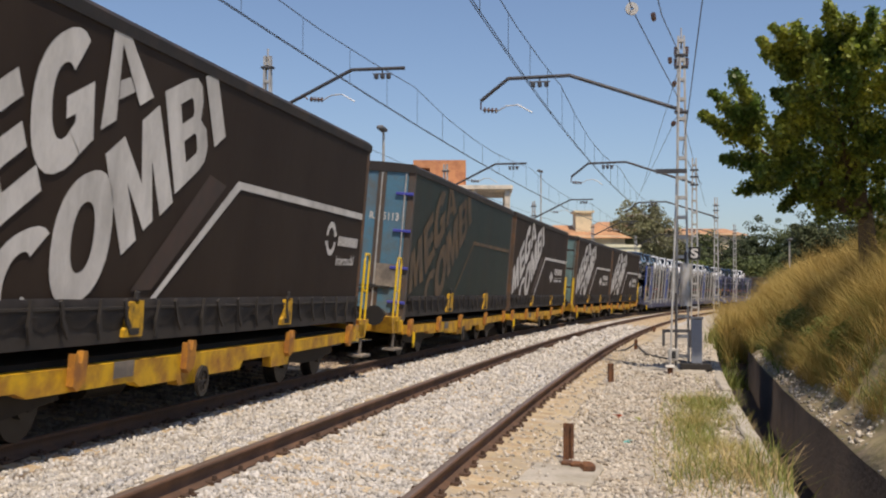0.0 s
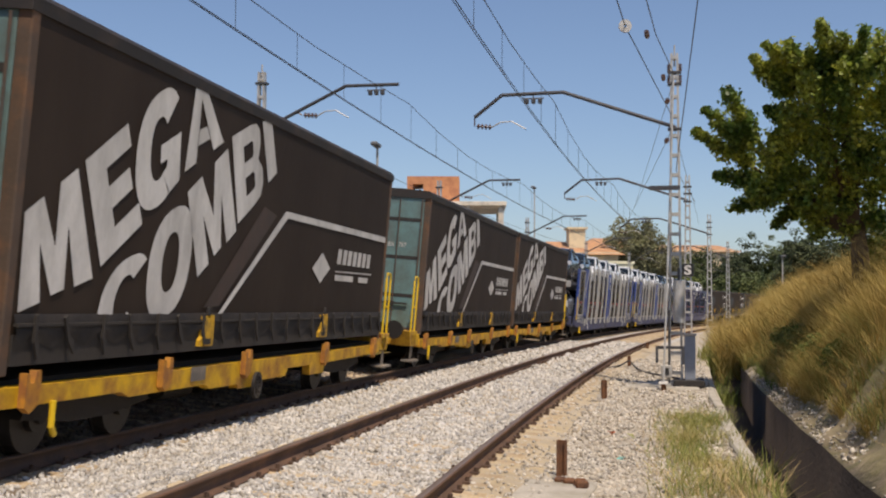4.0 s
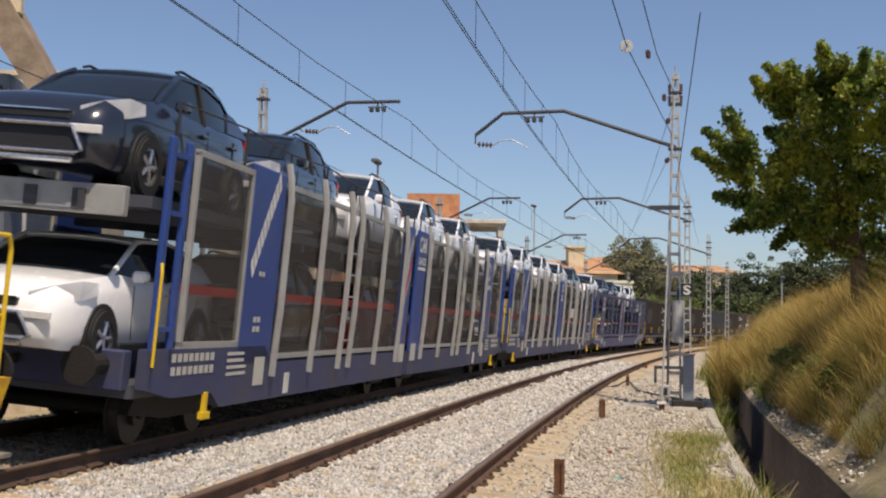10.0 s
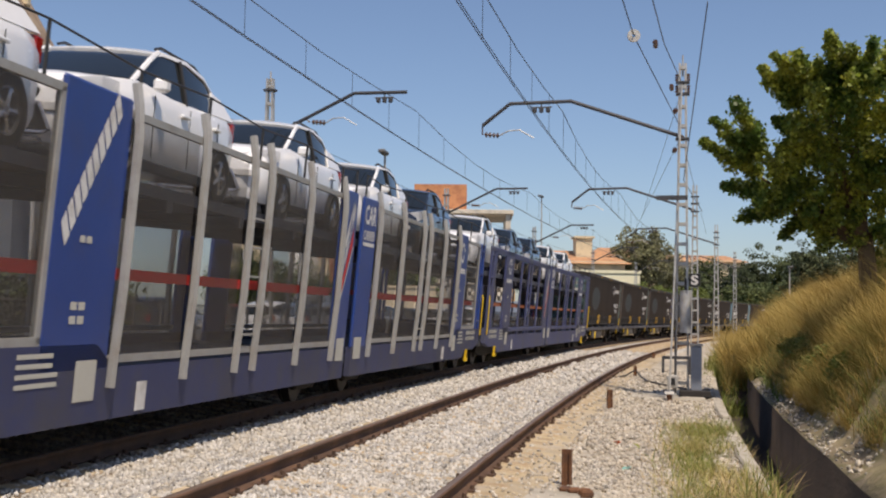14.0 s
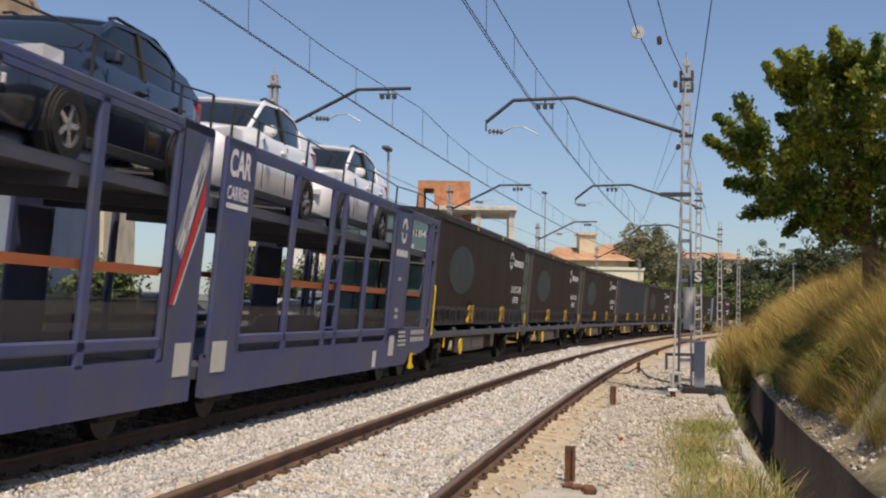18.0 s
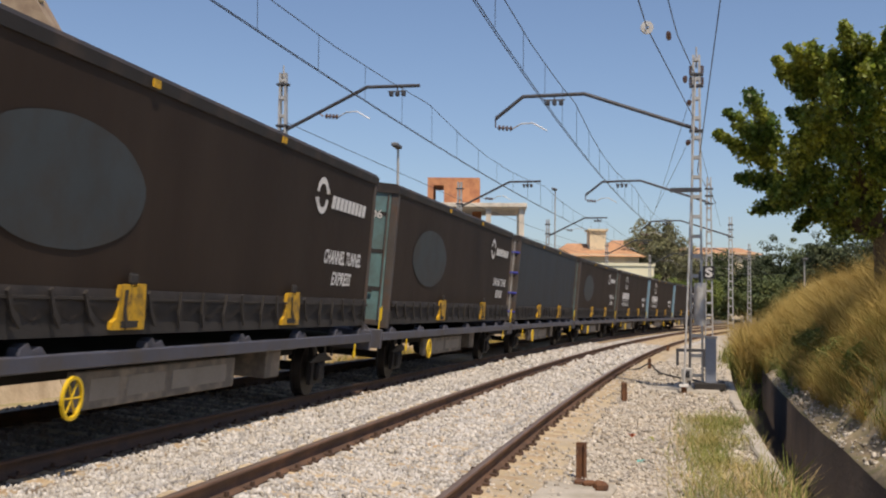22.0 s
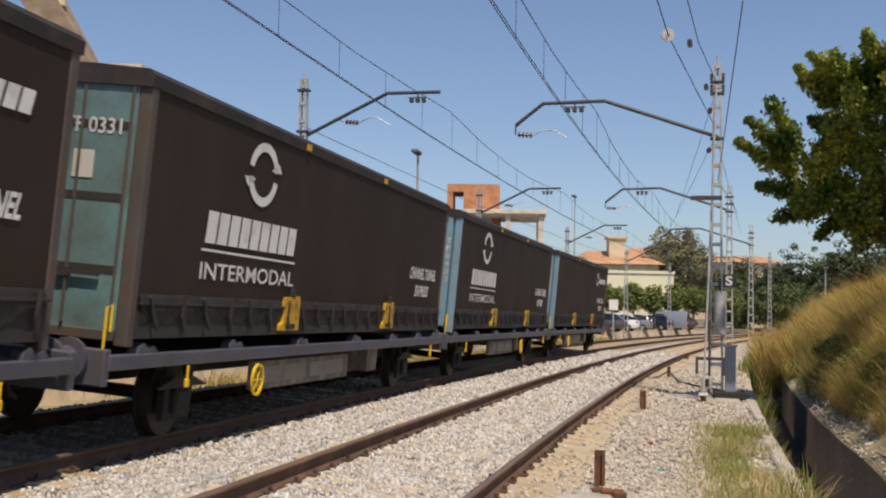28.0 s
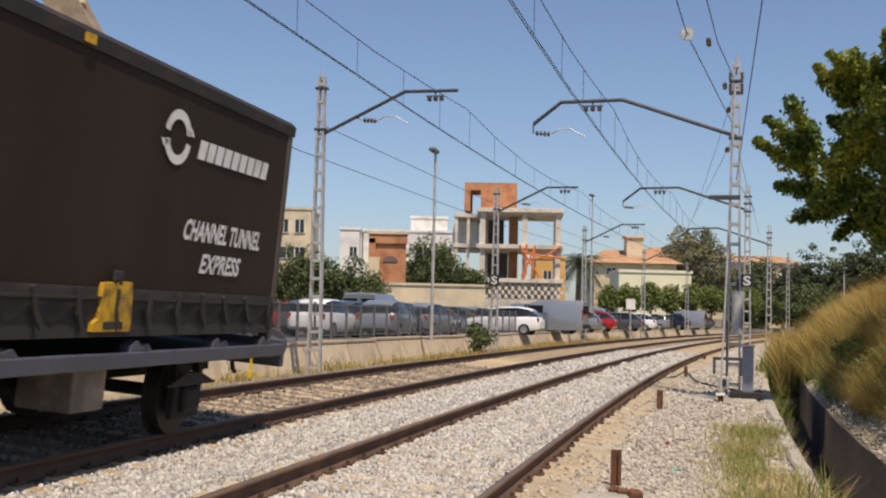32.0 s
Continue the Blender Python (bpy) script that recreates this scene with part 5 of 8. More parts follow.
    # front: grille, bumper opening, plate carrier
    part("grille", boxes((-0.012, 0.10, -0.44, 0.44, 0.68 * hh, 0.775 * hh), bevel=0.015), M_PLASTIC, ob)
    part("grille_bar", boxes((-0.025, 0.05, -0.44, 0.44, 0.768 * hh, 0.785 * hh)), M_CHROME, ob)
    bm = bmesh.new()
    prism(bm, [(-0.50, 0.60), (0.50, 0.60), (0.62, 0.36), (-0.62, 0.36)], -0.03, 0.08)
    g = part("bumper_grille", bm, M_PLASTIC, ob)
    g.matrix_basis = Matrix.Rotation(math.pi / 2, 4, "Z") @ Matrix.Translation((0, 0, 0.0)) @ Matrix.Diagonal((1, -1, hh, 1))
    part("transit_label", boxes((-0.02, 0.03, -0.80, -0.44, 0.555 * hh, 0.645 * hh), bevel=0.008), M_SIGN, ob, "blank white transit label")
    part("grille_frame", tube(bmesh.new(), [(-0.06, y, z * hh) for y, z in ((-0.50, 0.615), (0.50, 0.615), (0.63, 0.37), (0.55, 0.33), (-0.55, 0.33), (-0.63, 0.37), (-0.50, 0.615))], 0.022, 6), M_RIM, ob, "bright frame of the lower grille")
    part("skid_plate", boxes((0.0, 0.2, -0.5, 0.5, 0.24 * hh, 0.31 * hh), bevel=0.02), M_RIM, ob)
    part("tailgate_glass", boxes((4.05 * k, 4.10 * k, -0.3, 0.3, 1.2 * hh, 1.25 * hh)), M_GLASS, ob)
    # wheels
    r = 0.345 if not low else 0.315
    first = None
    for x in (0.90 * k, 3.59 * k):
        for y in (-1, 1):
            bm = bmesh.new()
            disc(bm, (x, r), r + 0.05, min(y * 0.80, y * 0.924), max(y * 0.80, y * 0.924), 22)
            part("wheel_arch", bm, M_PLASTIC, ob)
            if first is None:
                bm = bmesh.new()
                disc(bm, (0, 0), r, -0.10, 0.10, 24, r * 0.62)
                disc(bm, (0, 0), r * 0.93, -0.125, -0.10, 24, r * 0.62)
                first = new("wheel")
                first.parent = ob
                part("tyre", bm, M_TYRE, first)
                bm = bmesh.new()
                disc(bm, (0, 0), r * 0.66, -0.105, -0.06, 24, r * 0.54)
                disc(bm, (0, 0), r * 0.18, -0.11, -0.05, 12)
                for a in range(5):
                    c, s = math.cos(a * 1.2566), math.sin(a * 1.2566)
                    tube(bm, [(0.1 * r * c, -0.09, 0.1 * r * s), (0.6 * r * c, -0.085, 0.6 * r * s)], r * 0.095, 6)
                part("rim", bm, M_RIM, first)
                part("brake_disc", disc(bmesh.new(), (0, 0), r * 0.6, -0.05, 0.05, 16), M_UNDER, first)
                c = first
            else:
                c = copy_wheel(first, ob)
            c.matrix_basis = Matrix.Translation((x, y * 0.845, r)) @ (Matrix() if y < 0 else Matrix.Rotation(math.pi, 4, "Z"))
    return ob


def copy_wheel(w, parent):
    c = w.copy()
    scene.collection.objects.link(c)
    c.parent = parent
    for o in w.children:
        d = o.copy()
        scene.collection.objects.link(d)
        d.parent = c
    return c


# ---- car carriers: half wagons; x = 0 at the outer end, the middle joint at 12.95 ----
HALF = 12.95
DECK, LOWER = 2.66, 0.76


def car_carrier(meshed, flip, marks, label):
    """Half of a two-deck car carrier. flip: the outer end is at the rear, and x is counted from it forwards."""
    ob = thing("car_carrier", label, "car carrier", "car carrier units")

    def X(a, b):
        return (a, b) if not flip else (HALF - b, HALF - a)

    def put(name, rows, material, tag="", bevel=0.0):
        bm = bmesh.new()
        for a, b, y0, y1, z0, z1 in rows:
            c, d = X(a, b)
            box(bm, c, d, y0, y1, z0, z1, bevel)
        return part(name, bm, material, ob, tag)

    blue = M_BLUE if meshed else M_OPENBLUE
    w = 1.36
    sill_bottom = 0.42
    for k in (-1, 1):
        y0, y1 = sorted((k * w, k * (w - 0.10)))
        bm = bmesh.new()
        poly = [(0.25, 1.12), (0.25, 0.72), (1.0, 0.60), (2.2, 0.60), (2.5, sill_bottom), (HALF - 0.05, sill_bottom), (HALF - 0.05, 0.90), (4.4, 0.90), (4.0, 1.12)]
        if flip:
            poly = [(HALF - x, z) for x, z in poly]
        prism(bm, poly, y0, y1)
        part("side_sill", bm, M_BLUESILL if meshed else M_OPENBLUE, ob, "dusty blue side sill")
        yb0, yb1 = sorted((k * w, k * (w - 0.06)))
        put("side_panel", [(2.95, 4.25, yb0, yb1, 0.88, 3.36)], blue, "solid blue panel with a painted mark", 0.02)
        put("side_panel", [(12.0, HALF - 0.03, yb0, yb1, 0.88, 3.36)], blue, "solid blue panel with a painted mark", 0.02)
        put("top_rail", [(1.1, 2.95, yb0, yb1, 3.20, 3.27), (4.25, 12.0, yb0, yb1, 3.20, 3.27)], M_SILVER if meshed else blue)
        # outer end posts with a gate between
        for x in (0.35, 0.80):
            put("end_post", [(x, x + 0.13, yb0, yb1, 0.9, 3.30)], blue, "", 0.015)
        for z in (1.3, 2.5, 3.1):
            put("gate_bar", [(0.48, 0.80, yb0, yb1, z, z + 0.05)], blue)
        if k < 0:
            c, d = X(0.30, 0.34)
            bm = tube(bmesh.new(), [(c, -w - 0.05, 0.95), (c, -w - 0.05, 1.9), ((c + d) / 2, -w - 0.03, 2.0)], 0.018, 6)
            part("grab_rail", bm, M_BRIGHTYELLOW, ob, "yellow upright grab rail")
        # mesh or open bays
        if meshed:
            put("mesh_panel", [(1.15, 2.90, y0 * 0 + k * (w - 0.02) - 0.004, k * (w - 0.02) + 0.004, 1.20, 3.22)], M_MESH, "punched grey side sheet")
            put("mesh_frame", [(1.10, 1.17, yb0, yb1, 1.14, 3.24), (2.88, 2.95, yb0, yb1, 1.14, 3.24), (1.1, 2.95, yb0, yb1, 1.12, 1.19)], M_SILVER)
            edges = [4.25, 6.05, 7.65, 8.30, 10.1, 12.0]
            for a, b in zip(edges, edges[1:]):
                if a == 7.65:
                    continue
                put("mesh_panel", [(a + 0.05, b - 0.05, k * (w - 0.02) - 0.004, k * (w - 0.02) + 0.004, 0.98, 3.22)], M_MESH)
            put("mesh_frame", [(4.25, 12.0, yb0, yb1, 0.94, 1.01)], M_SILVER)
            for x in edges[1:-1] + [4.30, 11.95]:
                c = x if not flip else HALF - x
                bm = bmesh.new()
                tube(bm, [(c, k * (w + 0.03), 0.72), (c, k * (w + 0.035), 0.95), (c, k * (w + 0.06), 1.6), (c, k * (w + 0.06), 3.05), (c, k * (w + 0.03), 3.32), (c, k * (w - 0.02), 3.52)], 0.052, 6)
                part("stanchion", bm, M_SILVER, ob, "bent silver stanchion")
            for z in (1.15, 1.5, 1.85, 2.2, 2.55):
                put("ladder_rung", [(7.68, 8.27, k * (w + 0.02) - 0.012, k * (w + 0.02) + 0.012, z, z + 0.025)], M_SILVER)
        else:
            edges = [1.15, 2.95, 4.25, 6.1, 7.7, 8.35, 10.2, 12.0]
            for x in edges:
                put("stanchion", [(x - 0.09, x + 0.09, yb0, yb1, 0.85, 3.27)], blue, "", 0.02)
            put("top_rail", [(0.3, HALF - 0.05, yb0, yb1, 3.24, 3.36)], blue, "", 0.02)
            put("low_rail", [(4.25, 12.0, yb0, yb1, 1.0, 1.12)], blue, "", 0.02)
            for z in (1.15, 1.5, 1.85, 2.2, 2.55):
                put("ladder_rung", [(7.75, 8.3, k * (w - 0.02) - 0.012, k * (w - 0.02) + 0.012, z, z + 0.03)], blue)
            for a, b in ((1.2, 2.9), (4.3, 6.0), (6.2, 7.6), (8.4, 10.1), (10.3, 11.9)):
                put("kick_plate", [(a, b, k * (w - 0.08) - 0.01, k * (w - 0.08) + 0.01, 0.85, 1.45)], M_MESH)
        put("band", [(1.2, 11.95, k * (w - 0.10) - 0.012, k * (w - 0.10) + 0.012, *((1.70, 1.81) if meshed else (1.73, 1.82)))], M_RED if meshed else M_ORANGE, "red guard rail along the lower deck" if meshed else "orange guard rail along the lower deck")
        # upper hand rope
        c = [(x, k * (w - 0.03), 3.3 + (0.42 if i % 2 else 0.36)) for i, x in enumerate((0.5, 2.6, 4.4, 6.2, 8.0, 9.9, 11.9, 12.8))]
        if flip:
            c = [(HALF - x, y, z) for x, y, z in c][::-1]
        part("hand_rope", tube(bmesh.new(), c, 0.012, 5), M_PLASTIC, ob)
        for p in c:
            part("rope_post", tube(bmesh.new(), [(p[0], p[1], 3.2), (p[0], p[1], p[2])], 0.018, 5), M_PLASTIC, ob)
    put("upper_deck", [(0.25, HALF - 0.02, -1.24, 1.24, DECK - 0.12, DECK)], M_DECK)
    put("lower_deck", [(0.2, HALF - 0.02, -1.24, 1.24, LOWER - 0.14, LOWER)], M_DECK)
    put("deck_flap", [(-0.02, 0.10, -1.05, 1.05, DECK - 0.24, DECK + 0.06)], M_SILVER, "pale hinged loading flap", 0.01)
    for y in (-0.55, 0.0, 0.55):
        put("flap_hinge", [(-0.05, -0.02, y - 0.07, y + 0.07, DECK - 0.20, DECK)], M_DARKSTEEL)
    for x in (1.1, 3.3, 5.5, 7.7, 9.9, 12.2):
        put("cross_beam", [(x, x + 0.14, -1.25, 1.25, DECK - 0.24, DECK - 0.12)], M_DECK)
    put("headstock", [(0.05, 0.25, -1.2, 1.2, 0.70, 1.10)], M_BLUESILL, "", 0.015)
    buffers(ob, X(0.05, 0.05)[0], -1 if not flip else 1, M_UNDER)
    bogie(ob, X(1.9, 1.9)[0], r=0.36)
    c = X(HALF - 1.2, HALF - 1.2)[0]
    wheelset(ob, c, 0.36)
    for y in (-1.04, 1.04):
        part("axle_guard", boxes((c - 0.5, c + 0.5, y - 0.06, y + 0.06, 0.28, 0.7), bevel=0.03), M_UNDER, ob)
    part("underframe", boxes((X(3.5, 11)[0], X(3.5, 11)[1], -0.9, 0.9, 0.30, 0.62)), M_UNDER, ob)
    put("release_lever", [(1.95, 2.03, -w - 0.03, -w + 0.02, 0.38, 0.62), (1.88, 2.10, -w - 0.05, -w + 0.02, 0.32, 0.40)], M_BRIGHTYELLOW)
    # painted marks on the camera's side
    y = -w - 0.006
    put("label_plate", [(3.62, 4.02, y - 0.003, y, 0.62, 0.98)], M_LABEL, "pale square label")
    put("paper_tag", [(4.95, 5.17, y - 0.008, y, 0.46, 0.74)], M_SIGN, "crumpled white tag")
    put("label_plate", [(12.35, 12.8, y - 0.003, y, 0.70, 1.05)], M_LABEL, "pale square label")
    bm = bmesh.new()
    a, b = X(3.2, 4.0)
    for z in (1.42, 1.30):
        bars(bm, a + 0.2, a + 0.5, z, z + 0.07, 2, y, 0, 0.8)
    bars(bm, a + 0.25, a + 0.5, 2.0, 2.06, 2, y, 0, 0.8)
    a, b = X(0.9, 2.2)
    for z in (0.98, 0.84):
        bars(bm, a, b, z, z + 0.09, 8, y, 0, 0.75)
    a, b = X(2.6, 3.3)
    for z in (1.02, 0.94, 0.86, 0.78):
        bars(bm, a, b - 0.1 * (z > 0.9), z, z + 0.04, 1, y, 0, 1)
    pieces("small_print", bm, M_LABEL, ob)
    bm = bmesh.new()
    a, b = X(3.0, 4.2)
    if marks[0] == "slant":
        for i in range(10):
            u, v = a + 0.18 + 0.085 * i, 1.95 + 0.125 * i
            flat(bm, ((u, v), (u + 0.07, v + 0.10), (u - 0.03, v + 0.30), (u - 0.10, v + 0.20)), y)
    else:
        ring_mark(bm, (a + b) / 2, 2.92, 0.22, 0.24, y)
        bars(bm, a + 0.1, b - 0.15, 2.44, 2.56, 9, y, 0.05, 0.86)
    a, b = X(12.05, 12.88)
    if marks[1] == "mega":
        letters(bm, "MEGA", ((a + 0.02, 2.05), (a + 0.22, 1.90), (b - 0.02, 3.10), (b - 0.22, 3.25)), y, 0.03)
        sub = bmesh.new()
        flat(sub, ((a + 0.02, 1.45), (a + 0.12, 1.45), (b - 0.10, 2.55), (b - 0.14, 2.80), (b - 0.30, 2.45)), y - 0.002)
        part("red_flash", sub, M_RED, ob)
        flat(bm, ((a + 0.13, 1.45), (a + 0.17, 1.45), (b - 0.04, 2.50), (b - 0.08, 2.50)), y)
    else:
        letters(bm, "CAR", ((a + 0.06, 2.92), (b - 0.06, 2.92), (b - 0.06, 3.24), (a + 0.06, 3.24)), y, 0.03)
        letters(bm, "CARRIER", ((a + 0.06, 2.66), (b - 0.06, 2.66), (b - 0.06, 2.82), (a + 0.06, 2.82)), y, 0.025)
        flat(bm, ((a + 0.06, 2.56), (b - 0.06, 2.56), (b - 0.06, 2.62), (a + 0.06, 2.62)), y)
    pieces("letter", bm, M_SIGN, ob)
    return ob


MESHED = "blue two-deck car carrier with punched grey side sheets and silver stanchions"
OPEN = "faded blue two-deck car carrier with open framed sides"
for i, mid in enumerate((100.25, 126.85, 153.45)):
    meshed = i < 2
    front = car_carrier(meshed, False, ("slant" if meshed else "ring", "mega"), MESHED if meshed else OPEN)
    rides(true_size(front), mid - 0.15 - HALF / 2, 5.0, -HALF / 2 * LONG)
    rear = car_carrier(meshed, True, ("ring", "carrier"), MESHED if meshed else OPEN)
    rides(true_size(rear), mid + 0.15 + HALF / 2, 5.0, -HALF / 2 * LONG)

CAR_KINDS = {}


def car(kind):
    """A car of a colour: the first is built, later ones are copies."""
    if kind in CAR_KINDS:
        return copy_thing(CAR_KINDS[kind], Matrix())
    paint, label, low = {"white": (M_CARWHITE, "white five-door family car, new and clean", False), "dark": (M_CARDARK, "dark blue five-door family car, new and clean", False),
                         "hatch": (M_CARWHITE, "white hatchback on the lower deck", True), "red": (M_CARRED, "red hatchback on the lower deck", True)}[kind]
    ob = make_car(paint, label, 4.36 if low else 4.44, 1.48 if low else 1.69, low)
    CAR_KINDS[kind] = ob
    return ob


UPPER = [(91.15, "dark"), (95.8, "dark"), (100.75, "white"), (105.5, "white"), (110.2, "white"), (117.15, "white"), (122.05, "white"), (127.2, "white"), (132.35, "white"), (137.1, "dark"),
         (144.5, "white"), (149.5, "dark"), (153.95, "dark"), (158.65, "white"), (163.4, "white")]
for q, kind in UPPER:
    rides(car(kind), q - 2.0, 1.3, -2.22)
    RIDE[-1] = (*RIDE[-1], DECK * TALL + SINK)
for q, kind in ((90.75, "hatch"), (96.0, "dark"), (101.2, "red"), (106.4, "red"), (111.0, "dark")):
    rides(car(kind), q - 2.22, 1.3, -2.22)
    RIDE[-1] = (*RIDE[-1], LOWER * TALL + SINK + (0.14 if q < 91 else 0.0))  # the deck rises over the bogie

# ---- plants and stones in great number ----
RNG = np.random.default_rng(7)


def curve_points(s, off, z):
    """Places many points at once."""
    a = s / RADIUS
    d, n = np.array(AHEAD), np.array(RIGHT)
    p = np.array(CENTRE)[None, :] + (RADIUS + off)[:, None] * (d[None, :] * np.sin(a)[:, None] - n[None, :] * np.cos(a)[:, None])
    return np.column_stack([p, z])


def heights(off, s):
    """The lie of the land for many points at once."""
    z = np.interp(off, [p[0] for p in SHAPE], [p[1] for p in SHAPE])
    depth = np.clip((47 - s) / 5.0, 0, 1)
    wall = np.clip(np.minimum((off + 5.0) / 0.03, (-3.92 - off) / 0.03), 0, 1)
    return z - 1.15 * depth * wall


CUBE = np.array([(-1, -1, -1), (1, -1, -1), (1, 1, -1), (-1, 1, -1), (-1, -1, 1), (1, -1, 1), (1, 1, 1), (-1, 1, 1)], float)
CUBE_FACES = np.array([(3, 2, 1, 0), (4, 5, 6, 7), (0, 1, 5, 4), (1, 2, 6, 5), (2, 3, 7, 6), (3, 0, 4, 7)])


def turns(n):
    """Random rotations."""
    q = RNG.normal(size=(n, 4))
    q /= np.linalg.norm(q, axis=1)[:, None]
    w, x, y, z = q.T
    return np.stack([np.stack([1 - 2 * (y * y + z * z), 2 * (x * y - z * w), 2 * (x * z + y * w)], -1), np.stack([2 * (x * y + z * w), 1 - 2 * (x * x + z * z), 2 * (y * z - x * w)], -1),
                     np.stack([2 * (x * z - y * w), 2 * (y * z + x * w), 1 - 2 * (x * x + y * y)], -1)], 1)


def stones(name, label, fields, material):
    """Crushed stones, angular and uneven, lying on the bed. A field: s from, s to, off from, off to, stones a square metre, size."""
    vs, fs, base = [], [], 0
    for s0, s1, o0, o1, dense, size in fields:
        n = int((s1 - s0) * (o1 - o0) * dense)
        s, off = RNG.uniform(s0, s1, n), RNG.uniform(o0, o1, n)
        keep = np.ones(n, bool)
        for rail in (-GAUGE / 2, GAUGE / 2, SPACING - GAUGE / 2, SPACING + GAUGE / 2):
            keep &= np.abs(off - rail) > 0.12
        s, off = s[keep], off[keep]
        n = len(s)
        zs = heights(off, s)
        r = size * RNG.uniform(0.55, 1.25, n)
        c = curve_points(s, off, zs + r * RNG.uniform(-0.25, 0.55, n))
        shape = CUBE[None] * RNG.uniform(0.55, 1.0, (n, 8, 1)) * RNG.uniform(0.55, 1.0, (n, 1, 3))
        v = np.einsum("nij,nkj->nki", turns(n), shape) * r[:, None, None] * 0.8 + c[:, None, :]
        vs.append(v.reshape(-1, 3))
        fs.append((CUBE_FACES[None] + (base + 8 * np.arange(n))[:, None, None]).reshape(-1, 4))
        base += 8 * n
    ob = mesh_object(name, np.concatenate(vs), np.concatenate(fs), material)
    return tagged(ob, label, "ballast", kind="stuff")


def blades(name, label, category, fields, material, ragged=False):
    """Grass. A field: s from, s to, off from, off to, blades a square metre, height, width, lean, and how clumpy."""
    vs, fs, base = [], [], 0
    for s0, s1, o0, o1, dense, tall, wide, lean, clump in fields:
        n = int((s1 - s0) * (o1 - o0) * dense)
        s, off = RNG.uniform(s0, s1, n), RNG.uniform(o0, o1, n)
        if clump:
            g = np.array([noise.noise(Vector((a * 0.55, b * 0.8, 5.5))) + 0.6 * noise.noise(Vector((a * 1.7, b * 1.9, 9.5))) for a, b in zip(s, off)])
            keep = g > RNG.uniform(-0.55, 0.35, n) * clump - 0.1
            s, off, g = s[keep], off[keep], g[keep]
            n = len(s)
        else:
            g = np.zeros(n)
        if s1 - s0 < 30:
            # ragged borders: fewer blades towards the edges of the field, along a wandering line
            wander = np.array([noise.noise(Vector((a * 0.9, b * 1.3, 31.0))) for a, b in zip(s, off)]) * 0.35
            edge = np.minimum(np.minimum(off - o0, o1 - off) / (0.38 * (o1 - o0)), np.minimum(s - s0, s1 - s) / 1.4) + wander
            keep = edge > RNG.uniform(0.0, 0.9, n) if ragged else np.ones(n, bool)
            s, off, g = s[keep], off[keep], g[keep]
            n = len(s)
        zs = heights(off, s) - 0.05
        p = curve_points(s, off, zs)
        h = tall * RNG.uniform(0.45, 1.2, n) * (1 + 0.5 * g)
        a = RNG.uniform(0, 2 * np.pi, n)
        d = np.stack([np.cos(a), np.sin(a), np.zeros(n)], 1)
        side = np.stack([-np.sin(a), np.cos(a), np.zeros(n)], 1)
        up = np.array([0, 0, 1.0])[None]
        bend = lean * RNG.uniform(0.3, 1.5, n)[:, None] * h[:, None]
        w = wide * RNG.uniform(0.6, 1.3, n)[:, None]
        q0 = p
        q1 = p + up * (h * 0.55)[:, None] + d * bend * 0.3
        q2 = p + up * h[:, None] + d * bend
        v = np.stack([q0 - side * w / 2, q0 + side * w / 2, q1 - side * w * 0.4, q1 + side * w * 0.4, q2 - side * w * 0.08, q2 + side * w * 0.08], 1)
        vs.append(v.reshape(-1, 3))
        f = np.array([(0, 1, 3, 2), (2, 3, 5, 4)])
        fs.append((f[None] + (base + 6 * np.arange(n))[:, None, None]).reshape(-1, 4))
        base += 6 * n
    ob = mesh_object(name, np.concatenate(vs), np.concatenate(fs), material)
    return tagged(ob, label, category, kind="stuff")


def leaf_cloud(name, clumps, leaf, per, material, parent, flatten=1.0, loose=0.0):
    """Leaves in clumps: centre, radius. Each leaf is a small folded blade."""
    vs, base = [], 0
    cs = np.array([c for c, r in clumps])
    rs = np.array([r for c, r in clumps])
    i = np.repeat(np.arange(len(cs)), per)
    n = len(i)
    d = RNG.normal(size=(n, 3))
    d /= np.linalg.norm(d, axis=1)[:, None]
    spread = RNG.uniform(0.25, 1.0, n) ** 0.6 * (1 + loose * RNG.uniform(-0.4, 1.0, n))
    p = cs[i] + d * (rs[i] * spread)[:, None] * np.array([1, 1, flatten])[None]
    k = leaf * RNG.uniform(0.6, 1.25, n)
    shape = np.array([(-0.5, 0, 0), (0, -0.36, 0.10), (0.5, 0, -0.05), (0, 0.36, 0.10)])[None] * k[:, None, None]
    v = np.einsum("nij,nkj->nki", turns(n), np.repeat(shape, 1, 0)) + p[:, None, :]
    f = np.arange(4 * n).reshape(-1, 4)
    return mesh_object(name, v.reshape(-1, 3), f, material, parent)


def crown_clumps(centre, radii, n, size, hollow=0.45, seed=0):
    rng = np.random.default_rng(seed)
    out = []
    while len(out) < n:
        d = rng.normal(size=3)
        d /= np.linalg.norm(d)
        k = rng.uniform(hollow, 1.0) * (0.82 + 0.36 * noise.noise(Vector(d * 1.7 + np.array([seed, 0, 0]))) + 0.12 * rng.normal())
        c = np.array(centre) + d * k * np.array(radii)
        out.append((c, size * rng.uniform(0.6, 1.3)))
    return out


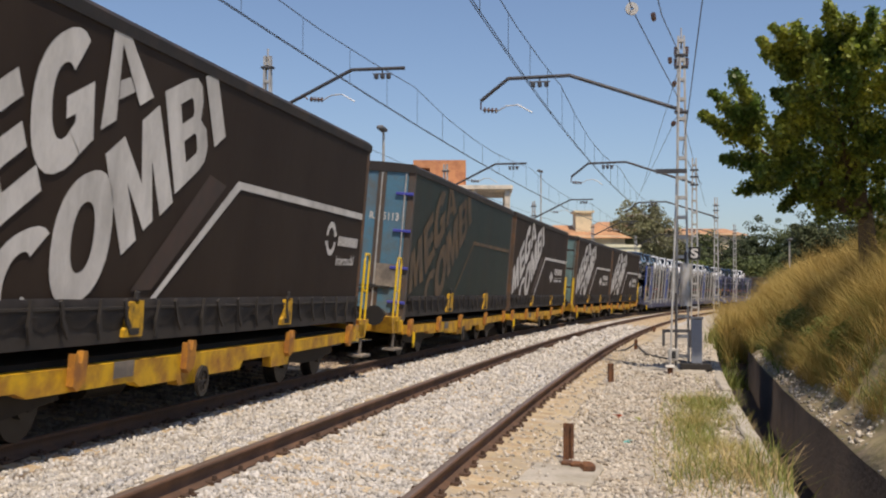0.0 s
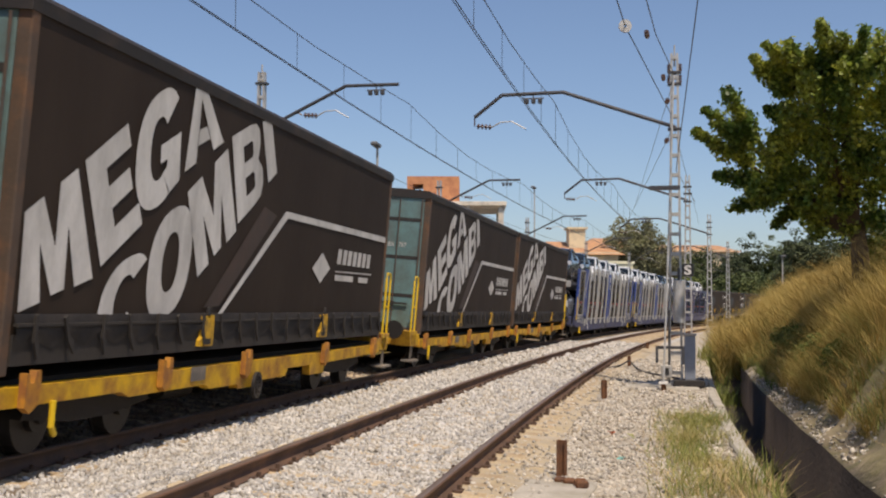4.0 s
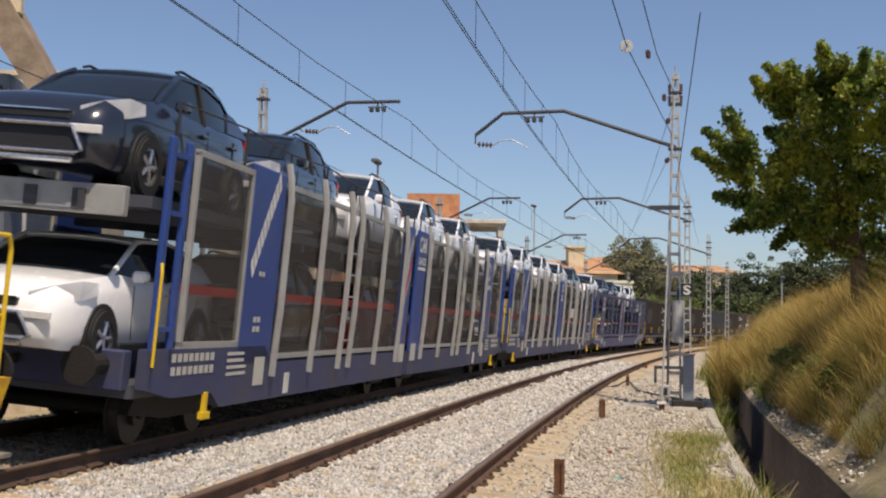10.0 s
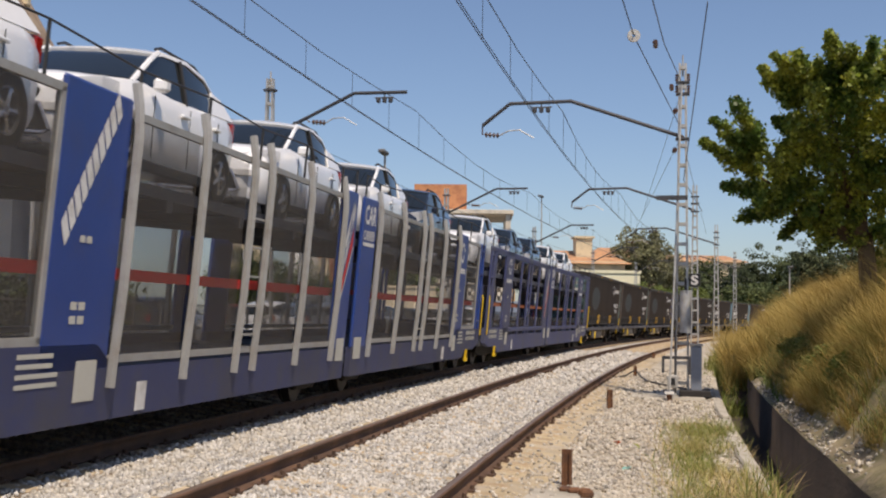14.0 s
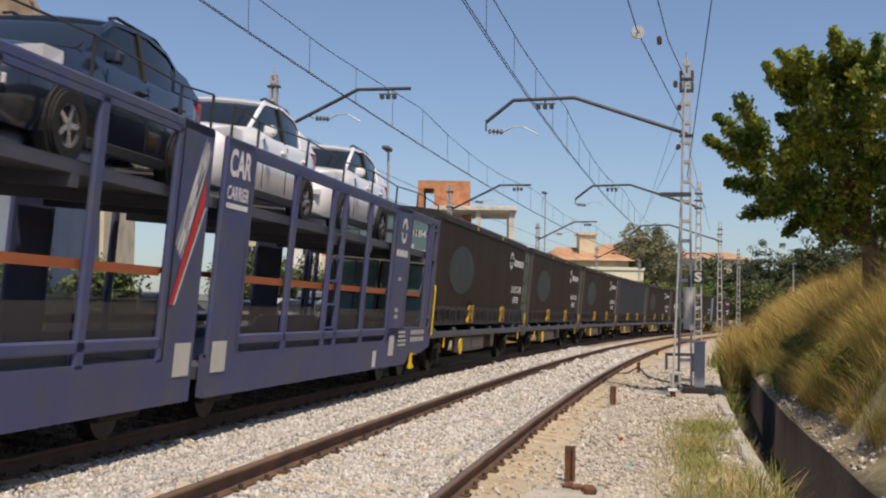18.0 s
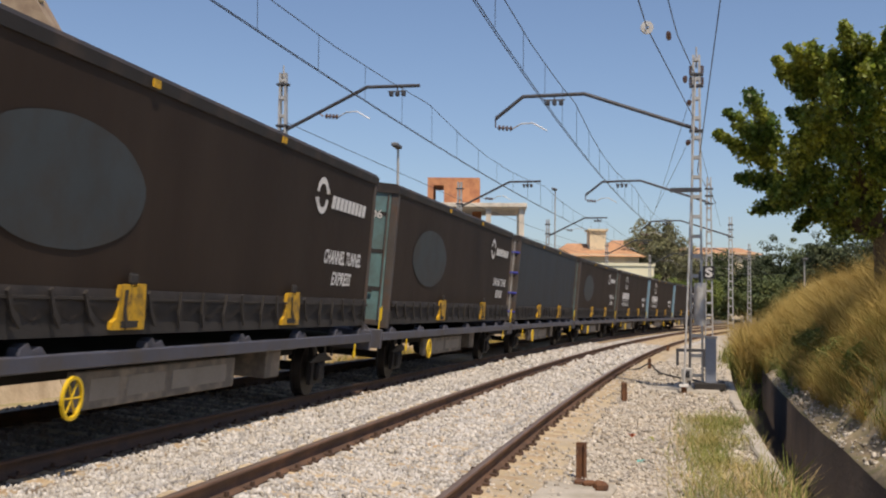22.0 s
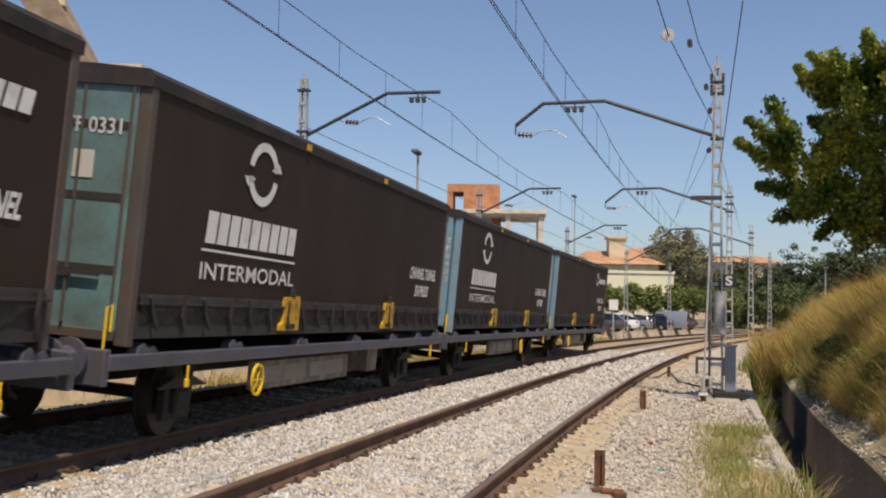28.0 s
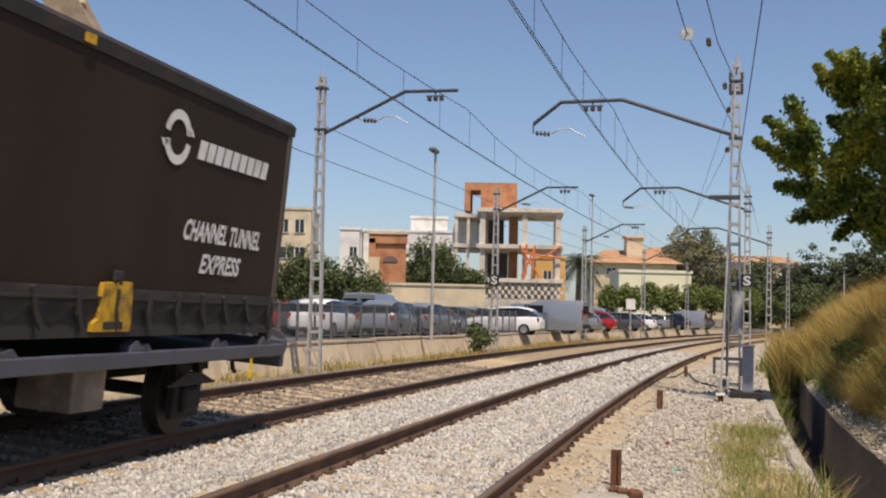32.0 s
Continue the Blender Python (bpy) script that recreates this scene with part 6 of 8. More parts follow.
def tree(name, label, base, trunk_h, trunk_r, centre, radii, n, size, leaf, per, seed, material=None, flatten=1.0, limbs=7, far=1.0):
    ob = thing(name, label, "tree")
    base, centre = Vector(base), Vector(centre)
    if base.y > 60:
        ob.matrix_basis = nearer(base.y, far)
    fork = base + Vector((0.1, 0, trunk_h))
    part("trunk", tube(bmesh.new(), [base - Vector((0, 0, 0.3)), base.lerp(fork, 0.5) + Vector((0.05, 0.03, 0)), fork], trunk_r, 8, trunk_r * 0.6), M_BARK, ob)
    clumps = crown_clumps(centre, radii, n, size, seed=seed)
    rng = random.Random(seed)
    for c, r in rng.sample(clumps, min(limbs, len(clumps))):
        c = Vector(c)
        part("limb", tube(bmesh.new(), [fork - Vector((0, 0, 0.2)), fork.lerp(c, 0.5) + Vector((0, 0, 0.15)), c], trunk_r * 0.4, 6, trunk_r * 0.08), M_BARK, ob)
    leaf_cloud("crown", clumps, leaf, per, material or M_LEAF, ob, flatten)
    return ob


# ---- the tree on the bank ----
def bank_tree():
    """Boughs reach out to tips; leaf clumps sit along the outer half of each bough and fill the crown behind."""
    ob = thing("tree", "broad leafy green tree with yellowish lit leaves, on the dry bank", "tree")
    foot, fork = Vector((11.4, 28.4, 2.0)), Vector((11.2, 28.2, 3.6))
    part("trunk", tube(bmesh.new(), [foot, (11.3, 28.3, 2.8), fork], 0.24, 10, 0.17), M_BARK, ob)
    boughs = [(6.87, 5.44, 8.05, 4.74), (7.08, 5.91, 8.05, 5.16), (7.59, 6.37, 8.17, 5.29), (8.17, 7.11, 8.96, 6.33), (8.49, 7.42, 9.2, 6.52), (9.02, 7.39, 9.45, 6.7), (9.48, 7.28, 9.69, 6.41), (9.73, 7.9, 10.0, 7.02),
              (10.74, 7.8, 10.55, 6.73), (7.33, 4.46, 8.29, 4.27), (7.76, 3.72, 8.59, 4.03), (8.65, 3.34, 9.44, 3.99), (8.47, 5.96, 9.2, 5.61), (10.25, 7.57, 10.24, 6.84)]
    mass = [(9.45, 5.92, 0.47), (10.0, 6.41, 0.56), (10.67, 6.73, 0.59), (9.69, 5.2, 0.62), (10.42, 5.51, 0.71), (11.03, 5.83, 0.71), (9.08, 4.52, 0.47), (9.8, 4.17, 0.62), (10.54, 4.55, 0.71), (11.14, 4.32, 0.76),
            (9.44, 3.6, 0.35), (10.16, 3.46, 0.47), (10.89, 3.47, 0.53), (8.65, 4.51, 0.32), (8.77, 5.0, 0.26), (11.53, 6.75, 0.71), (11.52, 5.23, 0.82), (11.66, 7.36, 0.53), (9.2, 5.25, 0.35), (8.47, 4.03, 0.24),
            (12.3, 6.3, 0.9), (12.4, 4.6, 0.9), (12.5, 7.3, 0.6), (11.9, 3.5, 0.6), (12.9, 3.6, 0.7), (11.3, 2.95, 0.5), (12.2, 2.9, 0.6), (11.0, 2.7, 0.4), (11.7, 2.55, 0.45)]
    rng = random.Random(3)
    clumps = []

    def leaning(x, z, back=0.0):
        # the upper crown overhangs towards the track, the lower stands back under it
        k = 1 - 0.042 * (z - 5.3) + 0.038 * back
        return EYE + (Vector((x, 26.5, z)) - EYE) * k

    def scatter(c, r, n, size):
        for _ in range(n):
            d = Vector((rng.gauss(0, 1), rng.gauss(0, 1), rng.gauss(0, 1))).normalized() * r * rng.uniform(0.1, 1.0)
            clumps.append((tuple(Vector(c) + d), size * rng.uniform(0.6, 1.25)))

    for x0, z0, x1, z1 in boughs:
        tip, root = leaning(x0, z0), leaning(x1, z1, 0.4)
        mid = fork.lerp(root, 0.6) + Vector((0, 0, -0.2))
        part("limb", tube(bmesh.new(), [fork - Vector((0, 0, 0.4)), mid, root, tip], 0.07, 6, 0.008), M_BARK, ob)
        n = 18
        for i in range(n):
            u = i / (n - 1)
            c = tip.lerp(root, u)
            bulge = 0.5 + 0.5 * math.sin(9 * u + x0 * 5)
            scatter(c, 0.03 + 0.22 * u + 0.08 * bulge, 3 + int(3 * u), 0.055 + 0.09 * u + 0.05 * bulge)
    for x, z, r in mass:
        for back in (-0.5, 0.35, 1.2):
            scatter(leaning(x, z, back), r * 0.95, 17 if r > 0.5 else 10, 0.25)
        for _ in range(5):
            a = rng.uniform(0, 2 * math.pi)
            scatter(leaning(x + 1.05 * r * math.cos(a), z + 1.05 * r * math.sin(a), -0.7), 0.16, 7, 0.15)
    leaf_cloud("crown", clumps, 0.115, 22, M_LEAF, ob, 1.0, 0.9)
    return ob


bank_tree()

# ---- retaining wall, fence and the car park behind the far track ----
def build_wall():
    ob = thing("retaining_wall", "stained concrete retaining wall below the car park fence", "wall", kind="structure")
    first = None
    for i in range(47):
        s = 11 + i * 3.0
        if first is None:
            bm = bmesh.new()
            face = box(bm, -1.49, 1.49, -0.02, 0.24, -0.7, 0.50)
            for v in face.verts:
                if v.co.z < 0 and v.co.y < 0:
                    v.co.y -= 0.46
            box(bm, -1.495, 1.495, -0.06, 0.28, 0.50, 0.58, 0.012)
            first = part("wall_panel", bm, M_WALLTAN, ob)
            c = first
        else:
            c = again(first, ob, Matrix())
        c.matrix_basis = upright(s, 8.86, random.uniform(-0.02, 0.02)) @ Matrix.Rotation(random.uniform(-0.006, 0.006), 4, "X")
    return ob


build_wall()


def build_fence():
    ob = thing("fence", "grey wire fence with steel posts on the retaining wall", "fence")
    post = rail = sheet = None
    for i in range(96):
        s = 13.2 + i * 1.4
        if post is None:
            post = part("post", boxes((-0.035, 0.035, -0.03, 0.03, 0, 1.12)), M_FENCEBAR, ob)
            rail = part("rail", boxes((0.03, 1.37, -0.015, 0.015, 0.10, 0.13)), M_FENCEBAR, ob)
            sheet = part("wire_mesh", boxes((0.03, 1.37, -0.003, 0.003, 0.14, 1.04)), M_FENCE, ob)
            objs = (post, rail, sheet)
        else:
            objs = tuple(again(o, ob, Matrix()) for o in (post, rail, sheet))
        top = again(rail, ob, Matrix())
        m = upright(s, 9.0, 0.60)
        for o in objs:
            o.matrix_basis = m
        top.matrix_basis = m @ Matrix.Translation((0, 0, 0.93))
    return ob


M_FENCE = perforated("wire_mesh_sheet", (0.15, 0.15, 0.155), 0.76)
build_fence()


def make_van():
    ob = thing("van", "silver-grey delivery van parked behind the fence", "van")
    paint = M_CARSILVER
    secs = [(0.0, 0.72, 0.35, 0.75), (0.25, 0.88, 0.25, 0.98), (0.95, 0.94, 0.22, 1.15), (1.7, 0.95, 0.22, 1.85), (2.2, 0.95, 0.22, 1.97), (4.6, 0.95, 0.24, 1.98), (4.75, 0.93, 0.3, 1.90)]
    loft([[(x, -w, zb), (x, -w * 1.01, zb + 0.4), (x, -w * 0.97, zt - 0.35), (x, -w * 0.85, zt - 0.03), (x, 0, zt), (x, w * 0.85, zt - 0.03), (x, w * 0.97, zt - 0.35), (x, w * 1.01, zb + 0.4), (x, w, zb)] for x, w, zb, zt in secs], paint, "body", ob)
    for y in (-0.46, 0.46):
        part("rear_window", boxes((4.70, 4.765, y - 0.36, y + 0.36, 1.15, 1.68), bevel=0.01), M_GLASS, ob)
    for y in (-0.86, 0.86):
        part("tail_lamp", boxes((4.70, 4.77, y - 0.07, y + 0.07, 0.85, 1.45), bevel=0.01), M_TAIL, ob)
        part("side_window", boxes((1.5, 2.4, min(y, y * 1.1), max(y, y * 1.1), 1.2, 1.65), bevel=0.01), M_GLASS, ob)
        for x in (0.95, 3.75):
            part("wheel", disc(bmesh.new(), (x, 0.32), 0.32, min(y * 0.9, y * 1.1), max(y * 0.9, y * 1.1), 18), M_TYRE, ob)
    part("windscreen", boxes((1.25, 1.32, -0.75, 0.75, 1.25, 1.7)), M_GLASS, ob).matrix_basis = Matrix()
    part("bumper", boxes((4.68, 4.82, -0.9, 0.9, 0.35, 0.6), bevel=0.02), M_PLASTIC, ob)
    return ob


def park(kind, s, off, rz):
    ob = copy_thing(PARKED[kind], Matrix())
    ob.matrix_basis = upright(s, off, 0.455, rz)
    return ob


def parked_car(paint, label, l=4.1, h=1.5):
    """A car seen from afar: body, glazing, roof, lamps and wheels."""
    ob = thing("car", label, "car", "parked cars")
    k, hh = l / 4.1, h / 1.5
    body = [(0.0, 0.66, 0.34, 0.58, 0.62, 0.50), (0.2, 0.82, 0.22, 0.70, 0.80, 0.66), (1.0, 0.87, 0.20, 0.84, 0.93, 0.76), (2.2, 0.87, 0.20, 0.90, 0.94, 0.78), (3.4, 0.86, 0.22, 0.94, 0.97, 0.76), (3.95, 0.80, 0.30, 0.92, 0.96, 0.70), (4.1, 0.66, 0.40, 0.74, 0.80, 0.55)]
    loft([half_section(x * k, w, zb * hh, zs * hh, zt * hh, wt) for x, w, zb, zs, zt, wt in body], paint, "body", ob)
    rows = [(1.0, 0.76, 0.93, 0.70, 0.95), (1.75, 0.78, 0.92, 0.60, 1.40), (2.9, 0.78, 0.94, 0.60, 1.42), (3.6, 0.76, 0.96, 0.58, 1.30), (3.98, 0.68, 0.96, 0.56, 0.98)]
    loft([[(x * k, -wb, zb * hh), (x * k, -wt, zt * hh), (x * k, 0, zt * hh + 0.02), (x * k, wt, zt * hh), (x * k, wb, zb * hh)] for x, wb, zb, wt, zt in rows], M_GLASS, "glazing", ob)
    rows = [(1.7, 0.62, 1.39), (2.0, 0.63, 1.43), (2.9, 0.63, 1.45), (3.5, 0.61, 1.36), (3.66, 0.60, 1.28)]
    loft([[(x * k, -w, (z - 0.03) * hh), (x * k, -w * 0.9, (z + 0.02) * hh), (x * k, 0, (z + 0.045) * hh), (x * k, w * 0.9, (z + 0.02) * hh), (x * k, w, (z - 0.03) * hh)] for x, w, z in rows], paint, "roof", ob)
    for y in (-1, 1):
        part("headlamp", boxes((0.06 * k, 0.30 * k, min(y * 0.52, y * 0.78), max(y * 0.52, y * 0.78), 0.60 * hh, 0.74 * hh), bevel=0.02), M_LAMPGLASS, ob)
        part("tail_lamp", boxes((3.92 * k, 4.07 * k, min(y * 0.60, y * 0.76), max(y * 0.60, y * 0.76), 0.70 * hh, 0.92 * hh), bevel=0.02), M_TAIL, ob)
        for x in (0.8, 3.3):
            bm = bmesh.new()
            disc(bm, (x * k, 0.30), 0.30, min(y * 0.72, y * 0.88), max(y * 0.72, y * 0.88), 18)
            wh = part("wheel", bm, M_TYRE, ob)
            part("rim", disc(bmesh.new(), (x * k, 0.30), 0.19, min(y * 0.87, y * 0.89), max(y * 0.87, y * 0.89), 14), M_RIM, wh)
    return ob


M_CARGREY = mat("grey_car_paint", (0.10, 0.105, 0.115), 0.25, 0.3, 0.05, 1, 10, 0, coat=0.6)
PARKED = {"white": parked_car(M_CARWHITE, "white car parked behind the fence"), "dark": parked_car(M_CARDARK, "dark blue car parked behind the fence", 4.2, 1.5), "grey": parked_car(M_CARGREY, "grey car parked behind the fence", 4.3, 1.48),
          "silver": parked_car(M_CARSILVER, "silver-grey car parked behind the fence", 4.1, 1.52), "red": parked_car(M_CARRED, "red car parked behind the fence", 4.0, 1.48), "van": make_van()}
PARKED["van"]["group"] = "parked cars"
rows = random.Random(11)
KINDS = ["silver", "grey", "white", "dark", "silver", "red", "grey", "white", "silver", "dark"]
for kind, s, off, rz in (("van", 61.6, 15.7, 180), ("white", 44.0, 16.2, 90), ("dark", 60.2, 11.2, 90), ("silver", 41.3, 15.0, 92), ("red", 60.5, 18.6, 90), ("grey", 49.5, 13.6, 172)):
    PARKED[kind].matrix_basis = upright(s, off, 0.455, rz)
for kind, s, off, rz in (("grey", 52.2, 13.4, 178), ("silver", 49.6, 11.2, 184), ("white", 47.4, 12.9, 180), ("dark", 54.5, 12.2, 180), ("silver", 42.0, 14.6, 175), ("dark", 38.5, 13.5, 180), ("grey", 55.0, 15.5, 182), ("silver", 57.5, 11.6, 176)):
    park(kind, s, off, rz)
for i in range(29):
    park("van" if i % 7 == 3 else KINDS[(i * 7 + 2) % 10], 63.0 + i * 2.7, 11.9 + rows.uniform(-0.3, 0.3), (90 if i % 3 else -90) + rows.uniform(-4, 4))
for i in range(20):
    park("van" if i % 6 == 2 else KINDS[(i * 7 + 3) % 10], 64 + i * 3.0, 18.0 + rows.uniform(-0.3, 0.3), (90 if i % 3 else -90) + rows.uniform(-3, 3))
for i in range(12):
    park(KINDS[(i * 3 + 1) % 10], 70 + i * 4.2, 24.0 + rows.uniform(-0.4, 0.4), (90 if i % 2 else -90) + rows.uniform(-3, 3))

# ---- buildings ----
M_PLASTER = mat("cream_plaster", (0.70, 0.58, 0.39), 0.9, 0, 0.15, 0.4, 8, 0.2, second=(0.50, 0.42, 0.30), much=0.35)
M_WHITEWALL = mat("white_plaster", (0.82, 0.79, 0.73), 0.9, 0, 0.12, 0.4, 8, 0.2, second=(0.60, 0.57, 0.52), much=0.3)
M_YELLOWWALL = mat("pale_yellow_plaster", (0.82, 0.77, 0.54), 0.9, 0, 0.12, 0.4, 8, 0.2)
M_BRICK = mat("orange_brick", (0.55, 0.25, 0.12), 0.9, 0, 0.25, 0.7, 14, 0.3, second=(0.38, 0.15, 0.08), much=0.4)
M_TILES = mat("roof_tiles", (0.50, 0.27, 0.14), 0.9, 0, 0.3, 0.8, 10, 0.4, second=(0.38, 0.21, 0.12), much=0.4)
M_RAWCONC = mat("raw_concrete", (0.72, 0.64, 0.52), 0.9, 0, 0.2, 0.6, 12, 0.3, second=(0.42, 0.38, 0.32), much=0.35)
# dark colour that stands in for shade inside rooms and openings
M_DARKROOM = mat("interior_shade", (0.16, 0.13, 0.11), 0.9, 0, 0.2, 1, 10, 0.1)
M_ORANGENET = mat("orange_safety_net", (0.75, 0.20, 0.05), 0.8, 0, 0.15, 3, 20, 0)
M_WINDOW = glass("window_glass", (0.03, 0.035, 0.04), 0.08)
M_CONIFER = mat("conifer_needles", (0.042, 0.062, 0.026), 0.8, 0, 0.3, 0.4, 3, 0, second=(0.085, 0.10, 0.04), much=0.4, island=0.35)
M_SHRUB = mat("shrub_leaf", (0.075, 0.105, 0.035), 0.75, 0, 0.3, 0.5, 3, 0, second=(0.12, 0.14, 0.04), much=0.4, island=0.4)
M_HEDGE = mat("lit_green_leaf", (0.155, 0.20, 0.045), 0.75, 0, 0.3, 0.5, 3, 0, second=(0.17, 0.19, 0.045), much=0.4, island=0.35)
M_PINE = mat("grey_green_pine", (0.24, 0.24, 0.12), 0.85, 0, 0.25, 0.4, 3, 0, second=(0.13, 0.125, 0.07), much=0.4, island=0.3)


BEYOND = 1.42


def nearer(y, far=1.0):
    """Brings what was laid out at depth y to its true depth and level; what stands past the car park is larger and farther by far."""
    return Matrix.Translation((0, 0, EYE.z * (1 - far))) @ Matrix.Diagonal((far, far, far, 1)) @ Matrix.Translation((0, -0.048 * y, 0.0031 * y))


def house(name, label, x0, x1, y, depth, z1, material, windows=(), roof=None, z0=0.4, far=1.0):
    """A block that faces the railway: x0..x1 wide at depth y; windows are (x, z, w, h)."""
    ob = thing(name, label, "building")
    ob.matrix_basis = nearer(y, far)
    bm = bmesh.new()
    box(bm, x0, x1, y, y + depth, z0 - 0.6, z1)
    part("wall", bm, material, ob)
    part("parapet", boxes((x0 - 0.1, x1 + 0.1, y - 0.1, y + depth + 0.1, z1, z1 + 0.25)), material, ob)
    for x, z, w, h in windows:
        wd = part("window", boxes((x, x + w, y - 0.03, y + 0.01, z, z + h)), M_WINDOW, ob)
        part("sill", boxes((x - 0.1, x + w + 0.1, y - 0.12, y, z - 0.1, z)), M_CONCRETE, wd)
        part("frame", boxes((x - 0.06, x, y - 0.05, y, z, z + h), (x + w, x + w + 0.06, y - 0.05, y, z, z + h), (x + w / 2 - 0.03, x + w / 2 + 0.03, y - 0.05, y, z, z + h)), M_WHITEWALL, wd)
    if roof:
        bm = bmesh.new()
        e = 0.6
        v = [bm.verts.new(p) for p in ((x0 - e, y - e, z1), (x1 + e, y - e, z1), (x1 + e, y + depth + e, z1), (x0 - e, y + depth + e, z1), (x0 + roof, y + depth / 2, z1 + roof), (x1 - roof, y + depth / 2, z1 + roof))]
        for q in ((0, 1, 5, 4), (1, 2, 5), (2, 3, 4, 5), (3, 0, 4), (3, 2, 1, 0)):
            bm.faces.new([v[i] for i in q])
        part("roof", bm, M_TILES, ob, "low pitched roof of orange tiles")
    return ob


def unfinished_building():
    """A bare concrete frame of three storeys with a brick stair tower."""
    ob = thing("unfinished_building", "bare concrete building frame with a brick stair tower, never finished", "building")
    m = Matrix.Translation((3.05, 100.0, 0)) @ Matrix.Rotation(radians(-4), 4, "Z")
    ob.matrix_basis = m
    w, d = 6.6, 9.0
    for z in (4.2, 7.02, 10.03):
        part("floor_slab", boxes((-0.3, w + 0.3, -0.3, d, z, z + 0.34), bevel=0.02), M_RAWCONC, ob)
    col = None
    for z0, z1 in ((0.4, 4.2), (4.54, 7.02), (7.36, 10.03)):
        for x in (0.0, 3.5, w - 0.35):
            for y in (0.0, 4.2, d - 0.6):
                if col is None:
                    col = part("column", boxes((0, 0.42, 0, 0.42, 0, 1)), M_RAWCONC, ob)
                    c = col
                else:
                    c = again(col, ob, Matrix())
                c.matrix_basis = Matrix.Translation((x, y, z0)) @ Matrix.Diagonal((1, 1, z1 - z0, 1))
    # brick stair tower, with an opening, rises through the frame
    bm = bmesh.new()
    for x0, x1, y0, y1, z0, z1 in ((-1.5, -1.0, 2.5, 7, 10.37, 12.75), (-0.1, 2.95, 2.5, 7, 10.37, 12.75), (-1.0, -0.1, 2.5, 7, 12.1, 12.75)):
        box(bm, x0, x1, y0, y1, z0, z1)
    part("stair_tower", bm, M_BRICK, ob, "orange brick stair tower with a doorway")
    part("stair_shaft", boxes((2.3, 3.1, 4.6, 5.0, 0.4, 10.0)), M_BRICK, ob)
    # dark sheets in place of the shaded rooms behind the frame
    part("back_wall", boxes((0.2, 2.2, d - 0.4, d - 0.2, 4.54, 7.1), (0.2, 1.8, d - 0.4, d - 0.2, 7.49, 10.2), (-0.2, 0.0, 3, d, 0.4, 4.2)), M_DARKROOM, ob)
    part("white_block", boxes((-2.6, -0.4, 5.0, 8.0, 7.0, 9.6)), M_WHITEWALL, ob)
    part("side_slab", boxes((-2.3, -0.3, 1.5, d, 7.15, 7.45), (-2.3, -0.3, 1.5, d, 9.7, 10.0)), M_RAWCONC, ob)
    for x in (-2.2, -1.2):
        part("column", boxes((x, x + 0.25, 1.6, 1.85, 4.4, 9.7)), M_RAWCONC, ob)
    # openwork ground-floor parapet of round and square holes, built of blocks
    blk = None
    for i in range(24):
        for j in range(4):
            if (i + j) % 2 == 0:
                if blk is None:
                    blk = part("openwork_block", boxes((0, 0.26, -0.1, 0.1, 0, 0.34), bevel=0.03), M_RAWCONC, ob)
                    c = blk
                else:
                    c = again(blk, ob, Matrix())
                c.matrix_basis = Matrix.Translation((0.5 + i * 0.27, -0.05, 2.86 + j * 0.34))
    part("screen_back", boxes((0.3, w - 0.1, 0.35, 0.45, 2.4, 4.2)), M_RAWCONC, ob)
    part("low_wall", boxes((0.3, w, -0.1, 0.1, 0.4, 2.86)), M_RAWCONC, ob)
    bm = bmesh.new()
    for a, b in (((3.3, 7.3), (5.0, 4.7)), ((3.5, 4.7), (4.6, 7.3)), ((3.4, 6.8), (6.8, 6.3)), ((4.9, 6.2), (6.7, 7.3)), ((3.7, 4.6), (3.9, 7.4)), ((4.3, 4.6), (4.5, 7.0))):
        tube(bm, [(a[0], -0.32, a[1]), ((a[0] + b[0]) / 2, -0.34, (a[1] + b[1]) / 2 - 0.1), (b[0], -0.32, b[1])], 0.09, 6)
    part("safety_net", bm, M_ORANGENET, ob, "torn strips of orange safety net")
    return ob


unfinished_building()
house("apartment_house", "cream apartment house with small windows", -17.2, -13.4, 128, 8, 11.3, M_PLASTER, [(-16.6, 9.0, 0.9, 1.3), (-15.0, 9.0, 0.9, 1.3), (-16.6, 6.4, 1.6, 1.1), (-15.0, 6.4, 1.0, 1.1)])
house("white_house", "white rendered house with a flat roof", -10.2, -8.3, 125, 8, 9.2, M_WHITEWALL, [(-9.2, 6.6, 0.7, 0.9)])
house("white_house", "long white rendered building with a flat roof", -8.2, 1.5, 130, 8, 9.4, M_WHITEWALL, [(-2.8, 7.0, 1.6, 0.9), (0.0, 7.0, 0.9, 0.9)])
house("white_house", "white rendered rooftop house", -3.4, 0.4, 132, 5, 11.0, M_WHITEWALL)
house("cream_house", "cream house behind the railway buildings", -21.5, -14.2, 62, 7, 13.1, M_PLASTER, [(-19, 10.5, 1.0, 1.3)])


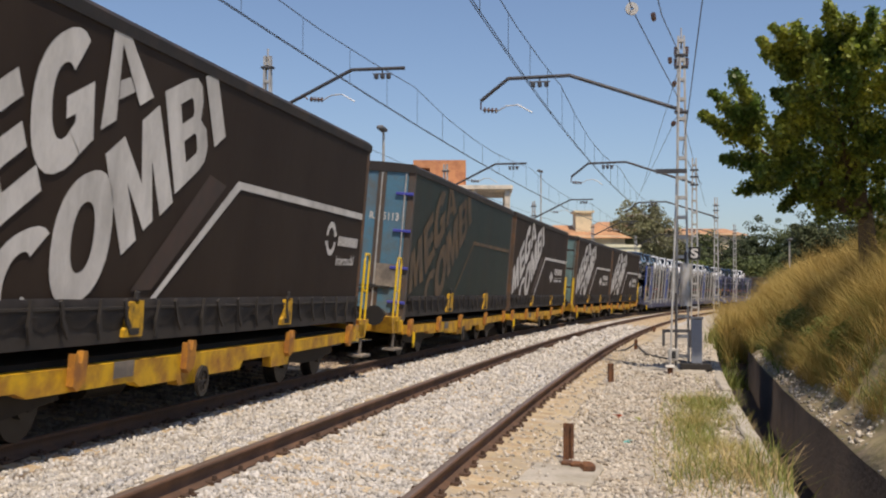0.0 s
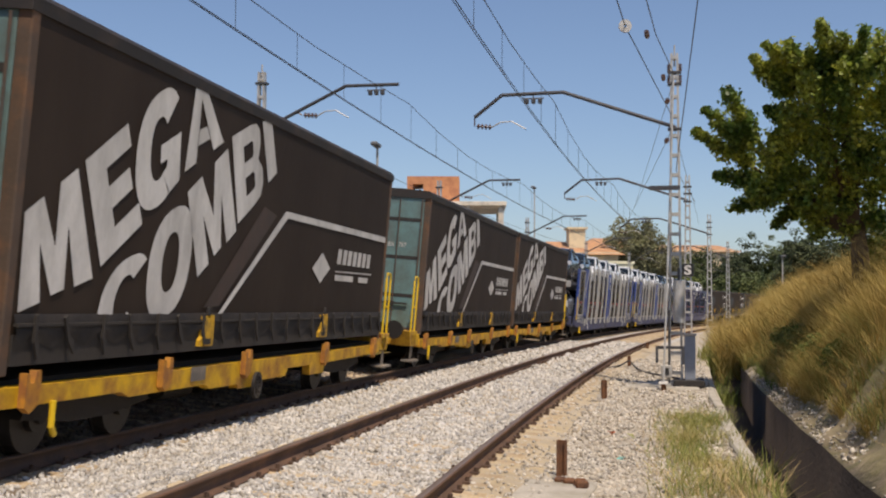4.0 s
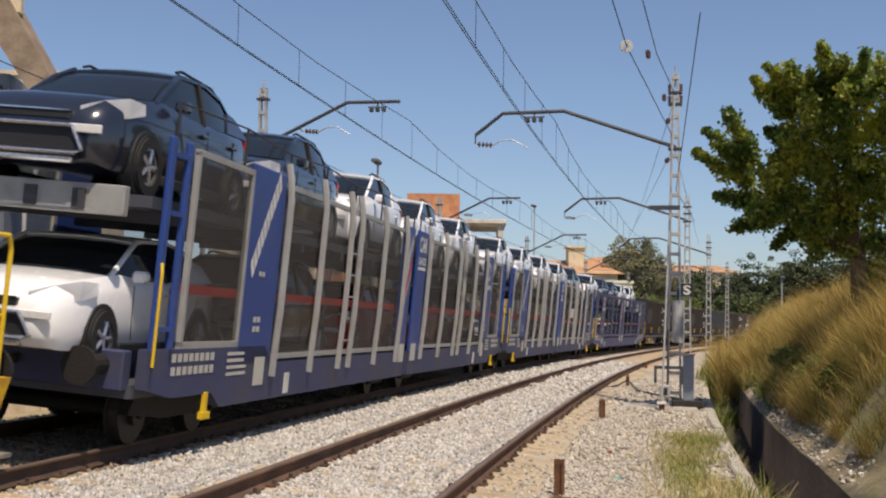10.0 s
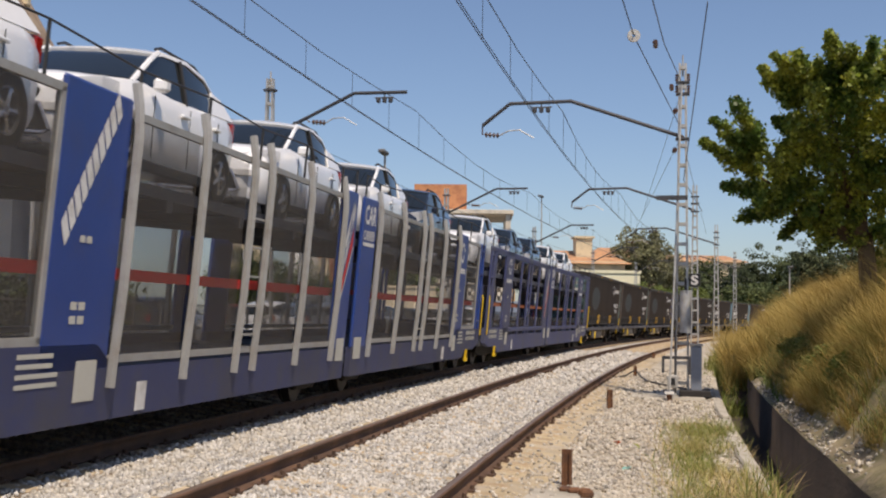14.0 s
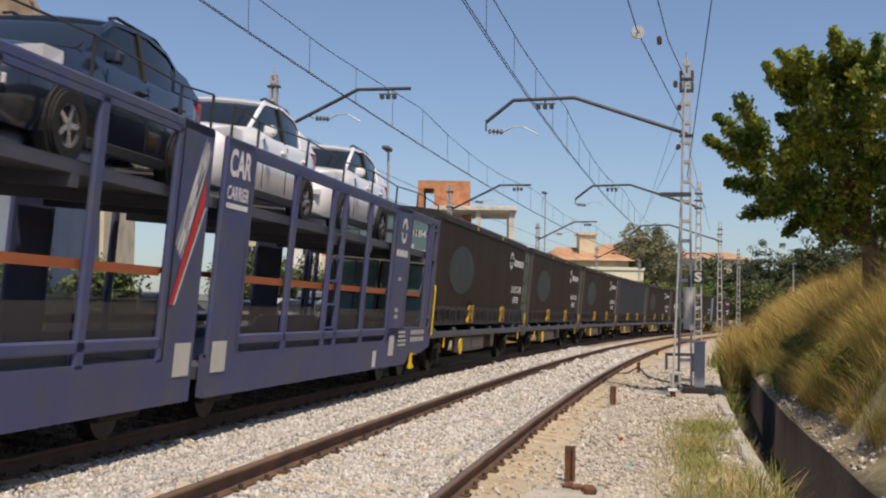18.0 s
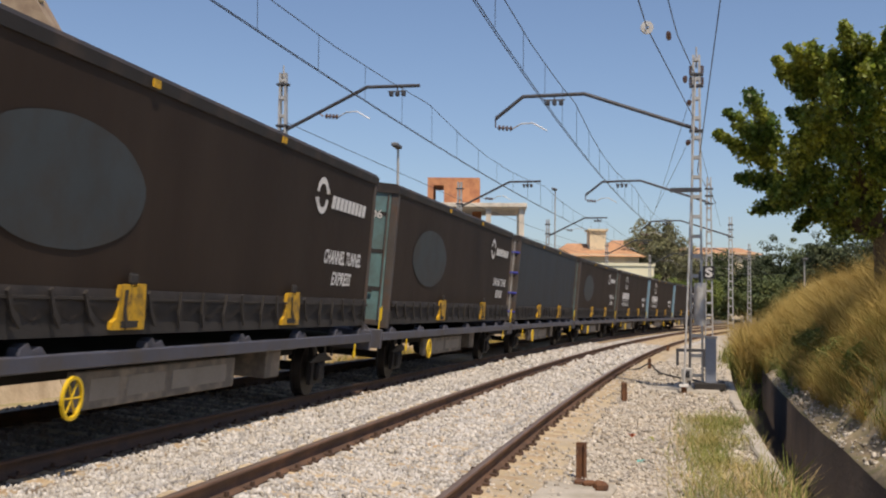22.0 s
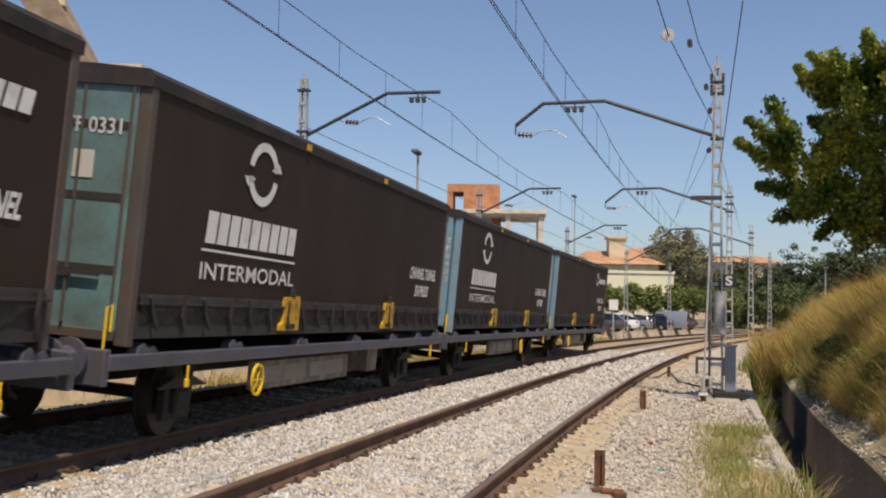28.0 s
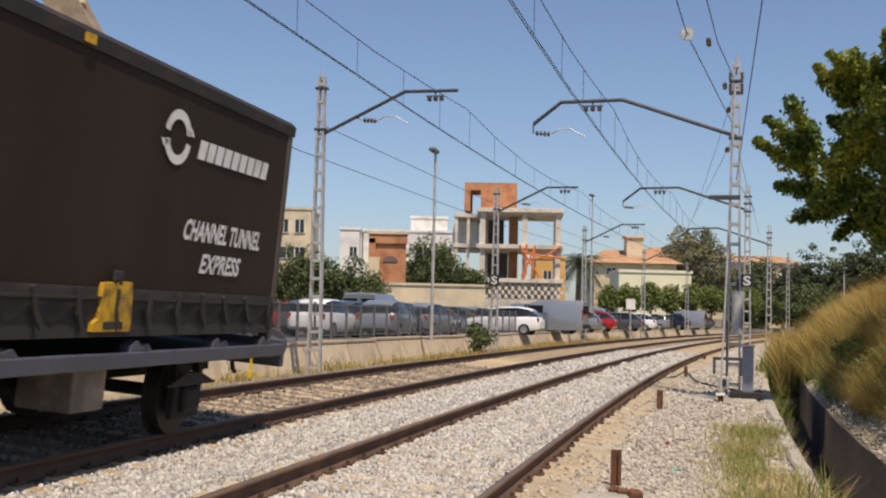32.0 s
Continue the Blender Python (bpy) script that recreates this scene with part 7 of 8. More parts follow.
def ruin():
    ob = thing("ruined_house", "ruined orange brick house front with an arched opening", "building")
    ob.matrix_basis = nearer(92)
    bm = bmesh.new()
    for r in ((-5.4, -4.9, 92, 97, 0.4, 6.6), (-4.9, -2.7, 92.2, 92.7, 0.4, 6.4), (-5.4, -2.6, 92.0, 92.3, 6.2, 6.9)):
        box(bm, *r, 0.03)
    part("wall", bm, M_BRICK, ob)
    bm = bmesh.new()
    n = 10
    prism(bm, [(-3.8 + 0.55 * math.cos(math.pi * i / n), 4.9 + 0.4 * math.sin(math.pi * i / n)) for i in range(n + 1)], 92.12, 92.2)
    # dark plate paints the arch's shade; no opening is cut
    part("arch", bm, M_DARKROOM, ob)
    part("coping", boxes((-5.5, -2.5, 91.9, 92.8, 6.9, 7.1), (-5.4, -4.6, 91.8, 92.9, 0.4, 5.2)), M_PLASTER, ob)
    return ob


ruin()
house("ochre_house", "ochre rendered house behind the bare frame", 9.4, 12.4, 128, 6, 6.9, mat("ochre_plaster", (0.70, 0.40, 0.13), 0.9, 0, 0.15, 0.4, 8, 0.2), [(10.2, 4.6, 0.8, 1.1)])
tagged(part("boundary_wall", boxes((-5.0, 3.0, 88, 88.4, 0.4, 3.15), (-5.0, 3.0, 87.9, 88.5, 3.15, 3.3)), M_PLASTER), "ochre rendered boundary wall beside the car park", "wall").matrix_basis = nearer(88)
house("orange_roof_house", "ochre house with an orange tiled roof", 14.6, 22.5, 122, 9, 6.4, M_PLASTER, [(15.8, 5.3, 0.9, 0.6), (18.5, 5.3, 0.9, 0.6)], 1.5, far=BEYOND)
tagged(part("rooftop_turret", boxes((18.0, 19.6, 124, 126, 6.6, 9.0), (17.8, 19.8, 123.8, 126.2, 9.0, 9.2)), M_PLASTER), "ochre rooftop turret on the tiled house", "turret").matrix_basis = nearer(124, BEYOND)
house("yellow_house", "pale yellow house with a flat roof", 15.6, 22.0, 112, 6, 5.2, M_YELLOWWALL, far=BEYOND)
house("long_house", "long building with an orange tiled roof behind trees", 30.5, 53.0, 189, 12, 9.7, M_PLASTER, [(41 + 2.4 * i, 7.6, 1.0, 1.1) for i in range(5)], 1.3, far=1.2)
house("tiled_house", "house with an orange tiled roof", 23.5, 31.0, 150, 10, 8.0, M_PLASTER, [(26, 6, 1, 1), (29, 6, 1, 1)], 1.8, far=1.3)


# a tall railway building with a steep brown verge, mostly behind the train
def verge_building():
    ob = thing("railway_building", "grey railway building with a broad brown sloping verge", "building")
    ob.matrix_basis = nearer(41)
    part("wall", boxes((-22, -12.2, 41, 52, 0.4, 9.2)), mat("blue_grey_wall", (0.22, 0.25, 0.29), 0.8, 0, 0.2, 0.7, 8, 0.1), ob)
    bm = bmesh.new()
    prism(bm, [(-10.2, 8.3), (-11.1, 8.3), (-14.5, 13.4), (-13.4, 13.9)], 39.6, 41.4)
    part("verge", bm, mat("brown_verge", (0.24, 0.17, 0.115), 0.85, 0, 0.25, 0.8, 10, 0.2, second=(0.36, 0.28, 0.19), much=0.4), ob, "broad brown sloping verge board")
    part("soffit", boxes((-14, -10.6, 41.4, 52, 8.2, 8.5)), M_RAWCONC, ob)
    part("window", boxes((-13.6, -12.4, 40.9, 41.0, 6.5, 8.8)), M_WINDOW, ob)
    part("downpipe", tubes([(-11.5, 40.8, 0.4), (-11.5, 40.8, 8.6)], r=0.07), M_WHITEWALL, ob)
    part("lamp", boxes((-12.0, -11.6, 39.9, 40.3, 10.9, 11.9), bevel=0.05), M_PLASTER, ob)
    return ob


verge_building()

# ---- trees and shrubs of the distance ----
tree("shrub", "dark green shrubs beside the car park", (-7.6, 75, 0.4), 0.8, 0.15, (-7.6, 75, 2.5), (3.9, 2.0, 2.5), 330, 0.5, 0.17, 60, 21, M_SHRUB)
tree("shrub", "dark green shrubs beside the car park", (-3.6, 80, 0.4), 0.8, 0.15, (-4.9, 82, 2.2), (1.5, 1.0, 1.7), 70, 0.45, 0.2, 56, 22, M_SHRUB)
tree("tree", "dark green tree between ruin and bare frame", (-1.0, 97, 0.4), 2.0, 0.2, (-0.9, 97, 4.3), (2.8, 2.0, 2.6), 260, 0.5, 0.18, 60, 23, M_SHRUB)
tree("tree", "dark green tree between ruin and bare frame", (3.0, 98, 0.4), 1.2, 0.2, (1.9, 98, 3.7), (1.9, 1.5, 1.3), 90, 0.5, 0.22, 56, 24, M_SHRUB)
for i in range(8):
    tree("tree", "small rounded street tree in a row before a pale wall", (13.6 + i * 1.85, 104 + i * 0.8, 0.5), 1.2, 0.12, (13.6 + i * 1.85, 104 + i * 0.8, 2.75 + 0.12 * (i % 3)), (1.0 + 0.2 * (i % 2), 1.0, 1.35), 64, 0.42, 0.2, 60, 40 + i, M_HEDGE, far=1.38)
tree("pine_tree", "broad grey-green pine above the roofs", (27.0, 136, 0.5), 3.0, 0.3, (27.2, 136, 7.2), (3.7, 3.2, 4.6), 230, 0.65, 0.26, 70, 31, M_PINE, far=1.3)
tree("pine_tree", "broad grey-green pine above the roofs", (31.2, 140, 0.5), 2.5, 0.3, (31.0, 140, 5.4), (2.4, 2.4, 3.2), 90, 0.6, 0.26, 60, 32, M_PINE, far=1.3)
for i, (x, y, h, r) in enumerate(((44.5, 126, 7.2, 2.6), (41.5, 122, 8.0, 3.0), (37.0, 110, 6.6, 2.6), (40.5, 112, 7.0, 3.0), (33.5, 140, 6.0, 3.0), (45.0, 132, 8.4, 3.4), (31.0, 92, 6.6, 2.2), (34.0, 88, 7.4, 2.6), (36.5, 82, 6.6, 2.6), (30.0, 120, 4.4, 2.2), (34.0, 122, 4.8, 2.4))):
    tree("conifer", "dark green conifer among the trees past the bend", (x, y, 1.0), h * 0.3, 0.2, (x, y, h * 0.55), (r * 1.08, r, h * 0.52), 210, 0.6, 0.24, 60, 60 + i, M_CONIFER if i not in (8, 9, 10) else M_SHRUB, 0.6, far={4: 1.35, 9: 1.5, 10: 1.5}.get(i, 1.0))


for i, (x, y, h, r) in enumerate(((46.5, 196, 9.5, 3.0), (50.0, 200, 11.5, 3.4), (53.5, 194, 10.5, 3.2), (57.0, 198, 12.5, 3.6), (60.5, 192, 12.0, 3.6), (64.0, 196, 13.5, 3.8), (68.0, 190, 13.0, 3.8), (55.0, 186, 6.5, 2.8), (62.0, 184, 7.5, 2.8))):
    tree("tree", "dark green tree of the wood past the bend", (x, y, 0.5), h * 0.25, 0.25, (x, y, h * 0.52), (r * 1.1, r, h * 0.52), 170, 0.9, 0.34, 56, 120 + i, (M_CONIFER, M_SHRUB, M_CONIFER)[i % 3], 0.7)


def palm():
    ob = thing("palm_tree", "date palm with drooping fronds beside the bare frame", "palm")
    ob.matrix_basis = nearer(112, 1.3)
    foot = Vector((12.0, 112, 0.5))
    part("trunk", tube(bmesh.new(), [foot, foot + Vector((0.1, 0, 5.6))], 0.28, 8, 0.24), M_BARK, ob)
    top = foot + Vector((0.1, 0, 5.6))
    rng = random.Random(5)
    bm = bmesh.new()
    for i in range(70):
        a = i * 2.399
        e = rng.uniform(-0.5, 1.2)
        d = Vector((math.cos(a), math.sin(a), 0))
        l = rng.uniform(1.8, 2.4)
        pts = [top + d * l * u * math.cos(e * (1 - u)) + Vector((0, 0, l * (math.sin(e) * u - 0.75 * u * u))) for u in (0, 0.3, 0.6, 0.85, 1.0)]
        side = Vector((-d.y, d.x, 0))
        for p, q in zip(pts, pts[1:]):
            for k in range(4):
                c = p.lerp(q, k / 4)
                for sgn in (-1, 1):
                    t = c + side * sgn * 0.32 + Vector((0, 0, -0.22)) + (q - p) * 0.3
                    bm.faces.new([bm.verts.new(v) for v in (c, c + (q - p) * 0.13, t)])
    part("fronds", bm, M_CONIFER, ob)
    return ob


palm()

# street lamps of the car park
for x, y, h, z in ((-0.36, 45.0, 7.05, 0.45), (None, 0, 9.6, 0.45), (28.3, 85.0, 3.9, 1.4)):
    ob = thing("street_lamp", "tall grey street lamp on a thin pole", "street lamp")
    ob.matrix_basis = upright(85.1, 9.4, 0.45) if x is None else pose(x, y, z, 0, 0, 80)
    part("pole", tube(bmesh.new(), [(0, 0, 0), (0, 0, h)], 0.07, 8, 0.045), M_GALV, ob)
    part("lamp_head", boxes((-0.75, 0.15, -0.13, 0.13, h - 0.05, h + 0.10), bevel=0.04), M_FENCEBAR, ob)

ob = thing("trackside_sign", "small white sign plate on a grey post beside the fence", "sign")
ob.matrix_basis = pose(12.5, 80, -0.2)
part("post", tubes([(0, 0, 0), (0, 0, 2.9)], r=0.05), M_GALV, ob)
part("plate", boxes((-0.3, 0.3, -0.09, -0.06, 2.25, 2.95), bevel=0.01), M_WHITEWALL, ob)

# ---- beside the near track ----
def stake(x, y, h, w, label, z=-0.33):
    ob = thing("rail_stake", label, "post", "stakes beside the track")
    ob.matrix_basis = pose(x, y, z, 0, 0, random.uniform(-20, 20))
    bm = bmesh.new()
    box(bm, -w / 2 + 0.02, w / 2 - 0.02, -0.012, 0.012, -0.1, h)
    part("web", bm, M_RUST, ob)
    for k in (-1, 1):
        x0, x1 = sorted((k * w / 2, k * (w / 2 - 0.02)))
        part("flange", boxes((x0, x1, -w * 0.4, w * 0.4, -0.1, h)), M_RUST, ob)
    return ob


stake(1.85, 12.64, 0.40, 0.10, "rusty steel stub standing in a concrete block")
stake(4.25, 23.4, 0.40, 0.10, "rusty steel stub beside the track")
stake(7.48, 36.9, 0.36, 0.09, "dark steel stub with a cable at its foot")
stake(11.6, 53.2, 0.34, 0.10, "rusty steel stub beside the bend")
blk = thing("concrete_block", "rough concrete footing with rusty anchor lumps", "footing")
blk.matrix_basis = pose(1.62, 11.6, -0.42, 0, 0, -16)
bm = bmesh.new()
box(bm, -0.36, 0.36, -0.62, 0.62, 0, 0.14, 0.03)
part("block", bm, M_CONCRETE, blk)
for k, (x, y) in enumerate(((0.10, 0.40), (0.22, 0.26), (0.0, 0.48), (0.26, 0.12))):
    bm = bmesh.new()
    box(bm, x - 0.06, x + 0.06, y - 0.05, y + 0.05, 0.13, 0.19 + 0.02 * (k % 2), 0.02)
    part("anchor", bm, M_RUST, blk)

# kerb of the ditch and the mast's footing
kerb = thing("ditch_kerb", "crumbling concrete kerb along the ditch", "kerb", kind="structure")
first = None
for i in range(16):
    s = 10 + i * 1.25
    if first is None:
        first = part("kerb_stone", boxes((-0.61, 0.61, -0.09, 0.09, -0.5, 0.06), bevel=0.025), M_CONCRETE, kerb)
        c = first
    else:
        c = again(first, kerb, Matrix())
    c.matrix_basis = upright(s, -3.79 + random.uniform(-0.02, 0.02), -0.36 + random.uniform(-0.03, 0.02), random.uniform(-2, 2))
pad = boxes((-1.2, 1.1, -0.8, 0.9, -0.25, 0.07), bevel=0.03)
pad_ob = tagged(part("mast_footing", pad, M_CONCRETE), "broad cracked concrete footing under the mast", "footing")
pad_ob.matrix_basis = upright(29.2, -2.75, -0.37)


def trackside_gear():
    """What stands round the nearest mast: conduit, cable drum, cabinet, crank gear."""
    m = upright(28.9, -2.72, -0.30)
    a = thing("conduit", "white conduit pipe leaning up the mast from a rusty stub", "pipe")
    a.matrix_basis = m
    part("pipe", tubes([(-0.9, -0.04, 0.1), (-0.3, -0.18, 4.0), (0.1, -0.28, 7.2)], r=0.023), M_GALV, a)
    part("stub", tubes([(-0.9, -0.04, -0.15), (-0.9, -0.04, 0.12)], r=0.06), M_RUST, a)
    part("collar", boxes((-1.0, -0.8, -0.14, 0.06, 0.10, 0.15)), M_WHITEWALL, a)
    b = thing("counterweight", "grey cylinder fixed to the mast", "cylinder")
    b.matrix_basis = m
    bm = tube(bmesh.new(), [(0.0, -0.38, 1.45), (0.0, -0.38, 1.5), (0.0, -0.38, 2.35), (0.0, -0.38, 2.42)], 0.13, 16)
    part("cylinder", bm, M_GALV, b)
    part("hanger", tubes([(0, -0.38, 2.42), (0, -0.38, 2.7)], r=0.03), M_DARKSTEEL, b)
    c = thing("trackside_cabinet", "narrow blue-grey steel cabinet on a post", "cabinet")
    c.matrix_basis = m
    part("body", boxes((0.15, 0.36, -0.75, -0.50, 0.12, 1.15), bevel=0.015), mat("cabinet_grey", (0.25, 0.28, 0.33), 0.5), c)
    part("cap", boxes((0.13, 0.38, -0.78, -0.47, 1.15, 1.2), bevel=0.01), M_GALV, c)
    part("base", boxes((0.1, 0.42, -0.8, -0.45, 0.0, 0.12)), M_CONCRETE, c)
    d = thing("switch_gear", "dark hand lever gear on brackets at the mast's foot", "gear box")
    d.matrix_basis = m
    part("bracket", boxes((-0.55, -0.48, -0.50, 0.14, 0.86, 0.93), (-0.55, -0.48, -0.50, -0.44, 0.52, 0.86), (-0.55, -0.48, 0.08, 0.14, 0.55, 0.86)), M_DARKSTEEL, d)
    part("case", boxes((-0.6, -0.4, -0.22, 0.02, 0.22, 0.50), bevel=0.02), M_GALV, d)
    part("dial", boxes((-0.61, -0.6, -0.16, -0.04, 0.28, 0.44)), M_PLASTIC, d)
    part("rod", tubes([(-0.52, -0.16, 0.1), (-0.52, -0.16, 1.75)], r=0.022), M_DARKSTEEL, d)
    part("crossbar", boxes((-0.3, -0.22, -0.42, 0.28, 4.48, 4.58)), M_DARKSTEEL, d)
    e = thing("cable", "black cable lying in a loop to the mast", "cable")
    part("run", tube(bmesh.new(), [(6.10, 35.3, -0.22), (6.45, 34.9, -0.25), (6.9, 35.5, -0.22), (7.45, 36.7, -0.10), (7.35, 35.4, -0.24), (7.15, 33.6, -0.27), (7.2, 31.8, -0.27), (7.3, 30.0, -0.26), (7.1, 28.6, -0.22)], 0.026, 6), M_PLASTIC, e)
    f = thing("cable_trough", "low dark cable trough box beside the footing", "trough")
    f.matrix_basis = m
    part("box", boxes((-0.1, 0.9, -0.95, -0.25, -0.02, 0.14), bevel=0.02), M_GRIME, f)


trackside_gear()


def tension_gear():
    """Balance wheel and anchor wires that run to the nearest mast."""
    ob = thing("tension_wires", "anchor wires with a balance wheel and insulators at the mast", "wires")
    top = place(29.26, -3.02, 6.95)
    wheel = Vector((4.0, 20.0, 6.22))
    ahead = place(29.26, -2.95, 6.0)
    part("anchor_wire", tube(bmesh.new(), [(1.3, 11.0, 6.9), tuple(wheel), tuple(ahead)], 0.010, 5), M_WIRE, ob)
    part("anchor_wire", tube(bmesh.new(), [(1.7, 10.0, 5.85), (5.15, 22.8, 6.75), tuple(top)], 0.010, 5), M_WIRE, ob)
    part("feeder_wire", tube(bmesh.new(), [(5.26, 20.0, 6.83), (7.04, 29.0, 4.85), (11.8, 45.6, 5.6)], 0.011, 5), M_WIRE, ob)
    bm = bmesh.new()
    disc(bm, (0, 0), 0.11, -0.02, 0.02, 18, 0.03)
    w = part("balance_wheel", bm, M_GALV, ob, "small grey balance wheel")
    w.matrix_basis = Matrix.Translation(wheel)
    for p in ((4.8, 22.0, 6.6), (5.9, 25.4, 6.45)):
        bm = bmesh.new()
        insulator(bm, p, Vector(p) + Vector((0.12, 0.5, 0.02)), 4, 0.05)
        part("insulator", bm, M_INSUL, ob)
    for a, b in ((place(29, -2.95, 6.6), place(60, -0.2, 6.4)), (place(29, -2.95, 5.6), place(60, 0.1, 5.8)), (place(29, -2.95, 5.9), place(70, -2.9, 6.3))):
        part("anchor_wire", tube(bmesh.new(), [a, b], 0.007, 4), M_WIRE, ob)
        d = (b - a).normalized()
        bm = bmesh.new()
        insulator(bm, a + d * 1.6, a + d * 1.9, 4, 0.06)
        part("insulator", bm, M_INSUL, ob)
    part("feeder_wire", tube(bmesh.new(), [place(30.2, 7.6, 6.35), place(52.4, 7.7, 6.3), place(73, 7.7, 6.3), place(96, 7.7, 6.2)], 0.010, 4), M_WIRE, ob)
    part("feeder_wire", tube(bmesh.new(), [place(-12, 8.6, 5.9), place(30, 8.0, 5.6), place(52.4, 8.0, 5.6), place(73, 8.0, 5.7), place(96, 8.0, 5.7)], 0.010, 4), M_WIRE, ob)


tension_gear()

# litter
for x, y, c, name in ((2.72, 13.9, (0.12, 0.55, 0.50), "turquoise"), (3.2, 17.0, (0.55, 0.12, 0.04), "orange"), (3.36, 16.6, (0.30, 0.34, 0.03), "yellow-green")):
    bm = bmesh.new()
    for k in range(5):
        a = Vector((random.uniform(-0.06, 0.06), random.uniform(-0.06, 0.06), random.uniform(0, 0.03)))
        bm.faces.new([bm.verts.new(a + Vector((random.uniform(-0.06, 0.06), random.uniform(-0.06, 0.06), random.uniform(0, 0.05)))) for _ in range(3)])
    o = part("litter", bm, mat("litter_" + name, c, 0.5))
    o.matrix_basis = pose(x, y, -0.33)
    tagged(o, "crumpled scrap of " + name + " plastic on the path", "litter")

# ---- stones and grass, last ----
stones("ballast_stones", "pale angular ballast stones between and beside the rails",
       [(8.2, 13.5, -0.72, 2.85, 640, 0.031), (13.5, 20, -0.72, 2.85, 420, 0.037), (20, 32, -0.72, 2.85, 190, 0.046), (32, 60, -0.72, 2.85, 44, 0.075)], M_STONE)
stones("far_track_stones", "rust-brown ballast stones of the train's track, darkened for the shade under the train",
       [(9.5, 18, 2.85, 5.9, 260, 0.042), (18, 34, 2.85, 6.2, 110, 0.05)], M_FARSTONE)
stones("path_stones", "scattered stones and gravel on the dirt path", [(8.5, 16, -1.62, -0.95, 110, 0.026), (16, 40, -1.62, -0.95, 40, 0.032), (9.5, 16, -3.75, -1.55, 330, 0.028), (16, 26, -3.75, -1.5, 150, 0.036), (26, 44, -3.8, -1.5, 46, 0.05), (12, 40, -5.6, -5.02, 60, 0.032), (14, 36, -5.5, -5.02, 6, 0.06)], M_PATHSTONE)
blades("verge_grass", "half-dry green and straw grass along the ditch kerb", "grass",
       [(11.0, 22.0, -4.02, -2.6, 420, 0.22, 0.009, 1.0, 1.5), (14, 21, -3.95, -2.85, 700, 0.25, 0.009, 0.9, 1.0), (10, 15, -3.98, -3.5, 160, 0.36, 0.012, 0.7, 1.2), (21, 26, -3.9, -3.2, 90, 0.2, 0.012, 0.7, 1.4), (38, 64, -4.9, -3.4, 70, 0.34, 0.03, 0.6, 0.9)], M_GREENGRASS, True)
blades("straw_grass", "dry straw blades among the verge grass", "grass", [(10.6, 22, -4.1, -2.5, 300, 0.18, 0.008, 1.2, 1.4), (10.5, 15, -4.0, -3.3, 260, 0.26, 0.009, 1.0, 0.9)], M_STRAW, True)
blades("bank_grass", "tall golden dry grass all over the bank", "grass",
       [(13, 24, -8.0, -5.45, 1500, 0.36, 0.008, 1.4, 0.5), (13, 30, -11, -8.0, 900, 0.42, 0.009, 1.3, 0.4), (24, 38, -8.0, -5.4, 1000, 0.42, 0.010, 1.4, 0.5), (30, 55, -12, -8.0, 240, 0.75, 0.020, 0.8, 0.4), (38, 62, -8.0, -5.0, 330, 0.8, 0.020, 0.9, 0.5), (43, 62, -5.6, -4.2, 300, 1.2, 0.018, 0.8, 0.4), (64, 90, 6.9, 8.8, 60, 0.35, 0.03, 0.9, 0.6), (22, 64, 6.6, 8.8, 90, 0.28, 0.02, 1.0, 0.9), (60, 110, -12, -4.4, 70, 0.9, 0.04, 0.8, 0.4)], M_DRYGRASS)
blades("bank_tufts", "tall loose tufts of golden grass on the crest of the bank", "grass", [(14, 40, -9.0, -6.0, 260, 0.85, 0.011, 1.0, 2.4), (20, 42, -7.0, -5.5, 160, 0.6, 0.012, 1.2, 2.4)], M_DRYGRASS)
blades("green_weeds", "green weeds at the foot of the bank and in the ditch", "weeds",
       [(15, 30, -6.4, -5.5, 300, 0.42, 0.014, 1.0, 2.2), (30, 46, -6.4, -5.2, 160, 0.5, 0.024, 0.9, 1.2), (40, 95, -6.0, -3.9, 70, 0.6, 0.04, 0.8, 1.2), (24, 70, 7.6, 8.8, 14, 0.3, 0.03, 0.8, 1.6)], M_WEED)
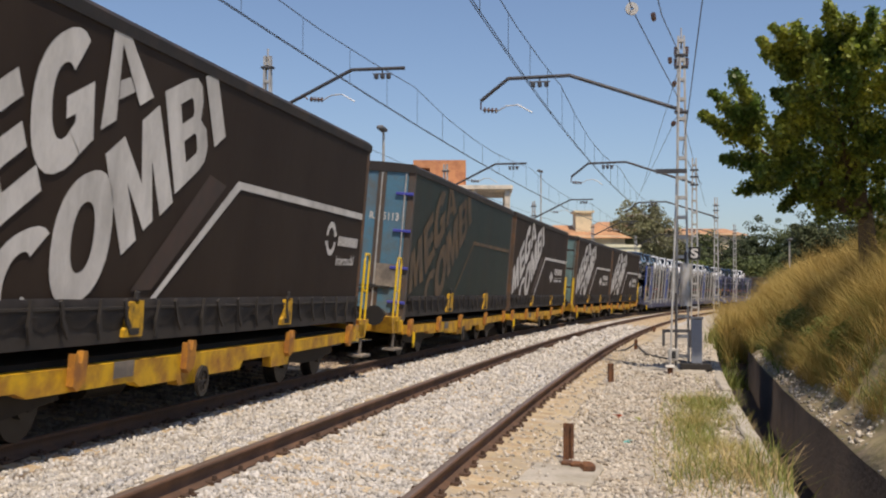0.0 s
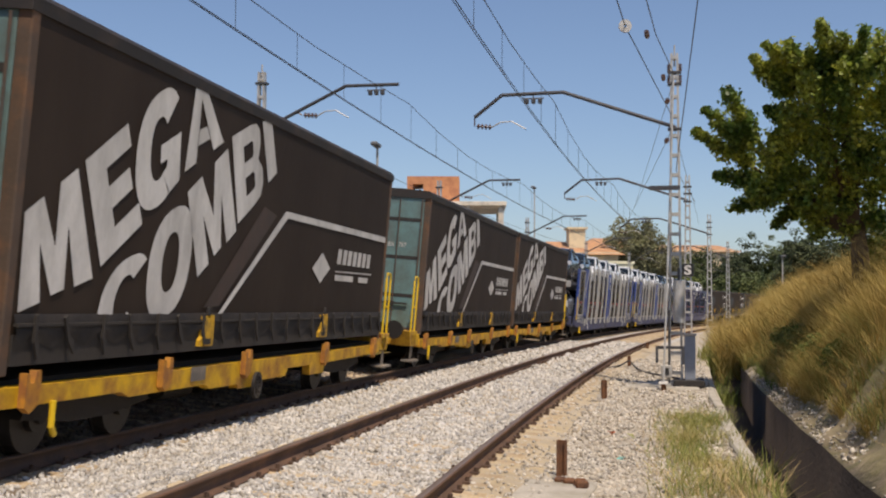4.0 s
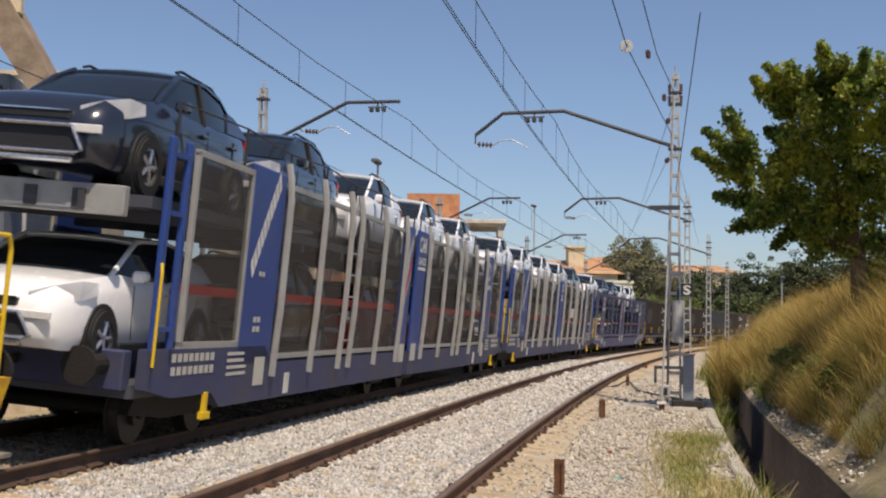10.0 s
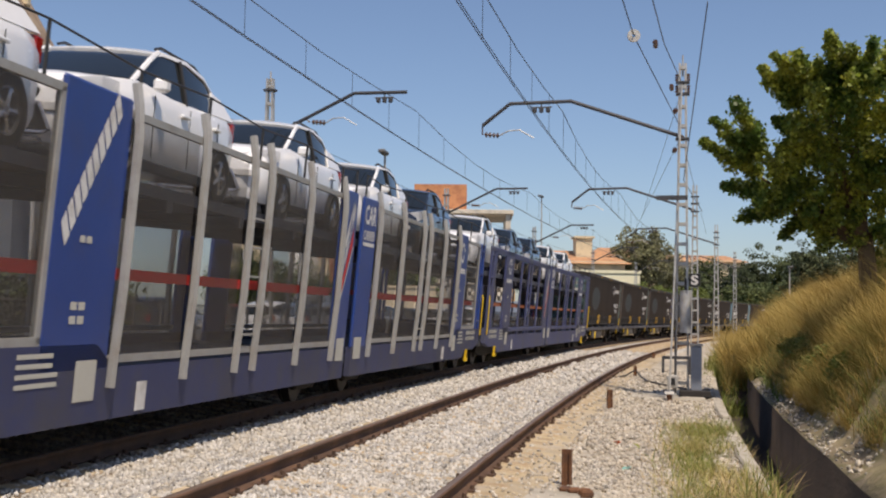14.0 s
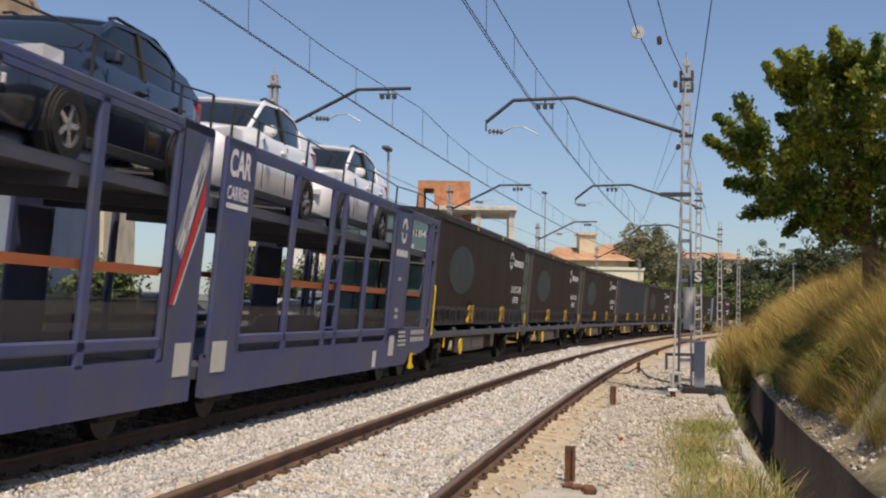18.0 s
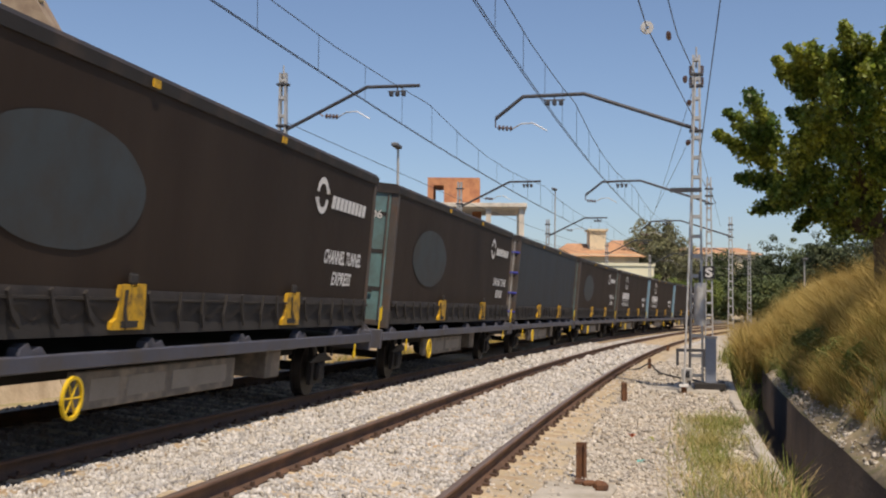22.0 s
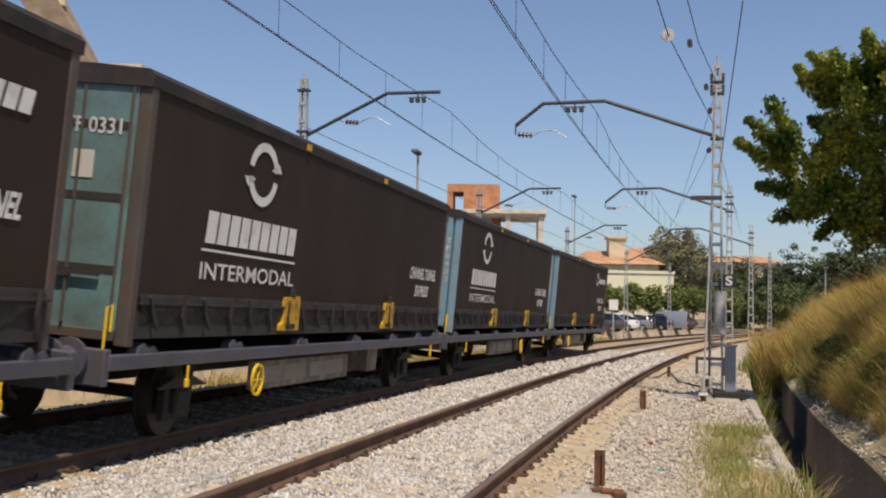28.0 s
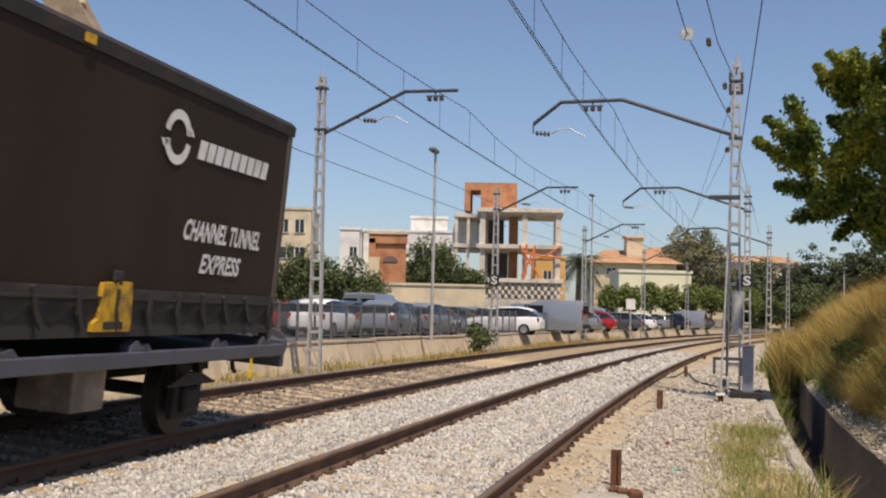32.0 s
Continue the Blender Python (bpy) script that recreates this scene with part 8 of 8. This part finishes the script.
for i, (s, off) in enumerate(((13.0, 12.0), (17.5, 12.6), (22.0, 11.9), (26.5, 12.8), (30.5, 12.2))):
    p = place(s, off, 0.45)
    tree("shrub", "dark green shrub behind the railway fence", tuple(p), 0.5, 0.06, (p.x, p.y, 1.75), (1.3 + 0.3 * (i % 2), 1.1, 1.2), 90, 0.36, 0.14, 40, 300 + i, M_SHRUB)
tree("shrub", "round green shrub at the foot of the wall", (1.62, 50.5, -0.3), 0.3, 0.04, (1.62, 50.5, 0.5), (0.75, 0.6, 0.7), 24, 0.25, 0.12, 60, 90, M_SHRUB)


def bushes(name, label, rows, material, leaf=0.09, per=60):
    """Low bushes: s, off, width, height."""
    for k, (s, off, w, h) in enumerate(rows):
        ob = thing(name, label, "shrub")
        p = place(s, off, height(off, s))
        n = int(14 + 26 * w * h)
        clumps = crown_clumps((p.x, p.y, p.z + h * 0.45), (w / 2, w / 2, h * 0.55), n, 0.22, 0.3, 200 + k + int(10 * s))
        for c, r in clumps[:5]:
            part("stem", tube(bmesh.new(), [p - Vector((0, 0, 0.2)), Vector(c)], 0.02, 5, 0.006), M_BARK, ob)
        leaf_cloud("foliage", clumps, leaf, per, material, ob)


# dark leaves added to stand in for weeds and shade at the ditch's end
bushes("bush", "dark foliage added at the end of the ditch, in place of weeds and shade", [(46.5, -4.7, 1.1, 0.7), (49.5, -5.0, 1.5, 1.0)], M_CONIFER)
bushes("bush", "green weed bush at the foot of the bank", [(30.0, -5.9, 1.0, 0.7), (27.0, -5.9, 0.8, 0.6), (33.0, -5.9, 1.1, 0.8), (23.0, -5.9, 0.6, 0.5)], M_WEED, 0.07)


def motions():
    """The train rolls by along its curve, and its wheels turn with it."""
    times = [i * 0.5 for i in range(65)]
    fine = [i * 0.05 for i in range(641)]
    run = [gone(t) for t in fine]
    for ob, q, half, x, *lift in RIDE:
        z = lift[0] if lift else 0.0
        walk(ob, [(t, on_track(q - gone(t), half) @ Matrix.Translation((x, 0, z))) for t in times])
        for w in ob.children:
            if w.name.startswith("wheelset"):
                at, r = w.location.copy(), w.location.z
                walk(w, [(t, Matrix.Translation(at) @ Matrix.Rotation(-d / r, 4, "Y")) for t, d in zip(fine, run)])


motions()
